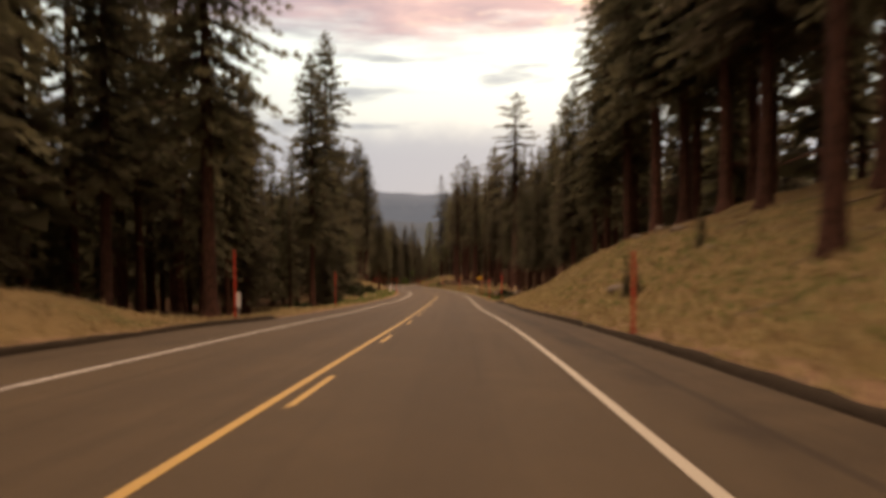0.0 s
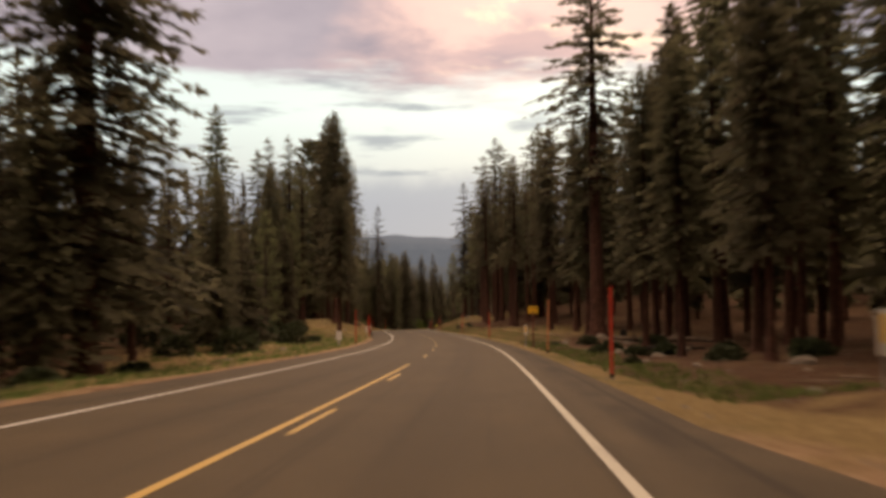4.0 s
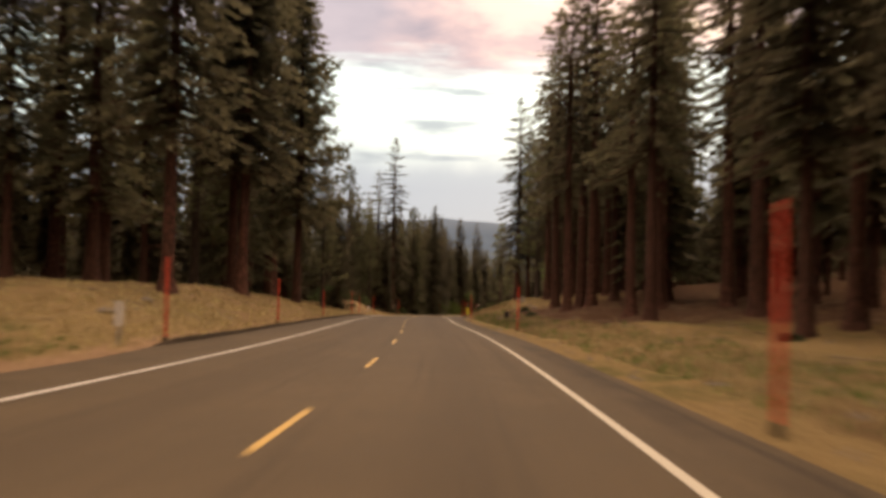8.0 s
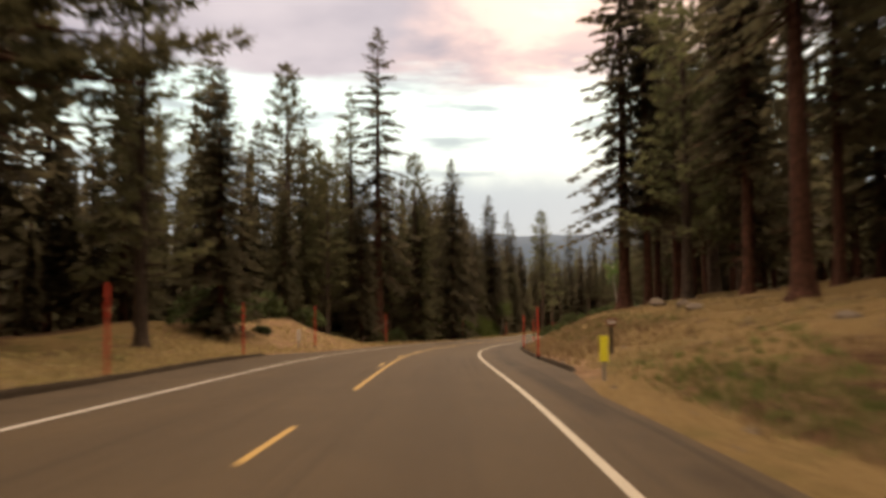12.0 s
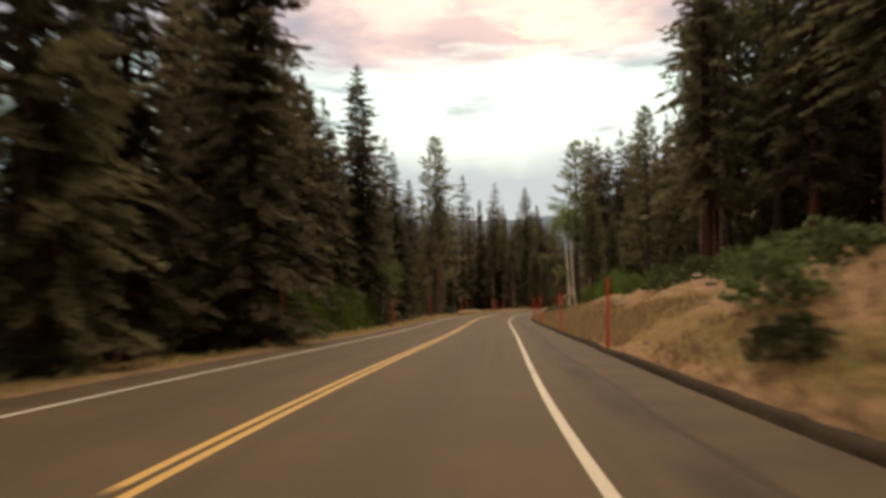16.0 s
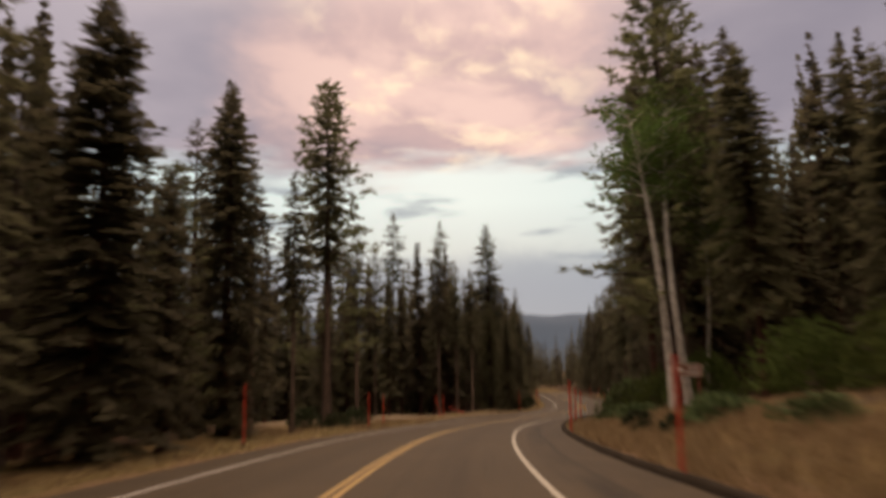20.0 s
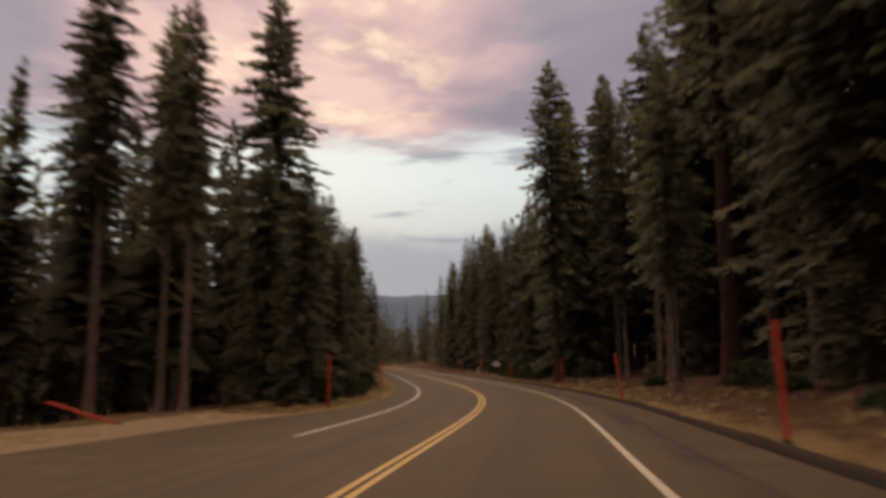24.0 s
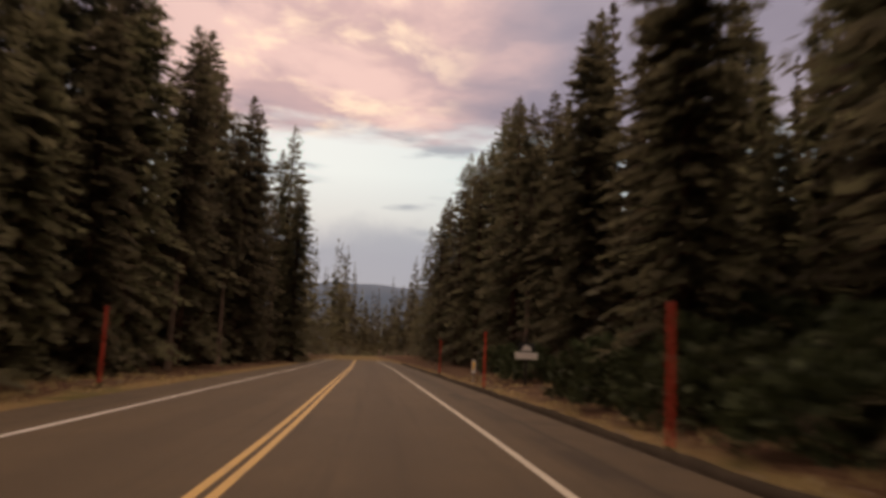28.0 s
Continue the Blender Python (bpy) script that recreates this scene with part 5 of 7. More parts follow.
deep_wood("deep_forest", "dense dark conifers deep in the wood", -75, 243, 29, 56, 243, 26, -33, 244, 21, 76, 244, 23, 94, 245, 28, -90, 245, 22, 86, 245, 26, -66, 246, 23, 23, 246, 27, -57, 246, 27, -83, 246, 25, 33, 246, 27, 18, 246, 26, 70, 247, 29, -51, 247, 23, 61, 247, 24, -33, 248, 23, -72, 248, 28, 44, 248, 23, 21, 249, 26, -61, 249, 23, 79, 249, 30, 50, 250, 29, 38, 250, 27, -44, 251, 26, -31, 251, 24, 94, 251, 28, 28, 251, 26, -100, 252, 29, -82, 252, 25)
deep_wood("deep_forest", "dense dark conifers deep in the wood", -107, 253, 27, -90, 254, 26, 64, 254, 25, 89, 255, 23, -35, 255, 24, -51, 255, 23, -58, 255, 26, -66, 256, 24, 69, 256, 26, 20, 256, 30, -71, 257, 29, 39, 257, 28, 29, 258, 27, -80, 258, 29, 75, 258, 26, -41, 258, 30, -33, 259, 25, 54, 259, 22, 83, 260, 24, 65, 260, 24, 89, 260, 23, -28, 261, 19, -62, 262, 26, -91, 262, 27, -76, 262, 30, 20, 262, 26, -69, 262, 24, -32, 262, 20, 98, 264, 28, 33, 264, 29)
deep_wood("deep_forest", "dense dark conifers deep in the wood", -100, 264, 29, 49, 264, 28, -56, 265, 22, 40, 265, 29, -29, 265, 21, 57, 265, 24, 79, 266, 28, 87, 266, 22, -94, 266, 29, 69, 267, 27, 22, 267, 31, -50, 267, 26, -31, 268, 23, -79, 269, 25, 63, 269, 28, 97, 270, 25, -58, 271, 29, 91, 271, 25, -72, 271, 28, 21, 272, 26, 25, 272, 30, -28, 273, 23, 37, 273, 23, -87, 273, 26, -32, 273, 25, 49, 274, 28, -95, 274, 27, -44, 276, 26, -53, 276, 26, -79, 277, 26)
deep_wood("deep_forest", "dense dark conifers deep in the wood", -29, 277, 24, 23, 277, 29, -101, 277, 27, -73, 277, 24, 33, 278, 26, -38, 278, 23, 97, 278, 27, 89, 279, 24, 70, 279, 22, 82, 279, 24, -59, 279, 28, -96, 280, 29, 61, 281, 22, -47, 281, 30, -30, 281, 29, -104, 282, 26, -42, 282, 28, 25, 282, 25, 43, 282, 25, -26, 284, 24, 94, 284, 24, 32, 285, 28, 74, 285, 23, -70, 285, 29, 23, 286, 31, -64, 286, 23, -91, 287, 23, -35, 287, 27, 39, 287, 23, -56, 287, 25)
deep_wood("deep_forest", "dense dark conifers deep in the wood", 81, 287, 22, 27, 288, 24, -29, 288, 28, 88, 289, 29, -24, 290, 26, -83, 290, 25, -101, 290, 29, 96, 290, 26, 43, 291, 25, 59, 291, 28, 25, 291, 27, 35, 292, 29, -95, 293, 25, -63, 293, 28, -78, 294, 26, 23, 294, 28, -29, 294, 26, -26, 295, 24, -53, 295, 24, 80, 295, 28, 98, 296, 27, 87, 296, 24, -73, 297, 26, -99, 298, 26, 32, 298, 28, 65, 299, 25, 22, 299, 23, -28, 299, 29, 49, 299, 25, 71, 300, 22)
deep_wood("deep_forest", "dense dark conifers deep in the wood", -67, 300, 29, 18, 301, 21, -50, 301, 25, 58, 302, 23, -60, 303, 25, 22, 303, 19, -24, 303, 28, -34, 304, 25, 52, 304, 26, -74, 305, 23, 65, 305, 28, 95, 305, 27, -79, 306, 25, 36, 306, 26, 88, 306, 24, 81, 306, 24, -49, 307, 27, 70, 308, 29, -63, 308, 28, 22, 308, 22, -23, 309, 29, -92, 309, 28, 57, 310, 22, -97, 310, 25, -38, 311, 27, -76, 311, 24, 90, 311, 22, 44, 312, 24, 99, 312, 29, -67, 312, 27)
deep_wood("deep_forest", "dense dark conifers deep in the wood", 38, 312, 29, -45, 313, 24, -21, 313, 21, -87, 313, 25, -58, 314, 25, -24, 314, 29, 61, 314, 30, 82, 315, 23, -92, 315, 26, 22, 315, 21, 26, 316, 22, -21, 317, 23, 44, 317, 24, 66, 317, 22, 54, 317, 29, -79, 318, 24, -88, 319, 26, 28, 320, 24, 35, 320, 25, -56, 320, 26, -43, 320, 27, -23, 321, 27, -72, 321, 23, 100, 321, 29, 76, 321, 24, 85, 321, 28, 48, 321, 28, 94, 322, 23, -28, 323, 28, -19, 323, 24)
deep_wood("deep_forest", "dense dark conifers deep in the wood", 41, 323, 29, 59, 323, 23, -85, 324, 25, 68, 325, 25, 80, 325, 21, -100, 325, 23, -51, 326, 25, 55, 326, 22, -61, 326, 28, 30, 327, 26, 58, 327, 27, -43, 327, 23, 44, 327, 27, 91, 327, 24, -68, 327, 22, 50, 328, 26, -93, 328, 25, 62, 328, 30, 69, 328, 24, 36, 329, 27, -74, 329, 30, 55, 329, 28, 79, 330, 28, 111, 330, 22, 59, 330, 22, 75, 330, 24, 45, 330, 28, -21, 330, 24, 83, 332, 27, 28, 332, 25)
deep_wood("deep_forest", "dense dark conifers deep in the wood", -25, 332, 28, -30, 332, 29, 63, 333, 26, -115, 333, 23, 33, 333, 22, 49, 333, 22, -85, 334, 27, -39, 334, 28, 67, 334, 20, 59, 334, 27, -47, 334, 27, -92, 334, 25, 90, 334, 23, 55, 334, 29, 43, 334, 21, 85, 335, 22, 76, 335, 21, 106, 335, 23, 28, 335, 23, -122, 336, 27, 72, 336, 23, 32, 336, 23, -109, 337, 27, -64, 337, 25, 67, 337, 26, -57, 337, 27, -71, 337, 26, -47, 338, 28, 64, 338, 21, 53, 338, 26)
deep_wood("deep_forest", "dense dark conifers deep in the wood", 59, 338, 26, -42, 338, 28, 38, 339, 28, -103, 339, 24, 45, 339, 22, 49, 339, 27, -114, 339, 26, 93, 340, 22, -91, 340, 27, 108, 340, 26, 81, 341, 26, 74, 341, 21, 88, 342, 22, 71, 342, 25, -127, 342, 22, 60, 342, 22, -47, 342, 24, -85, 342, 27, 36, 342, 26, 56, 342, 23, -69, 342, 24, 114, 342, 24, 42, 343, 20, 64, 343, 23, 98, 344, 26, -59, 344, 28, -99, 345, 24, 79, 345, 22, 60, 345, 23, 91, 345, 26)
deep_wood("deep_forest", "dense dark conifers deep in the wood", 104, 346, 24, 121, 346, 28, 42, 346, 25, 46, 346, 22, 109, 346, 26, -79, 347, 26, -117, 347, 23, 66, 347, 25, 85, 347, 24, 54, 347, 29, 74, 347, 23, 49, 348, 24, 82, 348, 23, -44, 348, 30, -111, 349, 29, -95, 350, 26, 43, 350, 28, -104, 350, 28, 94, 350, 23, 63, 351, 27, 54, 351, 28, 75, 351, 29, 72, 351, 27, 40, 352, 26, -73, 352, 29, -86, 352, 28, -62, 352, 29, 87, 352, 29, -50, 352, 26, 81, 353, 28)
deep_wood("deep_forest", "dense dark conifers deep in the wood", 120, 353, 30, -42, 354, 29, -37, 354, 28, 60, 354, 25, 51, 354, 20, -80, 354, 29, -122, 355, 26, 76, 355, 23, 108, 355, 25, 47, 355, 20, 95, 355, 29, 43, 355, 30, 65, 355, 26, 101, 357, 27, -111, 357, 27, -69, 358, 23, 113, 358, 25, -39, 358, 30, 89, 358, 24, 82, 358, 29, -103, 358, 30, 70, 358, 26, 77, 358, 27, 55, 358, 27, 62, 358, 26, -118, 359, 26, 92, 359, 27, 74, 359, 24, -96, 359, 27, 45, 359, 23)
deep_wood("deep_forest", "dense dark conifers deep in the wood", 66, 359, 25, 101, 360, 25, -50, 361, 24, 49, 361, 26, 104, 361, 29, 122, 361, 29, -34, 362, 28, 55, 362, 28, 89, 363, 25, 76, 363, 27, -92, 363, 22, -61, 363, 30, 58, 364, 25, 98, 364, 26, 79, 364, 29, -102, 364, 29, 63, 364, 28, 94, 364, 22, 49, 364, 29, -28, 365, 29, 71, 365, 28, 116, 365, 24, 46, 365, 26, 103, 366, 26, -15, 366, 24, -76, 366, 27, 55, 366, 25, 85, 367, 23, -82, 367, 28, 74, 367, 24)
deep_wood("deep_forest", "dense dark conifers deep in the wood", 80, 367, 27, -52, 367, 25, -67, 368, 26, 94, 369, 30, -56, 369, 25, -60, 369, 27, 49, 369, 23, 0, 369, 19, 56, 370, 28, -27, 370, 24, -44, 370, 27, 62, 370, 23, 104, 370, 22, -38, 370, 30, 90, 371, 24, -18, 371, 29, 124, 371, 23, 86, 371, 28, -47, 371, 22, -13, 372, 26, 74, 372, 26, 69, 372, 26, -23, 372, 25, 66, 373, 25, -71, 373, 28, 107, 373, 24, 77, 373, 29, 51, 373, 31, 114, 373, 26, -58, 373, 28)
deep_wood("deep_forest", "dense dark conifers deep in the wood", 100, 373, 27, -62, 373, 23, 62, 373, 22, -53, 373, 21, -27, 373, 24, -32, 373, 25, 94, 374, 26, 80, 374, 28, -18, 375, 27, -41, 375, 23, 90, 375, 21, 2, 375, 19, 103, 376, 26, -48, 376, 29, 69, 376, 23, -36, 376, 24, 53, 377, 25, 74, 377, 21, -61, 377, 29, 77, 377, 23, 84, 378, 22, 62, 378, 25, 96, 378, 21, 50, 378, 26, -55, 378, 24, -15, 379, 24, -71, 379, 26, 5, 379, 25, 99, 379, 23, 66, 379, 28)
deep_wood("deep_forest", "dense dark conifers deep in the wood", -8, 379, 28, -44, 380, 21, 9, 380, 25, 110, 380, 30, 70, 380, 27, 105, 380, 21, 122, 380, 26, -65, 380, 22, 92, 381, 26, -30, 381, 30, -40, 381, 27, -34, 381, 25, -25, 381, 30, 78, 382, 24, 88, 382, 20, 60, 382, 20, -61, 382, 28, 51, 382, 25, -49, 382, 25, 5, 383, 26, 75, 383, 22, -6, 383, 21, -70, 383, 25, 85, 384, 24, 10, 384, 19, 102, 384, 20, 97, 385, 22, -16, 385, 25, 55, 385, 29, 108, 385, 22)
deep_wood("deep_forest", "dense dark conifers deep in the wood", 116, 385, 25, -2, 385, 25, 63, 385, 22, -54, 385, 23, 131, 385, 26, -12, 386, 24, -60, 386, 30, -64, 386, 22, 71, 386, 25, -37, 386, 25, -46, 386, 24, 75, 387, 28, 85, 387, 22, -22, 387, 26, 60, 387, 22, 67, 387, 21, 90, 387, 27, -27, 388, 29, 110, 388, 24, 82, 388, 28, 96, 388, 26, 103, 389, 27, -68, 389, 24, 53, 389, 25, -47, 390, 28, -14, 390, 26, -8, 390, 26, -57, 390, 26, -18, 390, 24, -40, 390, 25)
deep_wood("deep_forest", "dense dark conifers deep in the wood", 65, 391, 21, 75, 391, 28, -63, 391, 25, 117, 391, 25, 109, 391, 22, 57, 392, 25, -22, 392, 24, 71, 392, 27, 91, 392, 30, 86, 392, 30, 82, 392, 27, -2, 392, 27, -34, 393, 25, 79, 393, 27, -29, 394, 23, 127, 394, 25, 97, 394, 25, -9, 394, 25, 101, 395, 28, -47, 395, 25, -53, 395, 25, 71, 395, 29, -64, 395, 22, 55, 395, 29, -18, 395, 28, 91, 395, 21, -5, 396, 28, 105, 396, 26, 59, 396, 32, 83, 396, 28)
deep_wood("deep_forest", "dense dark conifers deep in the wood", -40, 396, 25, 121, 397, 27, -23, 397, 30, 75, 397, 24, 9, 397, 26, 79, 398, 24, -14, 398, 26, 102, 398, 27, 97, 398, 27, 109, 398, 26, 54, 398, 20, -70, 398, 29, 62, 399, 22, 92, 399, 25, 66, 399, 24, -48, 399, 24, 135, 399, 29, 57, 399, 27, -65, 400, 27, -35, 400, 23, 87, 400, 28, 70, 400, 23, -57, 400, 26, 126, 401, 24, 13, 401, 25, -31, 401, 24, 115, 401, 26, -5, 402, 28, 77, 402, 23, -20, 402, 30)
deep_wood("deep_forest", "dense dark conifers deep in the wood", -10, 402, 24, -25, 402, 24, 101, 402, 27, 94, 402, 26, -44, 403, 21, 82, 403, 24, -15, 403, 29, 60, 403, 25, -39, 403, 24, -69, 404, 20, 105, 404, 27, 111, 405, 29, 64, 405, 26, 121, 405, 22, -48, 405, 27, 88, 405, 25, 69, 405, 24, 11, 406, 28, -1, 406, 23, 101, 406, 20, -34, 406, 25, 135, 406, 22, -29, 406, 24, 75, 406, 23, -9, 406, 21, -63, 407, 28, 80, 407, 30, -14, 407, 26, -24, 408, 21, 91, 408, 26)
deep_wood("deep_forest", "dense dark conifers deep in the wood", 117, 408, 24, 106, 408, 26, 95, 408, 30, 66, 409, 28, 110, 409, 28, 5, 409, 29, -68, 409, 30, 86, 409, 30, 114, 409, 26, -55, 409, 27, 62, 410, 29, 15, 410, 26, 69, 410, 25, 54, 410, 14, 83, 410, 25, 79, 411, 23, 58, 411, 16, -36, 411, 22, 100, 411, 26, -9, 411, 21, -47, 411, 23, 75, 411, 24, -29, 412, 22, -4, 412, 27, -20, 412, 23, -52, 412, 27, 93, 412, 22, -41, 412, 21, 113, 413, 26, 134, 413, 28)
deep_wood("deep_forest", "dense dark conifers deep in the wood", -67, 413, 26, -61, 414, 23, 105, 414, 26, 67, 414, 24, 82, 414, 28, 88, 414, 26, 56, 415, 18, 124, 415, 30, 76, 415, 23, 71, 415, 21, -32, 415, 28, 64, 415, 19, -25, 416, 24, 98, 416, 26, -15, 416, 21, 6, 416, 22, -40, 416, 24, 15, 416, 29, -11, 417, 25, 59, 417, 21, 116, 417, 27, -2, 417, 24, -59, 417, 24, 91, 417, 21, 112, 418, 25, 105, 418, 22, -54, 418, 22, -69, 418, 29, 87, 419, 24, 82, 419, 26)
deep_wood("deep_forest", "dense dark conifers deep in the wood", -46, 419, 30, 64, 420, 17, 75, 420, 24, 19, 420, 21, 98, 420, 28, -39, 420, 25, 5, 420, 26, -20, 420, 21, 94, 421, 25, -9, 421, 27, 113, 421, 25, 70, 421, 24, -27, 421, 23, 103, 421, 21, 137, 422, 27, 107, 422, 27, 128, 422, 23, -54, 422, 28, -50, 422, 23, 15, 423, 24, -0, 423, 24, 90, 423, 27, -35, 423, 30, -60, 423, 20, 87, 423, 23, 119, 423, 26, 83, 424, 23, -65, 424, 29, 6, 424, 28, 65, 424, 24)
deep_wood("deep_forest", "dense dark conifers deep in the wood", -19, 424, 23, 115, 424, 27, 59, 425, 24, -69, 425, 27, 103, 425, 26, -43, 425, 25, -40, 426, 24, -26, 426, 24, 16, 426, 26, -11, 426, 27, -54, 427, 22, 133, 427, 24, 93, 427, 24, 107, 427, 24, 97, 427, 22, 119, 427, 26, 87, 427, 28, -30, 427, 26, -47, 427, 23, 20, 427, 22, -5, 428, 28, 113, 428, 25, 79, 428, 26, -59, 428, 29, 75, 428, 24, 122, 429, 30, -67, 429, 24, 139, 429, 26, -35, 429, 22, -20, 430, 29)
deep_wood("deep_forest", "dense dark conifers deep in the wood", 64, 430, 27, 101, 430, 29, 84, 431, 27, -14, 431, 26, 0, 431, 24, -47, 431, 23, -39, 431, 30, 94, 431, 26, 17, 432, 28, -27, 432, 24, 60, 432, 27, 78, 432, 20, 7, 432, 25, 115, 432, 25, 110, 432, 27, 72, 432, 24, 89, 433, 29, -7, 433, 28, 131, 433, 30, -35, 433, 24, 68, 433, 26, -64, 433, 20, 106, 433, 27, -60, 433, 24, -54, 434, 24, -21, 434, 24, 101, 434, 20, -1, 435, 25, 95, 435, 22, 143, 435, 24)
deep_wood("deep_forest", "dense dark conifers deep in the wood", 125, 435, 24, 63, 435, 31, -49, 435, 26, -42, 436, 28, -16, 436, 28, 21, 436, 24, 80, 436, 22, 114, 436, 22, 105, 436, 21, -27, 436, 29, 109, 437, 27, 120, 437, 23, 135, 437, 24, 2, 437, 28, -22, 438, 30, 9, 438, 28, 74, 438, 26, -69, 438, 29, -6, 438, 27, 86, 438, 27, -48, 439, 24, 19, 439, 27, 100, 439, 27, -65, 440, 25, -58, 440, 29, 116, 440, 29, 113, 440, 21, 69, 440, 25, 96, 440, 29, -40, 440, 22)
deep_wood("deep_forest", "dense dark conifers deep in the wood", -32, 440, 27, 104, 440, 27, 92, 441, 23, 139, 441, 25, 76, 441, 28, 108, 442, 27, 22, 442, 24, -0, 442, 24, 122, 442, 22, 80, 443, 27, 125, 443, 28, 15, 444, 24, -11, 444, 28, 8, 444, 27, 102, 444, 25, 67, 444, 26, 88, 444, 25, -21, 445, 29, 84, 445, 23, 75, 445, 27, 120, 446, 21, 132, 446, 30, 24, 447, 29, -29, 447, 23, -40, 447, 27, 147, 448, 30, 103, 448, 25, 114, 448, 23, 72, 448, 26, -52, 448, 25)
deep_wood("deep_forest", "dense dark conifers deep in the wood", 142, 448, 30, 106, 449, 26, 80, 449, 28, 91, 449, 24, 96, 449, 22, 110, 449, 24, 122, 449, 24, 67, 449, 25, 86, 450, 30, -16, 450, 23, -0, 452, 25, 106, 452, 28, 69, 453, 28, 113, 453, 25, -45, 453, 28, 132, 454, 28, -32, 454, 24, -8, 455, 26, -39, 456, 29, 71, 456, 30, 4, 456, 28, 19, 457, 23, 25, 457, 28, 143, 457, 28, -18, 458, 23, -26, 458, 28, 117, 458, 28, 93, 460, 23, 105, 460, 26, 111, 461, 27)
deep_wood("deep_forest", "dense dark conifers deep in the wood", 135, 461, 25, 28, 461, 23, 73, 462, 28, 126, 462, 28, 5, 462, 30, -15, 462, 24, 20, 462, 29, -5, 463, 29, -43, 463, 29, 86, 464, 28, 140, 464, 30, 98, 464, 29, 25, 466, 25, 72, 466, 25, 92, 467, 26, -25, 467, 24, 29, 468, 26, -16, 468, 27, 76, 468, 29, -36, 468, 27, 118, 468, 23, 124, 469, 23, 143, 469, 25, 113, 469, 24, 6, 471, 23, 17, 471, 30, 99, 471, 29, 78, 472, 25, 30, 473, 24, 0, 473, 23)
deep_wood("deep_forest", "dense dark conifers deep in the wood", 86, 473, 27, 106, 473, 24, -13, 474, 24, 125, 475, 29, 75, 476, 25, 13, 477, 28, 118, 478, 28, 30, 478, 26, -16, 478, 29, 104, 478, 25, 22, 479, 27, 80, 479, 29, -10, 481, 27, 90, 482, 24, 3, 483, 28, 9, 484, 25, 75, 484, 26, 17, 484, 27, 100, 485, 27, 31, 485, 28, 124, 487, 25, -13, 487, 30, 84, 488, 29, -2, 488, 24, 4, 490, 26, 20, 491, 28, 108, 491, 23, 95, 492, 25, 76, 492, 30, -12, 493, 28)
deep_wood("deep_forest", "dense dark conifers deep in the wood", 29, 494, 23, 117, 495, 29, 90, 496, 28, 102, 496, 24, 23, 496, 29, -5, 497, 29, 125, 497, 25, 15, 498, 26, 7, 498, 30, 34, 498, 25, 28, 500, 30, 101, 502, 28, 114, 502, 26, -11, 502, 30, 95, 502, 26, 1, 503, 25, 87, 503, 28, 66, 503, 12, 19, 503, 23, 125, 503, 29, 56, 503, 17, 47, 503, 25, 24, 504, 26, 42, 504, 20, 60, 504, 10, 6, 505, 26, 35, 505, 19, 14, 507, 26, 118, 507, 25, 107, 507, 29)
deep_wood("deep_forest", "dense dark conifers deep in the wood", 67, 508, 11, 28, 508, 27, 84, 508, 24, 3, 509, 25, 33, 509, 22, 96, 509, 26, 90, 509, 29, 102, 509, 25, 52, 510, 21, 57, 510, 18, 9, 510, 26, 75, 511, 19, 39, 511, 26, 120, 511, 24, 16, 511, 19, 113, 512, 26, -2, 512, 25, 132, 513, 27, -8, 513, 30, 22, 513, 28, 102, 514, 18, 30, 514, 27, 126, 515, 28, 7, 515, 19, 108, 515, 25, 121, 516, 24, 86, 516, 26, 42, 516, 23, 57, 516, 22, 14, 516, 24)
deep_wood("deep_forest", "dense dark conifers deep in the wood", 95, 517, 23, 62, 517, 11, 115, 517, 25, 49, 518, 19, -7, 518, 28, 31, 519, 17, 71, 519, 14, 133, 519, 24, 19, 519, 27, 110, 520, 25, 3, 520, 25, 88, 520, 24, 127, 521, 19, 9, 521, 23, 104, 521, 22, 37, 521, 25, 27, 522, 25, 81, 522, 20, 76, 523, 19, 97, 523, 22, 121, 523, 24, 46, 524, 19, 14, 524, 30, 109, 525, 27, 68, 525, 10, 23, 526, 28, 52, 526, 24, 32, 526, 26, 126, 527, 29, 8, 527, 30)
deep_wood("deep_forest", "dense dark conifers deep in the wood", 63, 527, 17, 86, 528, 27, -5, 529, 21, 119, 529, 26, 91, 529, 29, 76, 529, 20, 39, 529, 22, 1, 529, 23, 45, 530, 18, 21, 530, 18, 135, 530, 29, 14, 531, 29, 112, 531, 24, 71, 531, 11, 101, 532, 30, 125, 532, 22, 53, 532, 24, 27, 532, 24, 61, 533, 24, 106, 535, 26, 92, 535, 24, 40, 535, 28, 65, 535, 15, -5, 535, 28, 131, 536, 28, 137, 536, 29, 17, 536, 24, 112, 537, 23, 78, 537, 18, 47, 537, 17)
deep_wood("deep_forest", "dense dark conifers deep in the wood", 51, 537, 23, 8, 537, 25, 24, 537, 27, 84, 538, 23, 35, 539, 28, 100, 539, 23, 120, 540, 29, 42, 541, 25, 140, 541, 24, 133, 541, 23, 64, 542, 20, 16, 542, 28, 56, 543, 22, 30, 543, 28, 51, 543, 25, 108, 544, 29, 71, 544, 12, 87, 544, 19, 125, 544, 27, 94, 545, 28, 10, 545, 29, 36, 546, 24, 2, 546, 25, 82, 547, 24, 63, 547, 18, 130, 548, 22, 43, 548, 23, 30, 549, 26, 56, 549, 20, 77, 549, 12)
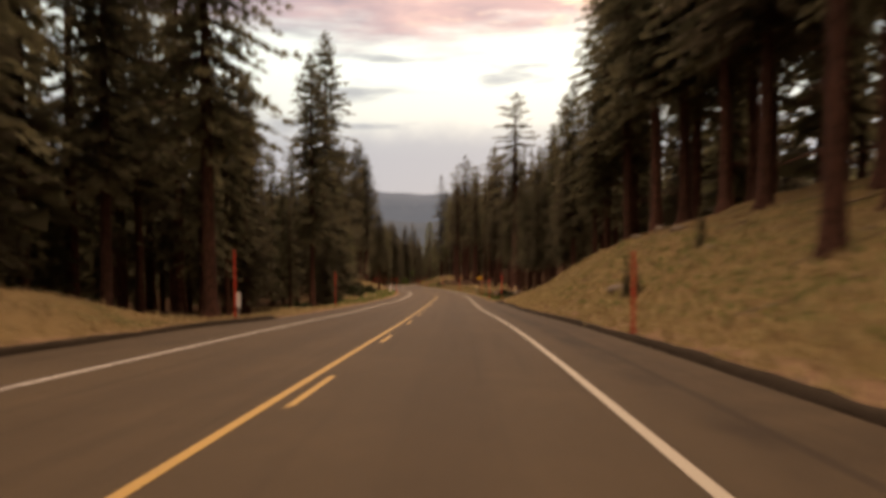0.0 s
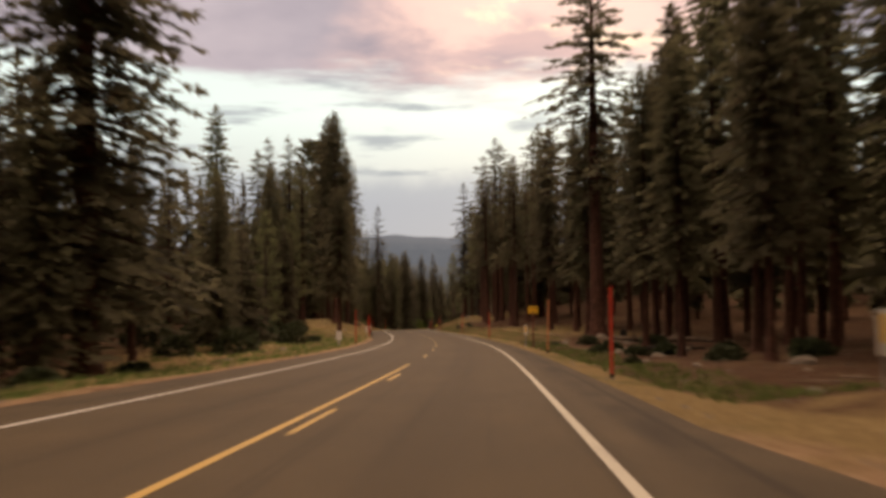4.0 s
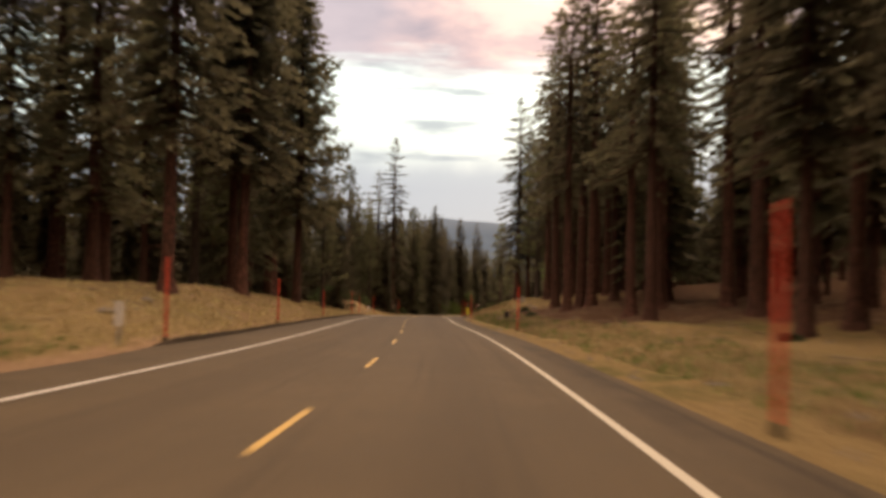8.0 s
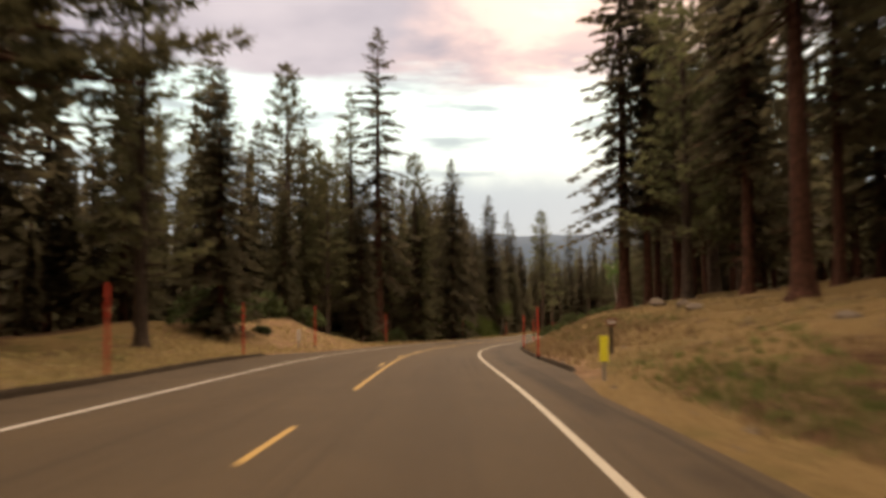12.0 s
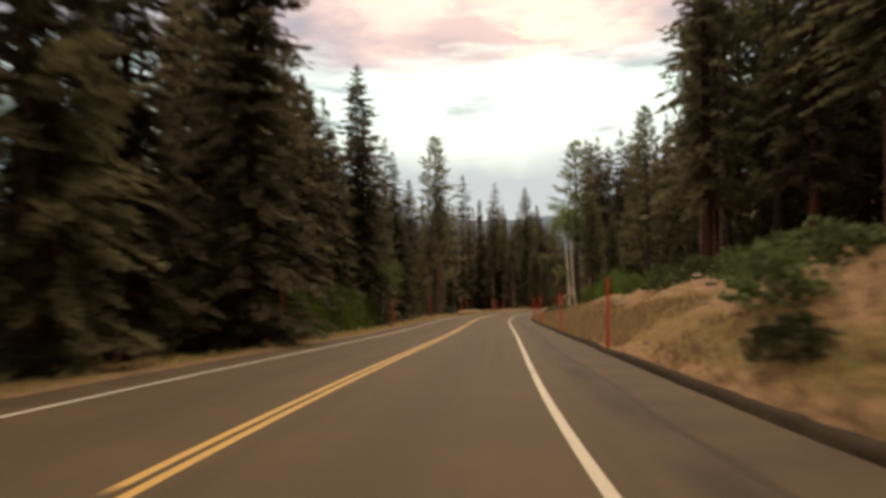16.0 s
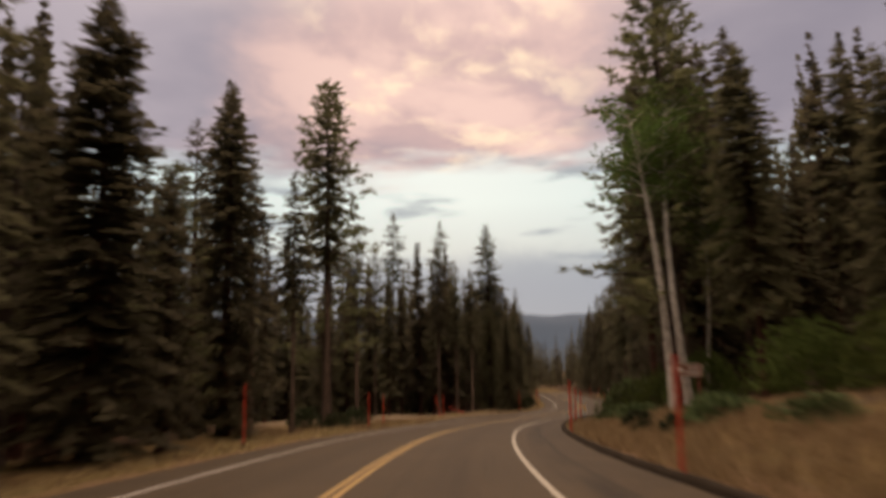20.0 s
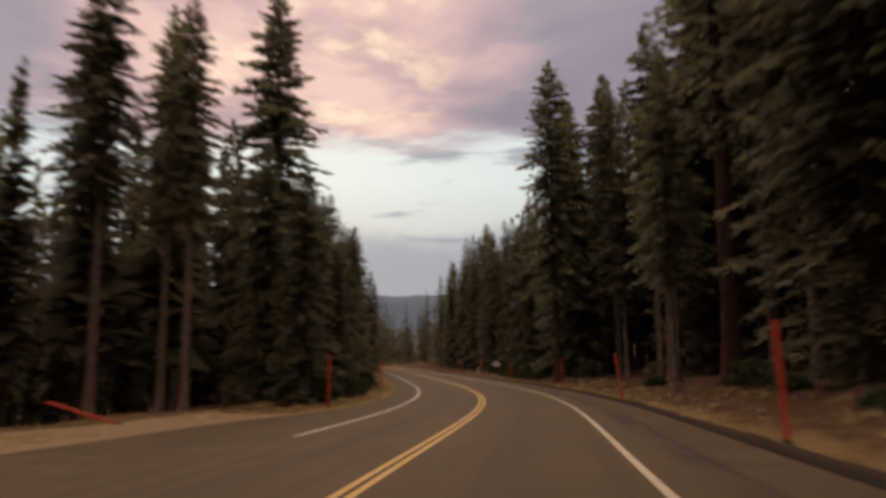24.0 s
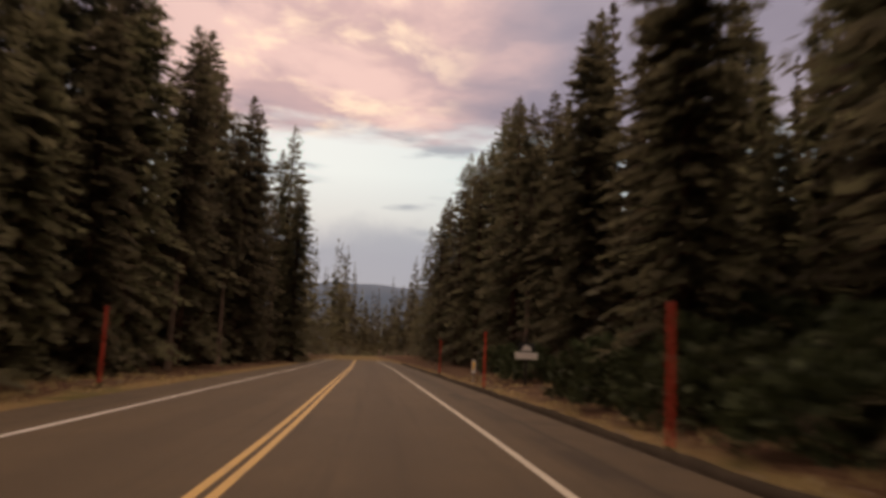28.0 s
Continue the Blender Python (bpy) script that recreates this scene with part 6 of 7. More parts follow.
deep_wood("deep_forest", "dense dark conifers deep in the wood", 17, 549, 23, 106, 550, 30, 115, 550, 27, 22, 550, 22, 137, 551, 30, 146, 551, 21, 71, 551, 12, 6, 551, 27, 125, 552, 25, -8, 552, 21, 35, 553, 27, -0, 553, 17, 99, 553, 24, 85, 555, 22, 67, 555, 27, 132, 555, 28, 105, 556, 27, 44, 556, 24, 60, 556, 23, 27, 556, 29, 73, 556, 12, 146, 557, 20, 53, 557, 26, 13, 557, 29, 21, 557, 23, 138, 557, 29, 121, 558, 28, 6, 559, 27, 1, 559, 28, 37, 560, 27)
deep_wood("deep_forest", "dense dark conifers deep in the wood", 46, 561, 25, 81, 561, 15, 101, 561, 25, 31, 561, 27, 153, 562, 22, 116, 562, 23, 143, 562, 30, 63, 563, 22, 93, 563, 27, 13, 564, 23, 133, 564, 22, 19, 564, 29, 69, 564, 19, 125, 565, 26, 75, 565, 13, 106, 565, 29, 42, 566, 20, 48, 567, 27, 118, 567, 28, 54, 567, 23, 3, 567, 25, -7, 567, 19, 146, 568, 24, 99, 568, 30, 136, 568, 26, 151, 569, 24, 31, 569, 25, 84, 569, 15, 61, 570, 17, 12, 570, 24)
deep_wood("deep_forest", "dense dark conifers deep in the wood", 44, 571, 26, 114, 571, 25, 127, 572, 27, 18, 572, 28, 104, 572, 29, 89, 572, 17, 69, 573, 21, 49, 573, 29, 77, 573, 14, 25, 573, 29, 96, 574, 23, -2, 574, 19, 110, 575, 22, 156, 576, 21, 142, 576, 25, 39, 576, 22, 33, 576, 29, 60, 577, 17, 116, 577, 26, 90, 578, 23, 127, 578, 28, -11, 578, 18, 137, 578, 26, 74, 579, 26, 8, 579, 24, 102, 579, 23, 16, 580, 28, 121, 581, 28, 146, 581, 22, 23, 582, 26)
deep_wood("deep_forest", "dense dark conifers deep in the wood", 51, 582, 22, 43, 582, 29, 62, 583, 23, 84, 583, 15, 165, 583, 26, 114, 584, 23, -10, 584, 19, 36, 584, 25, -5, 585, 25, 126, 585, 23, 10, 586, 23, 70, 586, 19, 3, 586, 24, 104, 587, 27, 119, 587, 26, 28, 587, 25, 136, 587, 18, 144, 588, 29, 98, 588, 23, 16, 588, 29, 53, 588, 25, 155, 588, 26, 41, 589, 23, 167, 589, 27, 79, 590, 20, 21, 591, 27, 128, 591, 27, 160, 591, 20, 71, 591, 24, 9, 592, 28)
deep_wood("deep_forest", "dense dark conifers deep in the wood", 31, 592, 23, 150, 592, 27, 96, 593, 22, 105, 594, 24, 48, 594, 27, 54, 594, 30, -1, 595, 20, 18, 595, 22, 88, 595, 16, 125, 595, 22, 26, 596, 28, 119, 596, 24, -7, 597, 24, 144, 597, 25, 70, 598, 26, 39, 598, 27, 151, 598, 24, 158, 598, 17, 55, 599, 22, 110, 599, 25)
# the valley floor beyond is wooded out to the ridges
rngv = random.Random(515)
for band in range(20):
    valley = []
    for k in range(64 if band < 3 else 46):
        y = rngv.uniform(600 + band * 40, 640 + band * 40)
        left, right = -95 - (y - 600) * 0.38, 100 + (y - 600) * 0.14
        valley += [float(road_x(min(y, 700))) + rngv.uniform(left, right), y, rngv.uniform(17, 27)]
    deep_wood("deep_forest", "dense dark conifers on the floor of the valley", *valley)

# young growth between the trunks, well back from the road
rngu = random.Random(77)
for band in range(16):
    low_wood = []
    for k in range(96):
        y, side = rngu.uniform(-40 + band * 30, -10 + band * 30), rngu.choice((-1, 1))
        e = rngu.uniform(20, 62) if side < 0 else rngu.uniform(34, 80)
        if side < 0 and 338 < y < 378:
            continue
        low_wood += [float(road_x(y)) + side * e, y, rngu.uniform(6, 12)]
    deep_wood("undergrowth", "young dark conifers between the trunks of the wood", *low_wood, leaves=230)

# the wood goes on over the slopes out of sight of the road
rngw = random.Random(404)
for band in range(24):
    far = []
    for k in range(110):
        y, side, e = rngw.uniform(-60 + band * 16, -44 + band * 16), rngw.choice((-1, 1)), 86 + 250 * rngw.random() ** 1.2
        far += [float(road_x(y)) + side * e, y, rngw.uniform(17, 24)]
    deep_wood("deep_forest", "dark conifers covering the far slopes", *far, leaves=70)



# ---------------------------------------------------------------- roadside furniture
def box(bm, x0, x1, y0, y1, z0, z1, bevel=0.0):
    r = bmesh.ops.create_cube(bm, size=1.0, matrix=Matrix.Translation(((x0 + x1) / 2, (y0 + y1) / 2, (z0 + z1) / 2)) @ Matrix.Diagonal((x1 - x0, y1 - y0, z1 - z0, 1)))
    if bevel:
        edges = list({e for v in r["verts"] for e in v.link_edges})
        bmesh.ops.bevel(bm, geom=edges, offset=bevel, segments=1, affect="EDGES")


def bm_tube(path, radii, n=8, cap=True):
    bm = bmesh.new()
    v, f = tube(path, radii, n)
    vs = [bm.verts.new(p) for p in v]
    for q in f:
        bm.faces.new([vs[i] for i in q])
    if cap:
        bm.faces.new(vs[-n:])
        bm.faces.new(list(reversed(vs[:n])))
    return bm


def facing(y):
    """Turn of a thing that faces the oncoming lane at y."""
    g = float(road_x(y + 1) - road_x(y - 1)) / 2
    return -math.degrees(math.atan(g))


def stand(ob, y, d, turn=0.0, lean=0.0, tip=0.0, lift=0.0):
    p = spot(y, d)
    ob.matrix_world = Matrix.Translation((p.x, p.y, p.z + lift)) @ Euler((radians(tip), radians(lean), radians(facing(y) + turn))).to_matrix().to_4x4()
    return ob


ALU = plain("grey_galvanised_steel", (0.30, 0.30, 0.30), 0.5, 0.5, 0.2, 6.0, 0.6)
PANEL_WHITE = plain("dusty_white_panel", (0.62, 0.58, 0.52), 0.5, 0.4, 0.12, 5.0)
AMBER = plain("amber_reflector", (0.85, 0.48, 0.02), 0.3, 0.6, 0.1, 9.0)
YELLOW_SHEET = plain("bright_yellow_sheet", (0.85, 0.80, 0.06), 0.35, 0.5, 0.08, 6.0)
SIGN_YELLOW = plain("yellow_sign_sheet", (0.78, 0.42, 0.02), 0.45, 0.4, 0.12, 5.0)
SIGN_BLACK = plain("black_sign_paint", (0.02, 0.02, 0.02), 0.5, 0.3, 0.2, 5.0)
SIGN_BROWN = plain("brown_sign_sheet", (0.17, 0.065, 0.035), 0.5, 0.4, 0.2, 5.0)
WOOD_RED = plain("red_brown_timber", (0.17, 0.062, 0.042), 0.85, 0.15, 0.45, 3.0)
WOOD_PALE = plain("orange_faded_timber", (0.52, 0.20, 0.085), 0.8, 0.2, 0.35, 3.0)
WOOD_GREY = plain("weathered_grey_wood", (0.20, 0.145, 0.105), 0.9, 0.1, 0.5, 3.0)
WOOD_CHAR = plain("charred_wood", (0.030, 0.024, 0.020), 0.95, 0.1, 0.4, 3.0)
BARK_WHITE = make_bark("white_aspen_bark", (0.26, 0.23, 0.19), (0.66, 0.62, 0.54), (0.80, 0.76, 0.68), 0.1)
ROCK = stone_like("granite", (0.0774, 0.0605, 0.0457), (0.1548, 0.1238, 0.0941), (0.2262, 0.1901, 0.1505), 3.0, 0.95, 0.7, 0.6)


def snow_pole(mat, label, height):
    pole = new("snow_pole")
    part("shaft", bm_tube([(0, 0, -0.35), (0, 0, 0.02), (0.004, 0, height * 0.5), (0, 0, height - 0.03), (0, 0, height)], [0.045, 0.043, 0.041, 0.040, 0.032], 8), mat, pole, smooth_faces=False)
    bm = bm_tube([(0, 0, -0.02), (0, 0, 0.02), (0, 0, 0.10), (0, 0, 0.13)], [0.068, 0.064, 0.058, 0.050], 8)
    part("footing", bm, KERB, pole, "dark lump of asphalt round the foot")
    return tagged(pole, label, "pole", "snow poles along the road")


RED_POLE = snow_pole(POLE_RED, "tall orange-red snow pole beside the road edge", 2.2)
first = True
for y, d, h, lean in [(15.8, 5.85, 2.0, 0), (59.5, 5.96, 2.35, 0), (73.4, 5.59, 2.3, 0), (118.7, 5.14, 2.5, 0), (146.8, 5.85, 2.3, 1), (170.6, 5.29, 2.3, 0),
                      (195.7, 5.85, 2.15, 0), (212.2, 6.1, 2.25, 0), (227.3, 6.07, 2.2, 0), (243.2, 5.86, 2.1, 1), (258.9, 5.8, 2.1, 0), (274.7, 5.8, 2.2, -3)]:
    ob = RED_POLE if first else copy_thing(RED_POLE, Matrix.Identity(4))
    first = False
    stand(ob, y, d, 0, lean)
    ob.scale = (1, 1, h / 2.2)
for y, d, h, lean in [(291.2, 5.85, 2.1, 0), (307.1, 5.8, 2.1, 0), (323.5, 6.2, 2.1, 1), (327.0, 5.9, 2.1, 3), (329.2, 6.03, 2.05, 3), (344.3, 6.0, 1.95, -2),
                      (360.5, 5.8, 2.0, -7), (376.9, 5.8, 2.0, -1), (396.9, 5.85, 2.25, 0), (413.8, 5.95, 2.3, 0), (432.0, 6.1, 2.3, 0)]:
    ob = copy_thing(RED_POLE, Matrix.Identity(4))
    stand(ob, y, d, 0, lean)
    ob.scale = (1, 1, h / 2.2)
for y, d, h, lean in [(25.0, -6.15, 2.6, 0), (48.5, -6.4, 2.6, 0), (106.6, -5.85, 2.5, 0), (129.2, -6.1, 2.35, 0), (145.0, -6.3, 2.3, 0), (162.1, -6.25, 2.1, 0), (182.5, -6.4, 2.4, 0),
                      (195.7, -6.9, 2.4, 0), (207.6, -6.6, 2.5, 0)]:
    ob = copy_thing(RED_POLE, Matrix.Identity(4))
    stand(ob, y, d, 0, lean)
    ob.scale = (1, 1, h / 2.2)
for y, d, h, lean in [(224.9, -6.2, 2.7, 0), (252.1, -6.0, 2.3, 0), (282.7, -6.3, 2.3, 0), (307.0, -6.5, 2.3, 0), (325.0, -6.6, 2.2, 0), (331.0, -7.6, 2.2, 0),
                      (352.0, -10.4, 2.4, 0), (352.6, -10.9, 2.3, -13), (367.4, -6.9, 2.4, 1), (388.5, -6.4, 2.3, 0), (411.0, -6.4, 2.4, 0)]:
    ob = copy_thing(RED_POLE, Matrix.Identity(4))
    stand(ob, y, d, 0, lean)
    ob.scale = (1, 1, h / 2.2)
p = spot(360.6, -11.2)
ob = copy_thing(RED_POLE, Matrix.Identity(4))
ob.matrix_world = Matrix.Translation((p.x, p.y, p.z + 0.10)) @ Euler((0, radians(-68), radians(10))).to_matrix().to_4x4()
tagged(ob, "fallen orange-red snow pole leaning in the brush", "pole", "snow poles along the road")
stand(snow_pole(WOOD_PALE, "thick faded orange snow pole beside the gravel shoulder", 2.6), 89.8, 5.7, 0, 2)


def marker(reflector, label, sheet_mat=None):
    m = new("delineator_post")
    bm = bmesh.new()
    box(bm, -0.03, 0.03, -0.012, 0.012, -0.7, 0.62, 0.004)
    part("post", bm, ALU, m)
    bm = bmesh.new()
    box(bm, -0.10, 0.10, -0.022, -0.012, 0.45, 1.06, 0.004)
    p = part("panel", bm, sheet_mat or PANEL_WHITE, m, "bright yellow reflective panel" if sheet_mat else "white reflective panel")
    if reflector:
        bm = bmesh.new()
        box(bm, -0.055, 0.055, -0.032, -0.0225, 0.62, 1.0, 0.003)
        part("reflector", bm, AMBER, p, "amber reflector strip")
    return tagged(m, label, "road marker", "delineator posts along the road")


mk = marker(True, "white road marker with an amber reflector strip")
stand(mk, 64.9, 7.6)
for y, d, up_by in [(101.6, 5.9, 0.33), (329.4, 6.35, 0.0), (420.0, 6.5, 0.0)]:
    stand(copy_thing(mk, Matrix.Identity(4)), y, d, lift=up_by)
my = marker(False, "road marker with a bright yellow reflective panel", YELLOW_SHEET)
stand(my, 183.5, 5.75)
mw = marker(False, "plain dusty white road marker panel on a thin post")
stand(mw, 28.2, -7.0)
for y, d in [(126.8, -6.3), (205.5, -7.0)]:
    stand(copy_thing(mw, Matrix.Identity(4)), y, d)

ob = stand(copy_thing(mw, Matrix.Identity(4)), 103.7, -6.7)
ob.scale = (2.0, 1.0, 1.0)

# yellow warning plate whose two lines cannot be read
sg = new("warning_sign")
bm = bmesh.new()
box(bm, -0.045, 0.045, -0.05, 0.05, -0.4, 2.56, 0.008)
part("post", bm, WOOD_RED, sg, "red-brown timber post")
bm = bmesh.new()
box(bm, -0.31, 0.31, -0.072, -0.052, 2.16, 2.61, 0.006)
plate = part("plate", bm, SIGN_YELLOW, sg, "yellow sheet plate")
for x0, x1, z0, z1 in [(-0.25, 0.25, 2.46, 2.51), (-0.18, 0.18, 2.25, 2.30)]:
    bm = bmesh.new()
    box(bm, x0, x1, -0.077, -0.0722, z0, z1)
    part("lettering", bm, SIGN_BLACK, plate, "line of black lettering")
for z in (2.20, 2.57):
    bm = bm_tube([(0, -0.080, z), (0, -0.0722, z)], [0.014, 0.016], 6)
    part("bolt", bm, ALU, plate)
tagged(sg, "yellow rectangular warning sign on a timber post", "road sign")
stand(sg, 100.5, 6.25)

# brown information sign on two posts
sg = new("information_sign")
for x in (-0.38, 0.38):
    bm = bmesh.new()
    box(bm, x - 0.045, x + 0.045, -0.045, 0.045, -0.4, 1.62, 0.008)
    part("post", bm, WOOD_RED, sg, "red-brown timber post")
bm = bmesh.new()
box(bm, -0.50, 0.50, -0.070, -0.046, 1.14, 1.60, 0.006)
plate = part("plate", bm, SIGN_BROWN, sg, "brown sign board")
for x0, x1, z0, z1 in [(-0.485, 0.485, 1.565, 1.585), (-0.485, 0.485, 1.155, 1.175), (-0.485, -0.465, 1.175, 1.565), (0.465, 0.485, 1.175, 1.565)]:
    bm = bmesh.new()
    box(bm, x0, x1, -0.0745, -0.0705, z0, z1)
    part("border", bm, PANEL_WHITE, plate, "white border strip")
for x0, x1, z0, z1 in [(-0.02, 0.38, 1.43, 1.49), (-0.12, 0.40, 1.27, 1.33)]:
    bm = bmesh.new()
    box(bm, x0, x1, -0.0745, -0.0705, z0, z1)
    part("lettering", bm, PANEL_WHITE, plate, "line of white lettering")
bm = bm_tube([(-0.29, -0.0755, 1.37), (-0.29, -0.0705, 1.37)], [0.10, 0.10], 12)
part("symbol", bm, PANEL_WHITE, plate, "round white symbol")
tagged(sg, "brown information board with white border on two posts", "road sign")
stand(sg, 302.8, 9.6, 6, 2)

# small board on a dark post at the start of the cutting
sg = new("trail_sign")
bm = bmesh.new()
box(bm, -0.045, 0.045, -0.045, 0.045, -0.3, 1.05, 0.008)
part("post", bm, WOOD_CHAR, sg)
bm = bmesh.new()
box(bm, -0.16, 0.16, -0.062, -0.046, 0.88, 1.14, 0.005)
plate = part("plate", bm, SIGN_BROWN, sg)
for x0, x1 in [(-0.11, -0.02), (0.03, 0.11)]:
    bm = bmesh.new()
    box(bm, x0, x1, -0.066, -0.0622, 0.95, 1.07)
    part("lettering", bm, PANEL_WHITE, plate, "pale unreadable mark")
tagged(sg, "small dark board on a short post beside the bank", "road sign")
stand(sg, 189.2, 7.3)

# black and white boards beside the trees
sg = new("notice_sign")
bm = bmesh.new()
box(bm, -0.05, 0.05, -0.05, 0.05, -0.4, 2.1, 0.008)
part("post", bm, WOOD_CHAR, sg)
bm = bmesh.new()
box(bm, -0.48, 0.48, -0.072, -0.052, 1.12, 1.40, 0.006)
part("lower_board", bm, PANEL_WHITE, sg, "cream white board")
bm = bmesh.new()
box(bm, -0.34, 0.34, -0.072, -0.052, 1.42, 1.80, 0.006)
plate = part("upper_board", bm, SIGN_BLACK, sg, "dark board")
bm = bmesh.new()
vs = [bm.verts.new(p) for p in ((-0.24, -0.077, 1.46), (0.22, -0.077, 1.46), (0.16, -0.077, 1.64), (0.0, -0.077, 1.72), (-0.14, -0.077, 1.64))]
f = bm.faces.new(vs)
r = bmesh.ops.extrude_face_region(bm, geom=[f])
bmesh.ops.translate(bm, verts=[v for v in r["geom"] if isinstance(v, bmesh.types.BMVert)], vec=(0, 0.0045, 0))
part("symbol", bm, PANEL_WHITE, plate, "pale symbol")
tagged(sg, "dark board above a cream board on a post", "road sign")
stand(sg, 414.6, 7.9)


# ---------------------------------------------------------------- aspens
def aspen(seed, height, r0, bend, lean):
    rng = np.random.default_rng(seed)
    tree = new("aspen_tree")
    zz = np.linspace(-0.4, height * 0.96, 15)
    t = np.maximum(zz, 0) / height
    path = np.stack([lean[0] * t * height + bend * np.sin(t * 3.6), lean[1] * t * height + 0.4 * bend * np.sin(t * 5.0), zz], 1)
    tv, tf = tube(path, r0 * np.maximum(1 - t, 0.06) ** 0.7 * (1 + 0.4 * np.exp(-np.maximum(zz, 0) / 0.3)), 9, 0.05, rng)
    P, A, S, L, W = [], [], [], [], []
    for j in range(24):
        u = rng.uniform(0.66, 0.98)
        c = np.array([np.interp(u, t, path[:, k]) for k in range(3)])
        g = rng.uniform(0, 6.283)
        ln = (0.5 + 1.5 * math.sin(math.pi * min(1, (u - 0.58) / 0.44))) * rng.uniform(0.6, 1.1)
        e = c + np.array([math.cos(g) * ln, math.sin(g) * ln, ln * rng.uniform(0.1, 0.8)])
        a, b = tube([c, (c + e) / 2 + np.array([0, 0, 0.1]), e], [0.035, 0.022, 0.006], 4)
        tf += [tuple(i + len(tv) for i in q) for q in b]
        tv += a
        n = 95
        f_ = rng.uniform(0.35, 1.05, n)
        p = c + (e - c) * f_[:, None] + rng.normal(0, 0.30, (n, 3))
        al = unit(rng.normal(0, 1, (n, 3)))
        P.append(p), A.append(al), S.append(unit(np.cross(al, rng.normal(0, 1, (n, 3))))), L.append(rng.uniform(0.10, 0.20, n)), W.append(rng.uniform(0.09, 0.17, n))
    v, f = kites(*[np.concatenate(q) for q in (P, A, S, L, W)])
    mesh_ob("trunk", tv, tf, BARK_WHITE, tree)
    mesh_ob("crown", v, f, LEAVES, tree, smooth_faces=False)
    return tagged(tree, "white-barked aspen with light green leaves", "tree", "aspens beside the bank")


for i, (x, y, h, r0, bend, lean) in enumerate([(7.8, 306.2, 13.0, 0.18, 0.30, (-0.08, 0.02)), (8.7, 306.6, 13.8, 0.17, -0.45, (0.0, 0.03)), (10.6, 309.0, 10.0, 0.11, 0.3, (0.06, 0.0))]):
    ob = aspen(40 + i, h, r0, bend, lean)
    ob.matrix_world = Matrix.Translation((x, y, float(land(x, y)) - 0.05))
for i, (y, d, h) in enumerate([(287.8, -8.4, 5.2)]):
    ob = aspen(50 + i, h, 0.09, 0.4, (0.05 * (-1) ** i, 0.03))
    p = spot(y, d)
    ob.matrix_world = Matrix.Translation((p.x, p.y, p.z - 0.05))


# ---------------------------------------------------------------- shrubs
def shrub(seed, r, h, mat, label, n=620, leaf=1.0):
    rng = np.random.default_rng(seed)
    ob = new("shrub")
    g, c = rng.uniform(0, 6.283, n), rng.uniform(0.0, 1.0, n)
    rad = rng.uniform(0.35, 1.0, n) ** 0.5
    lump = 1 + 0.28 * np.sin(3 * g + seed) + 0.18 * np.sin(7 * g + 2 * seed)
    p = np.stack([np.cos(g) * np.sqrt(1 - c * c) * r * rad * lump, np.sin(g) * np.sqrt(1 - c * c) * r * rad * lump, 0.08 * h + c * h * rad * (0.8 + 0.2 * lump)], 1)
    al = unit(p * [1, 1, 0.6] + rng.normal(0, 0.5, (n, 3)) + [0, 0, 0.25])
    s_ = unit(np.cross(al, rng.normal(0, 1, (n, 3))))
    ln = rng.uniform(0.10, 0.26, n) * (0.6 + 0.5 * r) * leaf
    v, f = forks(p, al, s_, ln, ln * rng.uniform(0.7, 1.1, n))
    mesh_ob("foliage", v, f, mat, ob, smooth_faces=False)
    tv, tf = [], []
    for j in range(9):
        g0 = rng.uniform(0, 6.283)
        e = np.array([math.cos(g0) * r * 0.7, math.sin(g0) * r * 0.7, h * rng.uniform(0.4, 0.85)])
        a, b = tube([(0, 0, -0.1), tuple(e * [0.4, 0.4, 0.6]), tuple(e)], [0.025, 0.016, 0.006], 4)
        tf += [tuple(i + len(tv) for i in q) for q in b]
        tv += a
    mesh_ob("stem", tv, tf, WOOD_GREY, ob)
    return tagged(ob, label, "shrub")


SHRUBS = [(shrub(3, 1.0, 1.2, SHRUB, "leafy green shrub on the dry bank"), []), (shrub(4, 1.2, 0.8, SHRUB, "low spreading green shrub on the bank"), []),
          (shrub(5, 0.9, 1.1, BUSH, "dark olive bush beside the trees"), []), (shrub(6, 0.5, 0.45, BUSH, "small dark bush on the forest floor"), []),
          (shrub(7, 1.9, 3.4, ALDER, "tall light green alder thicket at the edge of the wood", 3400, 0.62), []), (shrub(8, 1.5, 2.2, ALDER, "bright green alder bush on top of the bank", 2200, 0.62), [])]


def shrub_at(k, y, d, s=1.0):
    ob, used = SHRUBS[k]
    if used:
        ob = copy_thing(ob, Matrix.Identity(4))
    used.append(ob)
    p = spot(y, d)
    ob.matrix_world = Matrix.Translation((p.x, p.y, p.z - 0.03)) @ Euler((0, 0, (y * 7.3 + d) % 6.28)).to_matrix().to_4x4() @ Matrix.Diagonal((s, s, s, 1))


def shrubs(k, *yds):
    for i in range(0, len(yds), 3):
        shrub_at(k, *yds[i:i + 3])


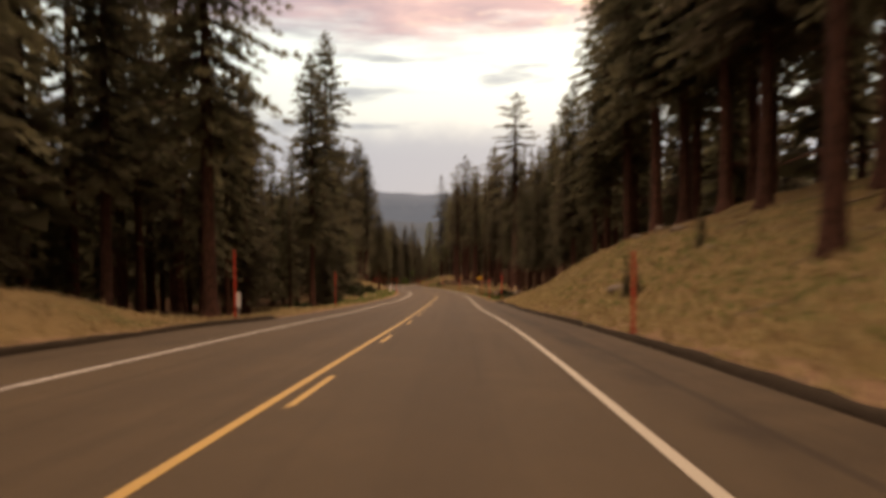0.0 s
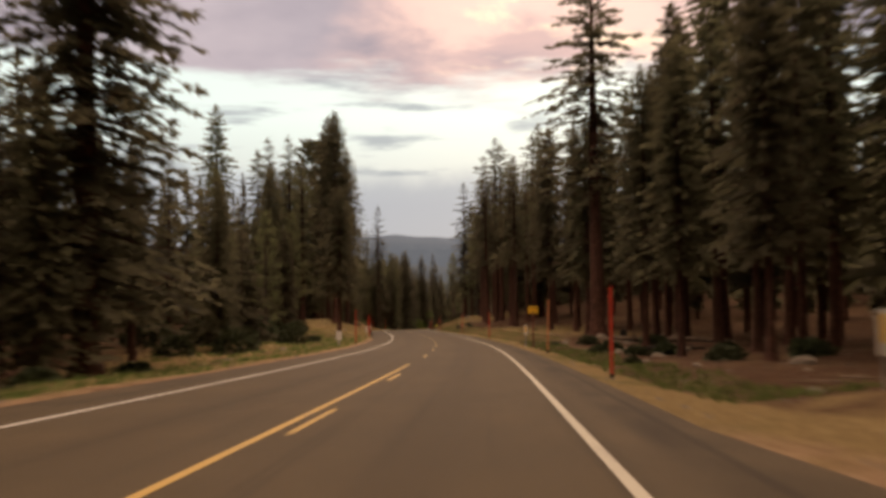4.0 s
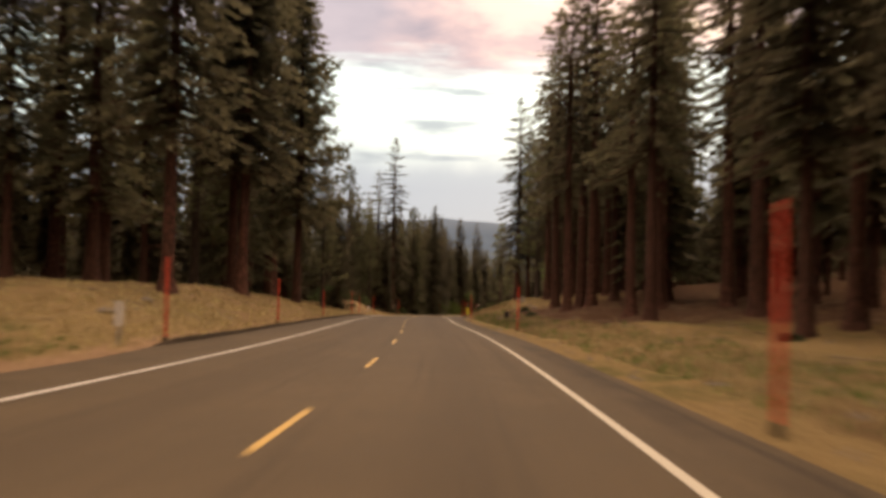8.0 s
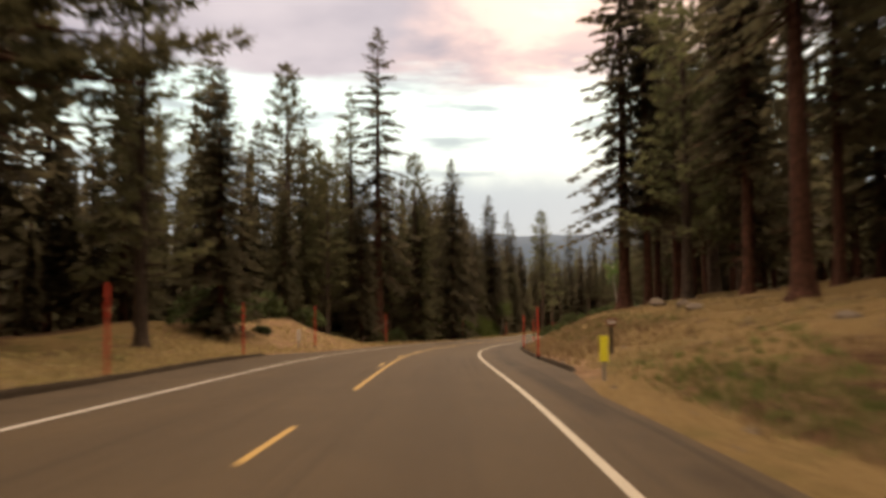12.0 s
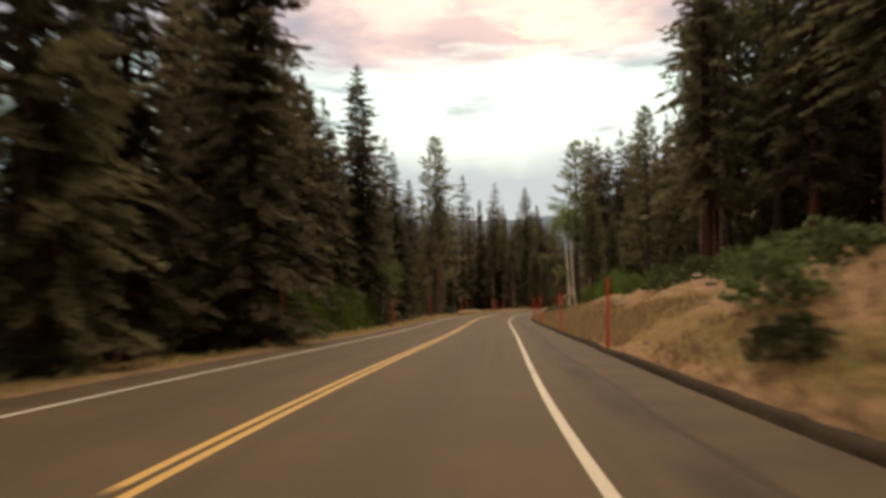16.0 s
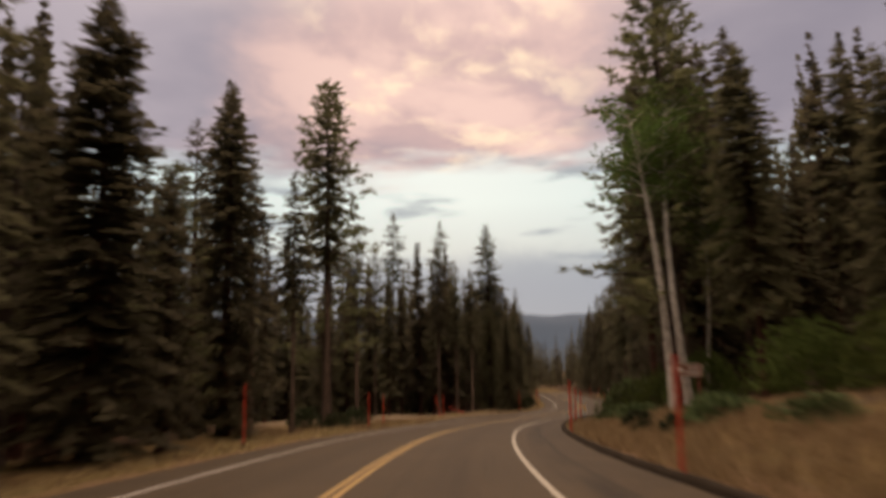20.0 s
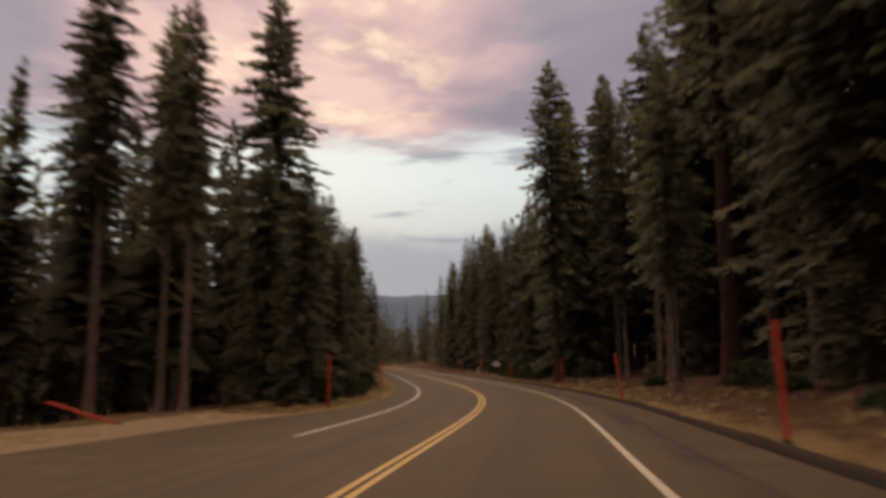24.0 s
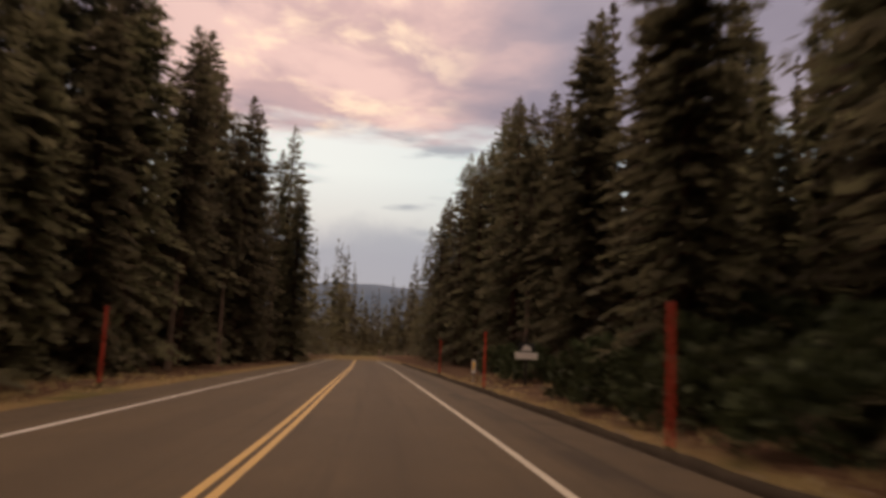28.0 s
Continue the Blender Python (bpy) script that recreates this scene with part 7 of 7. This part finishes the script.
shrubs(0, 222.0, 9.4, 0.7, 228.0, 8.6, 0.75, 231.0, 10.0, 0.6, 238.0, 8.6, 0.95, 246.0, 13.5, 1.0, 252.0, 14.5, 1.1, 259.0, 15.0, 1.2, 266.0, 15.0, 1.3, 272.0, 14.0, 1.2)
shrubs(5, 279.0, 13.4, 0.8, 284.0, 12.8, 0.95, 288.0, 13.8, 1.1, 292.0, 12.4, 0.9, 296.0, 14.0, 1.15, 300.0, 13.0, 1.0, 304.0, 14.5, 1.2, 309.0, 12.0, 1.0, 313.0, 10.5, 0.9)
shrub_at(2, 233.3, 7.0, 0.62)
shrubs(1, 218.0, 8.0, 0.8, 234.0, 12.0, 1.0, 241.0, 12.0, 1.1, 249.0, 12.0, 1.0, 256.0, 12.5, 1.0, 263.0, 12.0, 0.9, 292.0, 9.0, 0.6, 296.0, 8.4, 0.7, 310.0, 9.0, 0.9, 315.0, 8.5, 0.8)
shrubs(4, 253.0, -9.8, 0.85, 257.0, -10.6, 1.0, 261.5, -10.0, 1.05, 265.0, -9.4, 0.9, 268.5, -10.2, 1.1, 272.0, -9.6, 1.0, 276.0, -10.0, 1.1, 280.5, -9.8, 0.95)
shrubs(4, 285.0, -9.6, 0.9, 290.0, -10.0, 0.8)
shrubs(0, 205.0, -12.5, 1.6, 209.0, -14.0, 1.8, 216.0, -13.0, 1.5, 219.0, -11.0, 1.2, 232.0, -9.5, 1.0, 236.0, -8.8, 1.0)
shrubs(0, 330.0, 9.8, 1.6, 334.0, 9.6, 1.7, 338.0, 10.5, 1.6, 320.0, 9.6, 1.5, 325.0, 9.8, 1.6)
shrubs(2, 393.0, 9.4, 1.6, 396.0, 9.0, 1.5, 399.0, 8.8, 1.4, 402.0, 9.2, 1.7, 405.0, 8.8, 1.5, 394.0, 11.5, 2.0, 398.0, 11.5, 2.1, 402.5, 11.8, 2.2, 407.0, 10.8, 1.9, 411.0, 10.0, 1.6)
shrubs(2, 392.0, 7.8, 1.1, 395.5, 7.6, 1.2, 399.5, 7.4, 1.1, 403.5, 7.7, 1.2, 407.0, 8.0, 1.2, 397.0, 13.5, 2.2, 401.0, 14.0, 2.3, 405.0, 13.0, 2.2)
shrubs(2, 383.0, 9.5, 1.2, 388.0, 10.0, 1.5, 418.0, 9.0, 1.4, 424.0, 9.0, 1.4, 90.5, -13.0, 1.0, 95.0, -11.5, 1.3, 104.0, -10.0, 1.0, 355.0, 9.5, 0.8)
shrubs(2, 240.0, -7.6, 0.7, 340.0, -13.0, 1.2, 336.0, -15.0, 1.3, 326.0, -9.0, 0.9, 372.0, -8.4, 1.0, 378.0, -8.0, 1.1, 385.0, -8.2, 1.0, 392.0, -8.0, 1.1, 400.0, -8.2, 1.1)
shrubs(3, 100.5, 9.8, 1.1, 96.0, 12.5, 1.3, 90.0, 11.5, 1.1, 85.0, 12.5, 1.0, 78.0, 10.0, 1.0, 80.0, 13.5, 1.2, 165.0, 9.6, 0.7, 176.0, 9.0, 0.8, 179.0, 11.0, 0.8, 133.0, 12.0, 0.7)
shrubs(3, 206.5, -9.6, 1.0, 222.0, -9.6, 0.8, 345.0, 8.4, 0.8, 350.0, 8.8, 0.9, 365.0, 8.6, 0.9, 297.0, 7.6, 0.8)
shrubs(2, 104.0, -13.5, 1.2, 108.5, -11.5, 0.9, 112.0, -14.0, 1.4, 115.5, -12.0, 1.0, 119.0, -15.0, 1.5, 123.0, -13.0, 1.1, 100.0, -15.5, 1.3, 96.0, -17.0, 1.5, 111.0, -18.0, 1.6, 117.0, -19.0, 1.7)
shrubs(3, 60.0, -11.0, 1.0, 66.0, -13.5, 1.3, 76.0, -11.0, 1.1, 84.0, -12.0, 1.2, 110.0, -9.5, 1.0, 300.0, 7.4, 0.7, 303.0, 7.8, 0.9, 160.0, -12.0, 1.0)


# ---------------------------------------------------------------- stones, logs, litter
def stone(seed, label):
    rng = np.random.default_rng(seed)
    bm = bmesh.new()
    bmesh.ops.create_icosphere(bm, subdivisions=2, radius=0.5)
    off = rng.uniform(0, 50, 3)
    for v in bm.verts:
        n = noise.noise(Vector(v.co) * 1.7 + Vector(off)) * 0.28 + noise.noise(Vector(v.co) * 4.5 + Vector(off)) * 0.10
        v.co *= 1 + n
        v.co.z *= 0.62
    me = bpy.data.meshes.new("rock")
    bm.to_mesh(me)
    bm.free()
    me.materials.append(ROCK)
    return tagged(new("rock", me), label, "rock", "rocks beside the road")


STONES = [stone(k, "pale rounded granite rock half sunk in the ground") for k in (21, 22, 23)]
STONES_USED = [False] * 3
rng = random.Random(31)


def rock_at(y, d, s):
    k = rng.randrange(3)
    ob = copy_thing(STONES[k], Matrix.Identity(4)) if STONES_USED[k] else STONES[k]
    STONES_USED[k] = True
    p = spot(y, d)
    ob.matrix_world = Matrix.Translation((p.x, p.y, p.z + 0.06 * s)) @ Euler((0, 0, rng.uniform(0, 6.28))).to_matrix().to_4x4() @ Matrix.Diagonal((s, s * rng.uniform(0.7, 1.2), s * rng.uniform(0.7, 1.0), 1))


def rocks(*yds):
    for i in range(0, len(yds), 3):
        rock_at(*yds[i:i + 3])


rocks(27.3, 8.3, 1.0, 24.5, 10.8, 0.5, 33.0, 12.5, 0.8, 36.0, 13.5, 0.6, 38.5, 12.0, 0.7, 40.0, 13.8, 0.9, 12.0, 10.0, 0.5, 110.5, 13.0, 1.0, 108.0, 11.0, 0.6, 113.0, 15.0, 0.8)
rocks(64.0, 9.5, 0.7, 67.0, 10.5, 0.9, 70.0, 9.0, 0.5, 75.0, 11.0, 0.6, 80.0, 9.5, 0.5, 86.0, 10.0, 0.6, 91.0, 9.4, 0.5, 95.0, 10.6, 0.5, 104.0, 9.0, 0.4, 118.0, 10.5, 0.5)
rocks(176.0, 10.5, 0.5, 180.0, 12.0, 0.6, 186.0, 12.5, 0.7, 168.0, 8.2, 0.3, 171.0, 7.6, 0.3, 163.0, 9.8, 0.4, 200.0, 13.5, 0.9, 204.0, 14.2, 1.1, 208.0, 13.8, 0.9, 212.0, 14.5, 1.2)
rocks(216.0, 14.0, 1.0, 222.0, 13.5, 1.1, 226.0, 14.0, 1.0, 244.0, 9.0, 0.4, 250.0, 9.6, 0.5, 254.0, 8.6, 0.4, 259.0, 9.4, 0.5, 262.0, 8.4, 0.35, 268.0, 9.0, 0.45, 274.0, 8.6, 0.4)
rocks(95.0, -8.6, 0.5, 88.0, -9.4, 0.7, 121.0, -9.0, 0.5, 131.0, -8.8, 0.6, 137.0, -10.0, 0.5, 205.0, -11.0, 0.6, 18.0, -10.5, 0.7, 16.0, -11.5, 0.5, 286.0, 8.6, 0.4, 294.0, 9.2, 0.45)



def log(name, y, d, length, r, turn, tip, mat, label):
    rngl = np.random.default_rng(int(y * 10))
    zz = np.linspace(0, length, 7)
    path = np.stack([zz, 0.04 * length * np.sin(zz / length * 3), 0.02 * length * np.sin(zz / length * 5)], 1)
    v, f = tube(path, r * (1 - 0.45 * zz / length), 8, 0.12, rngl)
    f = f + [tuple(range(7, -1, -1)), tuple(range(len(v) - 8, len(v)))]
    for j in range(5):
        u = rngl.uniform(0.15, 0.9)
        c = path[0] + (path[-1] - path[0]) * u
        e = c + rngl.normal(0, 1, 3) * 0.18 * length * 0.5 + np.array([0, 0, 0.1 * length])
        a, b = tube([c, e], [r * 0.28, r * 0.08], 4)
        f = f + [tuple(i + len(v) for i in q) for q in b]
        v = v + a
    ob = mesh_ob(name, v, f, mat)
    p = spot(y, d)
    ob.matrix_world = Matrix.Translation((p.x, p.y, p.z + r * 0.7)) @ Euler((0, radians(-tip), radians(turn))).to_matrix().to_4x4()
    return tagged(ob, label, "log")


log("fallen_log", 169.4, 7.4, 2.0, 0.14, 8, 4, WOOD_GREY, "weathered fallen log lying on the forest floor")
log("fallen_log", 166.4, 8.4, 1.9, 0.06, -8, 3, WOOD_GREY, "short weathered log beside a charred stump")
log("fallen_log", 163.7, 7.6, 2.0, 0.11, 3, 1, WOOD_CHAR, "thin grey log on needle litter")
log("fallen_log", 166.5, 9.0, 1.6, 0.07, -8, 1, WOOD_GREY, "thin grey log on needle litter")
log("fallen_log", 226.5, -9.0, 4.2, 0.10, 62, 24, WOOD_GREY, "leaning dead trunk propped against the trees")
log("fallen_log", 104.0, 12.0, 3.5, 0.16, 12, 1, WOOD_GREY, "weathered fallen log under the firs")
log("fallen_log", 108.5, 16.0, 4.0, 0.14, -18, 1, WOOD_GREY, "weathered fallen log under the firs")
log("fallen_log", 74.0, 13.0, 3.0, 0.14, 20, 1, WOOD_GREY, "weathered fallen log under the firs")
log("fallen_log", 68.0, -12.0, 2.4, 0.09, 15, 1, WOOD_GREY, "grey branch lying in dry grass")
log("dead_branch", 400.9, 10.2, 1.5, 0.045, 70, 78, BARK_WHITE, "bleached dead branch standing in the bushes")
log("dead_branch", 403.0, 11.5, 1.4, 0.035, 200, 30, BARK_WHITE, "bleached dead branch in the bushes")


def stump(y, d, r, h, mat, label):
    rngl = np.random.default_rng(int(y))
    v, f = tube([(0, 0, -0.2), (0, 0, 0.0), (0.02, 0, h * 0.4), (0.0, 0.03, h * 0.8), (0.02, 0, h)], [r * 1.5, r * 1.35, r, r * 0.9, r * 0.75], 10, 0.2, rngl)
    f = f + [tuple(range(len(v) - 10, len(v)))]
    ob = mesh_ob("tree_stump", v, f, mat)
    stand(ob, y, d, 0, 8)
    return tagged(ob, label, "stump")


stump(170.0, 8.3, 0.2, 0.5, WOOD_GREY, "broken weathered tree stump on the bank")
stump(168.2, 8.0, 0.14, 0.62, WOOD_CHAR, "charred black tree stump")
stump(118.5, 17.0, 0.3, 0.5, WOOD_CHAR, "charred black tree stump")

# twigs and bark scattered over the forest floor
rngn = np.random.default_rng(91)
tn = 2200
ty = rngn.uniform(-20, 430, tn)
tsd = np.where(rngn.random(tn) < 0.65, 1.0, -1.0)
te = np.where(tsd > 0, edge_of(1, ty), edge_of(-1, ty))
tp = spots(ty, tsd * (te + rngn.uniform(2.5, 22, tn)))
tg, tl = rngn.uniform(0, 6.283, tn), rngn.uniform(0.3, 1.5, tn)
tq = tp + np.stack([np.cos(tg) * tl, np.sin(tg) * tl, 0 * tl], 1)
tq[:, 2] = land(tq[:, 0], tq[:, 1])
tv, tf = [], []
for p, q in zip(tp, tq):
    up_ = np.array([0, 0, 0.03])
    a, b = tube([p + up_, q + up_], [rngn.uniform(0.015, 0.05), 0.01], 3)
    tf += [tuple(i + len(tv) for i in f_) for f_ in b]
    tv += a
tagged(mesh_ob("twigs", tv, tf, WOOD_GREY), "scattered dead twigs on the forest floor", "litter", kind="stuff")

# loose stones on the verges
octa = np.array([(1, 0, 0), (0, 1, 0), (-1, 0, 0), (0, -1, 0), (0, 0, 0.7), (0, 0, -0.5)], float)
octf = np.array([(0, 1, 4), (1, 2, 4), (2, 3, 4), (3, 0, 4), (1, 0, 5), (2, 1, 5), (3, 2, 5), (0, 3, 5)])
gn = 4200
gy = rngn.uniform(-15, 430, gn)
gs = np.where(rngn.random(gn) < 0.6, 1.0, -1.0)
ge = rngn.uniform(0.05, 1.0, gn) ** 2 * 12
ge = np.where((gy > 225) & (gy < 290) & (gs > 0), rngn.uniform(0.3, 9, gn), ge)
scree = (gy > 14) & (gy < 58) & (gs > 0)
ge = np.where(scree, rngn.uniform(4.0, 11, gn), ge)
gp = spots(gy, gs * (np.where(gs > 0, edge_of(1, gy), edge_of(-1, gy)) + 0.25 + ge))
size = rngn.uniform(0.02, 0.07, gn) * np.where(rngn.random(gn) < 0.06, 2.2, 1.0)
V = gp[:, None, :] + octa[None] * size[:, None, None] * rngn.uniform(0.6, 1.3, (gn, 6, 3))
F = octf[None] + 6 * np.arange(gn)[:, None, None]
tagged(mesh_ob("gravel", V.reshape(-1, 3), F.reshape(-1, 3), ROCK, smooth_faces=False), "loose gravel and stones on the verges", "gravel", kind="stuff")


# ---------------------------------------------------------------- grass
def grass(name, label, mat, seed, count, where, height):
    rngg = np.random.default_rng(seed)
    side, y0, y1, e0, e1 = where
    y = rngg.uniform(y0, y1, count)
    p = spots(y, side * (edge_of(side, y) + rngg.uniform(e0, e1, count)))
    n = 7
    B = np.repeat(p, n, 0) + np.concatenate([rngg.normal(0, 0.10, (count * n, 2)), np.full((count * n, 1), -0.02)], 1)
    A = unit(np.concatenate([rngg.normal(0, 0.38, (count * n, 2)), np.ones((count * n, 1))], 1))
    S = unit(np.concatenate([rngg.normal(0, 1, (count * n, 2)), np.zeros((count * n, 1))], 1))
    L = height * np.repeat(rngg.uniform(0.5, 1.3, count), n) * rngg.uniform(0.6, 1.2, count * n)
    w = rngg.uniform(0.012, 0.034, (count * n, 1))
    v = np.stack([B - S * w, B + A * L[:, None], B + S * w], 1).reshape(-1, 3)
    return tagged(mesh_ob(name, v, np.arange(len(v)).reshape(-1, 3), mat, smooth_faces=False), label, "grass", kind="stuff")


def belt(side, y0, y1, e0, e1):
    return side, y0, y1, e0, e1


DRY = make_leaf("dry_grass_blades", (0.2208, 0.1623, 0.0760), (0.3392, 0.2611, 0.1293), (0.4709, 0.3806, 0.1989), 0.4)
GREEN = make_leaf("green_grass_blades", (0.0586, 0.0845, 0.0234), (0.1105, 0.1501, 0.0416), (0.1696, 0.2074, 0.0650), 0.3)
grass("dry_grass", "tufts of dry straw-coloured grass on the bank", DRY, 1, 2600, belt(1, -10, 60, 0.4, 9), 0.20)
grass("dry_grass", "tufts of dry straw-coloured grass on the mound", DRY, 2, 900, belt(-1, -5, 30, 0.4, 8), 0.22)
grass("dry_grass", "thin dry grass under the trees", DRY, 3, 1500, belt(-1, 28, 125, 0.5, 12), 0.18)
grass("dry_grass", "thin dry grass beside the gravel shoulder", DRY, 4, 1300, belt(1, 108, 150, 1.2, 5), 0.15)
grass("dry_grass", "dry grass on the long mound", DRY, 5, 1500, belt(-1, 125, 215, 0.4, 8), 0.18)
grass("dry_grass", "dry grass on the cut bank", DRY, 6, 2600, belt(1, 186, 240, 0.4, 10), 0.20)
grass("dry_grass", "dry grass on the cut bank", DRY, 7, 1600, belt(1, 280, 325, 0.4, 9), 0.24)
grass("dry_grass", "dry grass at the foot of the trees", DRY, 8, 1500, belt(-1, 215, 420, 0.3, 3.5), 0.22)
grass("dry_grass", "dry grass at the foot of the trees", DRY, 9, 420, belt(1, 325, 425, 0.4, 4), 0.20)
grass("green_grass", "green grass along the road edge", GREEN, 10, 900, belt(1, 66, 108, 1.2, 3.5), 0.17)
grass("green_grass", "green grass along the road edge", GREEN, 11, 700, belt(1, 152, 182, 1.2, 3.2), 0.20)
grass("green_grass", "green grass in the dry verge", GREEN, 12, 900, belt(-1, 60, 120, 0.6, 5), 0.17)
grass("green_grass", "green grass under the trees", GREEN, 23, 1600, belt(-1, 60, 126, 0.8, 9), 0.22)
grass("green_grass", "green patches on the cut bank", GREEN, 13, 500, belt(1, 195, 215, 2, 6), 0.18)
grass("dry_grass", "sparse dry grass on the bare bank", DRY, 14, 900, belt(1, 238, 284, 0.4, 9), 0.17)
grass("dry_grass", "thick dry grass at the foot of the bank", DRY, 15, 3600, belt(1, 244, 312, 0.3, 3.6), 0.34)
grass("dry_grass", "dry grass on the near bank", DRY, 16, 2600, belt(1, 2, 58, 0.3, 6), 0.26)
grass("dry_grass", "dry grass along the kerb", DRY, 17, 1800, belt(1, 190, 240, 0.3, 5), 0.26)
grass("dry_grass", "dry grass beside the shoulder", DRY, 18, 1800, belt(1, 108, 186, 1.0, 5), 0.22)
grass("dry_grass", "dry grass along the mound", DRY, 19, 1800, belt(-1, 126, 214, 0.3, 5), 0.24)
grass("green_grass", "green grass beside the shoulder", GREEN, 20, 900, belt(1, 108, 186, 1.0, 5), 0.20)
grass("green_grass", "green grass on the near bank", GREEN, 21, 700, belt(1, 4, 40, 1.5, 6), 0.20)
grass("dry_grass", "dry grass beside the side road", DRY, 22, 700, belt(-1, 322, 346, 0.3, 8), 0.28)
# broken rock on the upper bank
rocks(262.0, 9.2, 0.5, 263.0, 9.8, 0.45, 264.0, 9.0, 0.5, 265.0, 10.0, 0.6, 266.0, 9.4, 0.5, 267.0, 10.2, 0.5, 268.5, 9.6, 0.55, 270.0, 10.4, 0.5, 271.0, 9.2, 0.4, 272.5, 10.0, 0.5)
rocks(240.0, 11.5, 0.5, 242.0, 12.4, 0.6, 245.0, 11.0, 0.4, 248.0, 12.0, 0.5, 251.0, 11.2, 0.5, 255.0, 11.8, 0.55, 257.0, 10.6, 0.4, 260.0, 11.4, 0.5, 276.0, 9.8, 0.4, 279.0, 10.4, 0.5)
rocks(236.0, 10.4, 0.35, 247.0, 9.9, 0.3, 253.0, 10.2, 0.3, 258.0, 8.4, 0.25, 261.5, 8.0, 0.25, 269.0, 8.2, 0.3, 273.0, 8.8, 0.3, 281.0, 8.9, 0.3, 284.5, 9.6, 0.35, 289.0, 9.0, 0.3)
log("fallen_log", 92.0, 11.0, 3.2, 0.15, 8, 1, WOOD_CHAR, "dark rotting log on the forest floor")
log("fallen_log", 98.0, 13.5, 4.0, 0.17, -6, 1, WOOD_GREY, "weathered fallen log under the firs")
log("fallen_log", 101.5, 10.8, 2.6, 0.12, 20, 1, WOOD_GREY, "weathered fallen log under the firs")
log("fallen_log", 106.0, 13.0, 3.6, 0.14, -14, 1, WOOD_CHAR, "dark rotting log on the forest floor")
log("fallen_log", 87.0, 12.6, 2.4, 0.10, 30, 1, WOOD_GREY, "grey broken branch on needle litter")
rocks(94.0, 8.4, 0.4, 97.0, 8.9, 0.35, 99.0, 11.8, 0.5, 103.0, 12.2, 0.6, 105.5, 9.2, 0.35, 89.0, 8.6, 0.3, 91.5, 13.0, 0.5, 84.0, 9.0, 0.35, 81.0, 11.4, 0.5, 77.0, 8.8, 0.3)
shrubs(3, 92.5, 8.8, 0.9, 94.5, 9.8, 1.2, 87.5, 9.4, 0.9, 90.0, 8.0, 0.6, 83.0, 8.2, 0.6, 102.5, 8.0, 0.6)
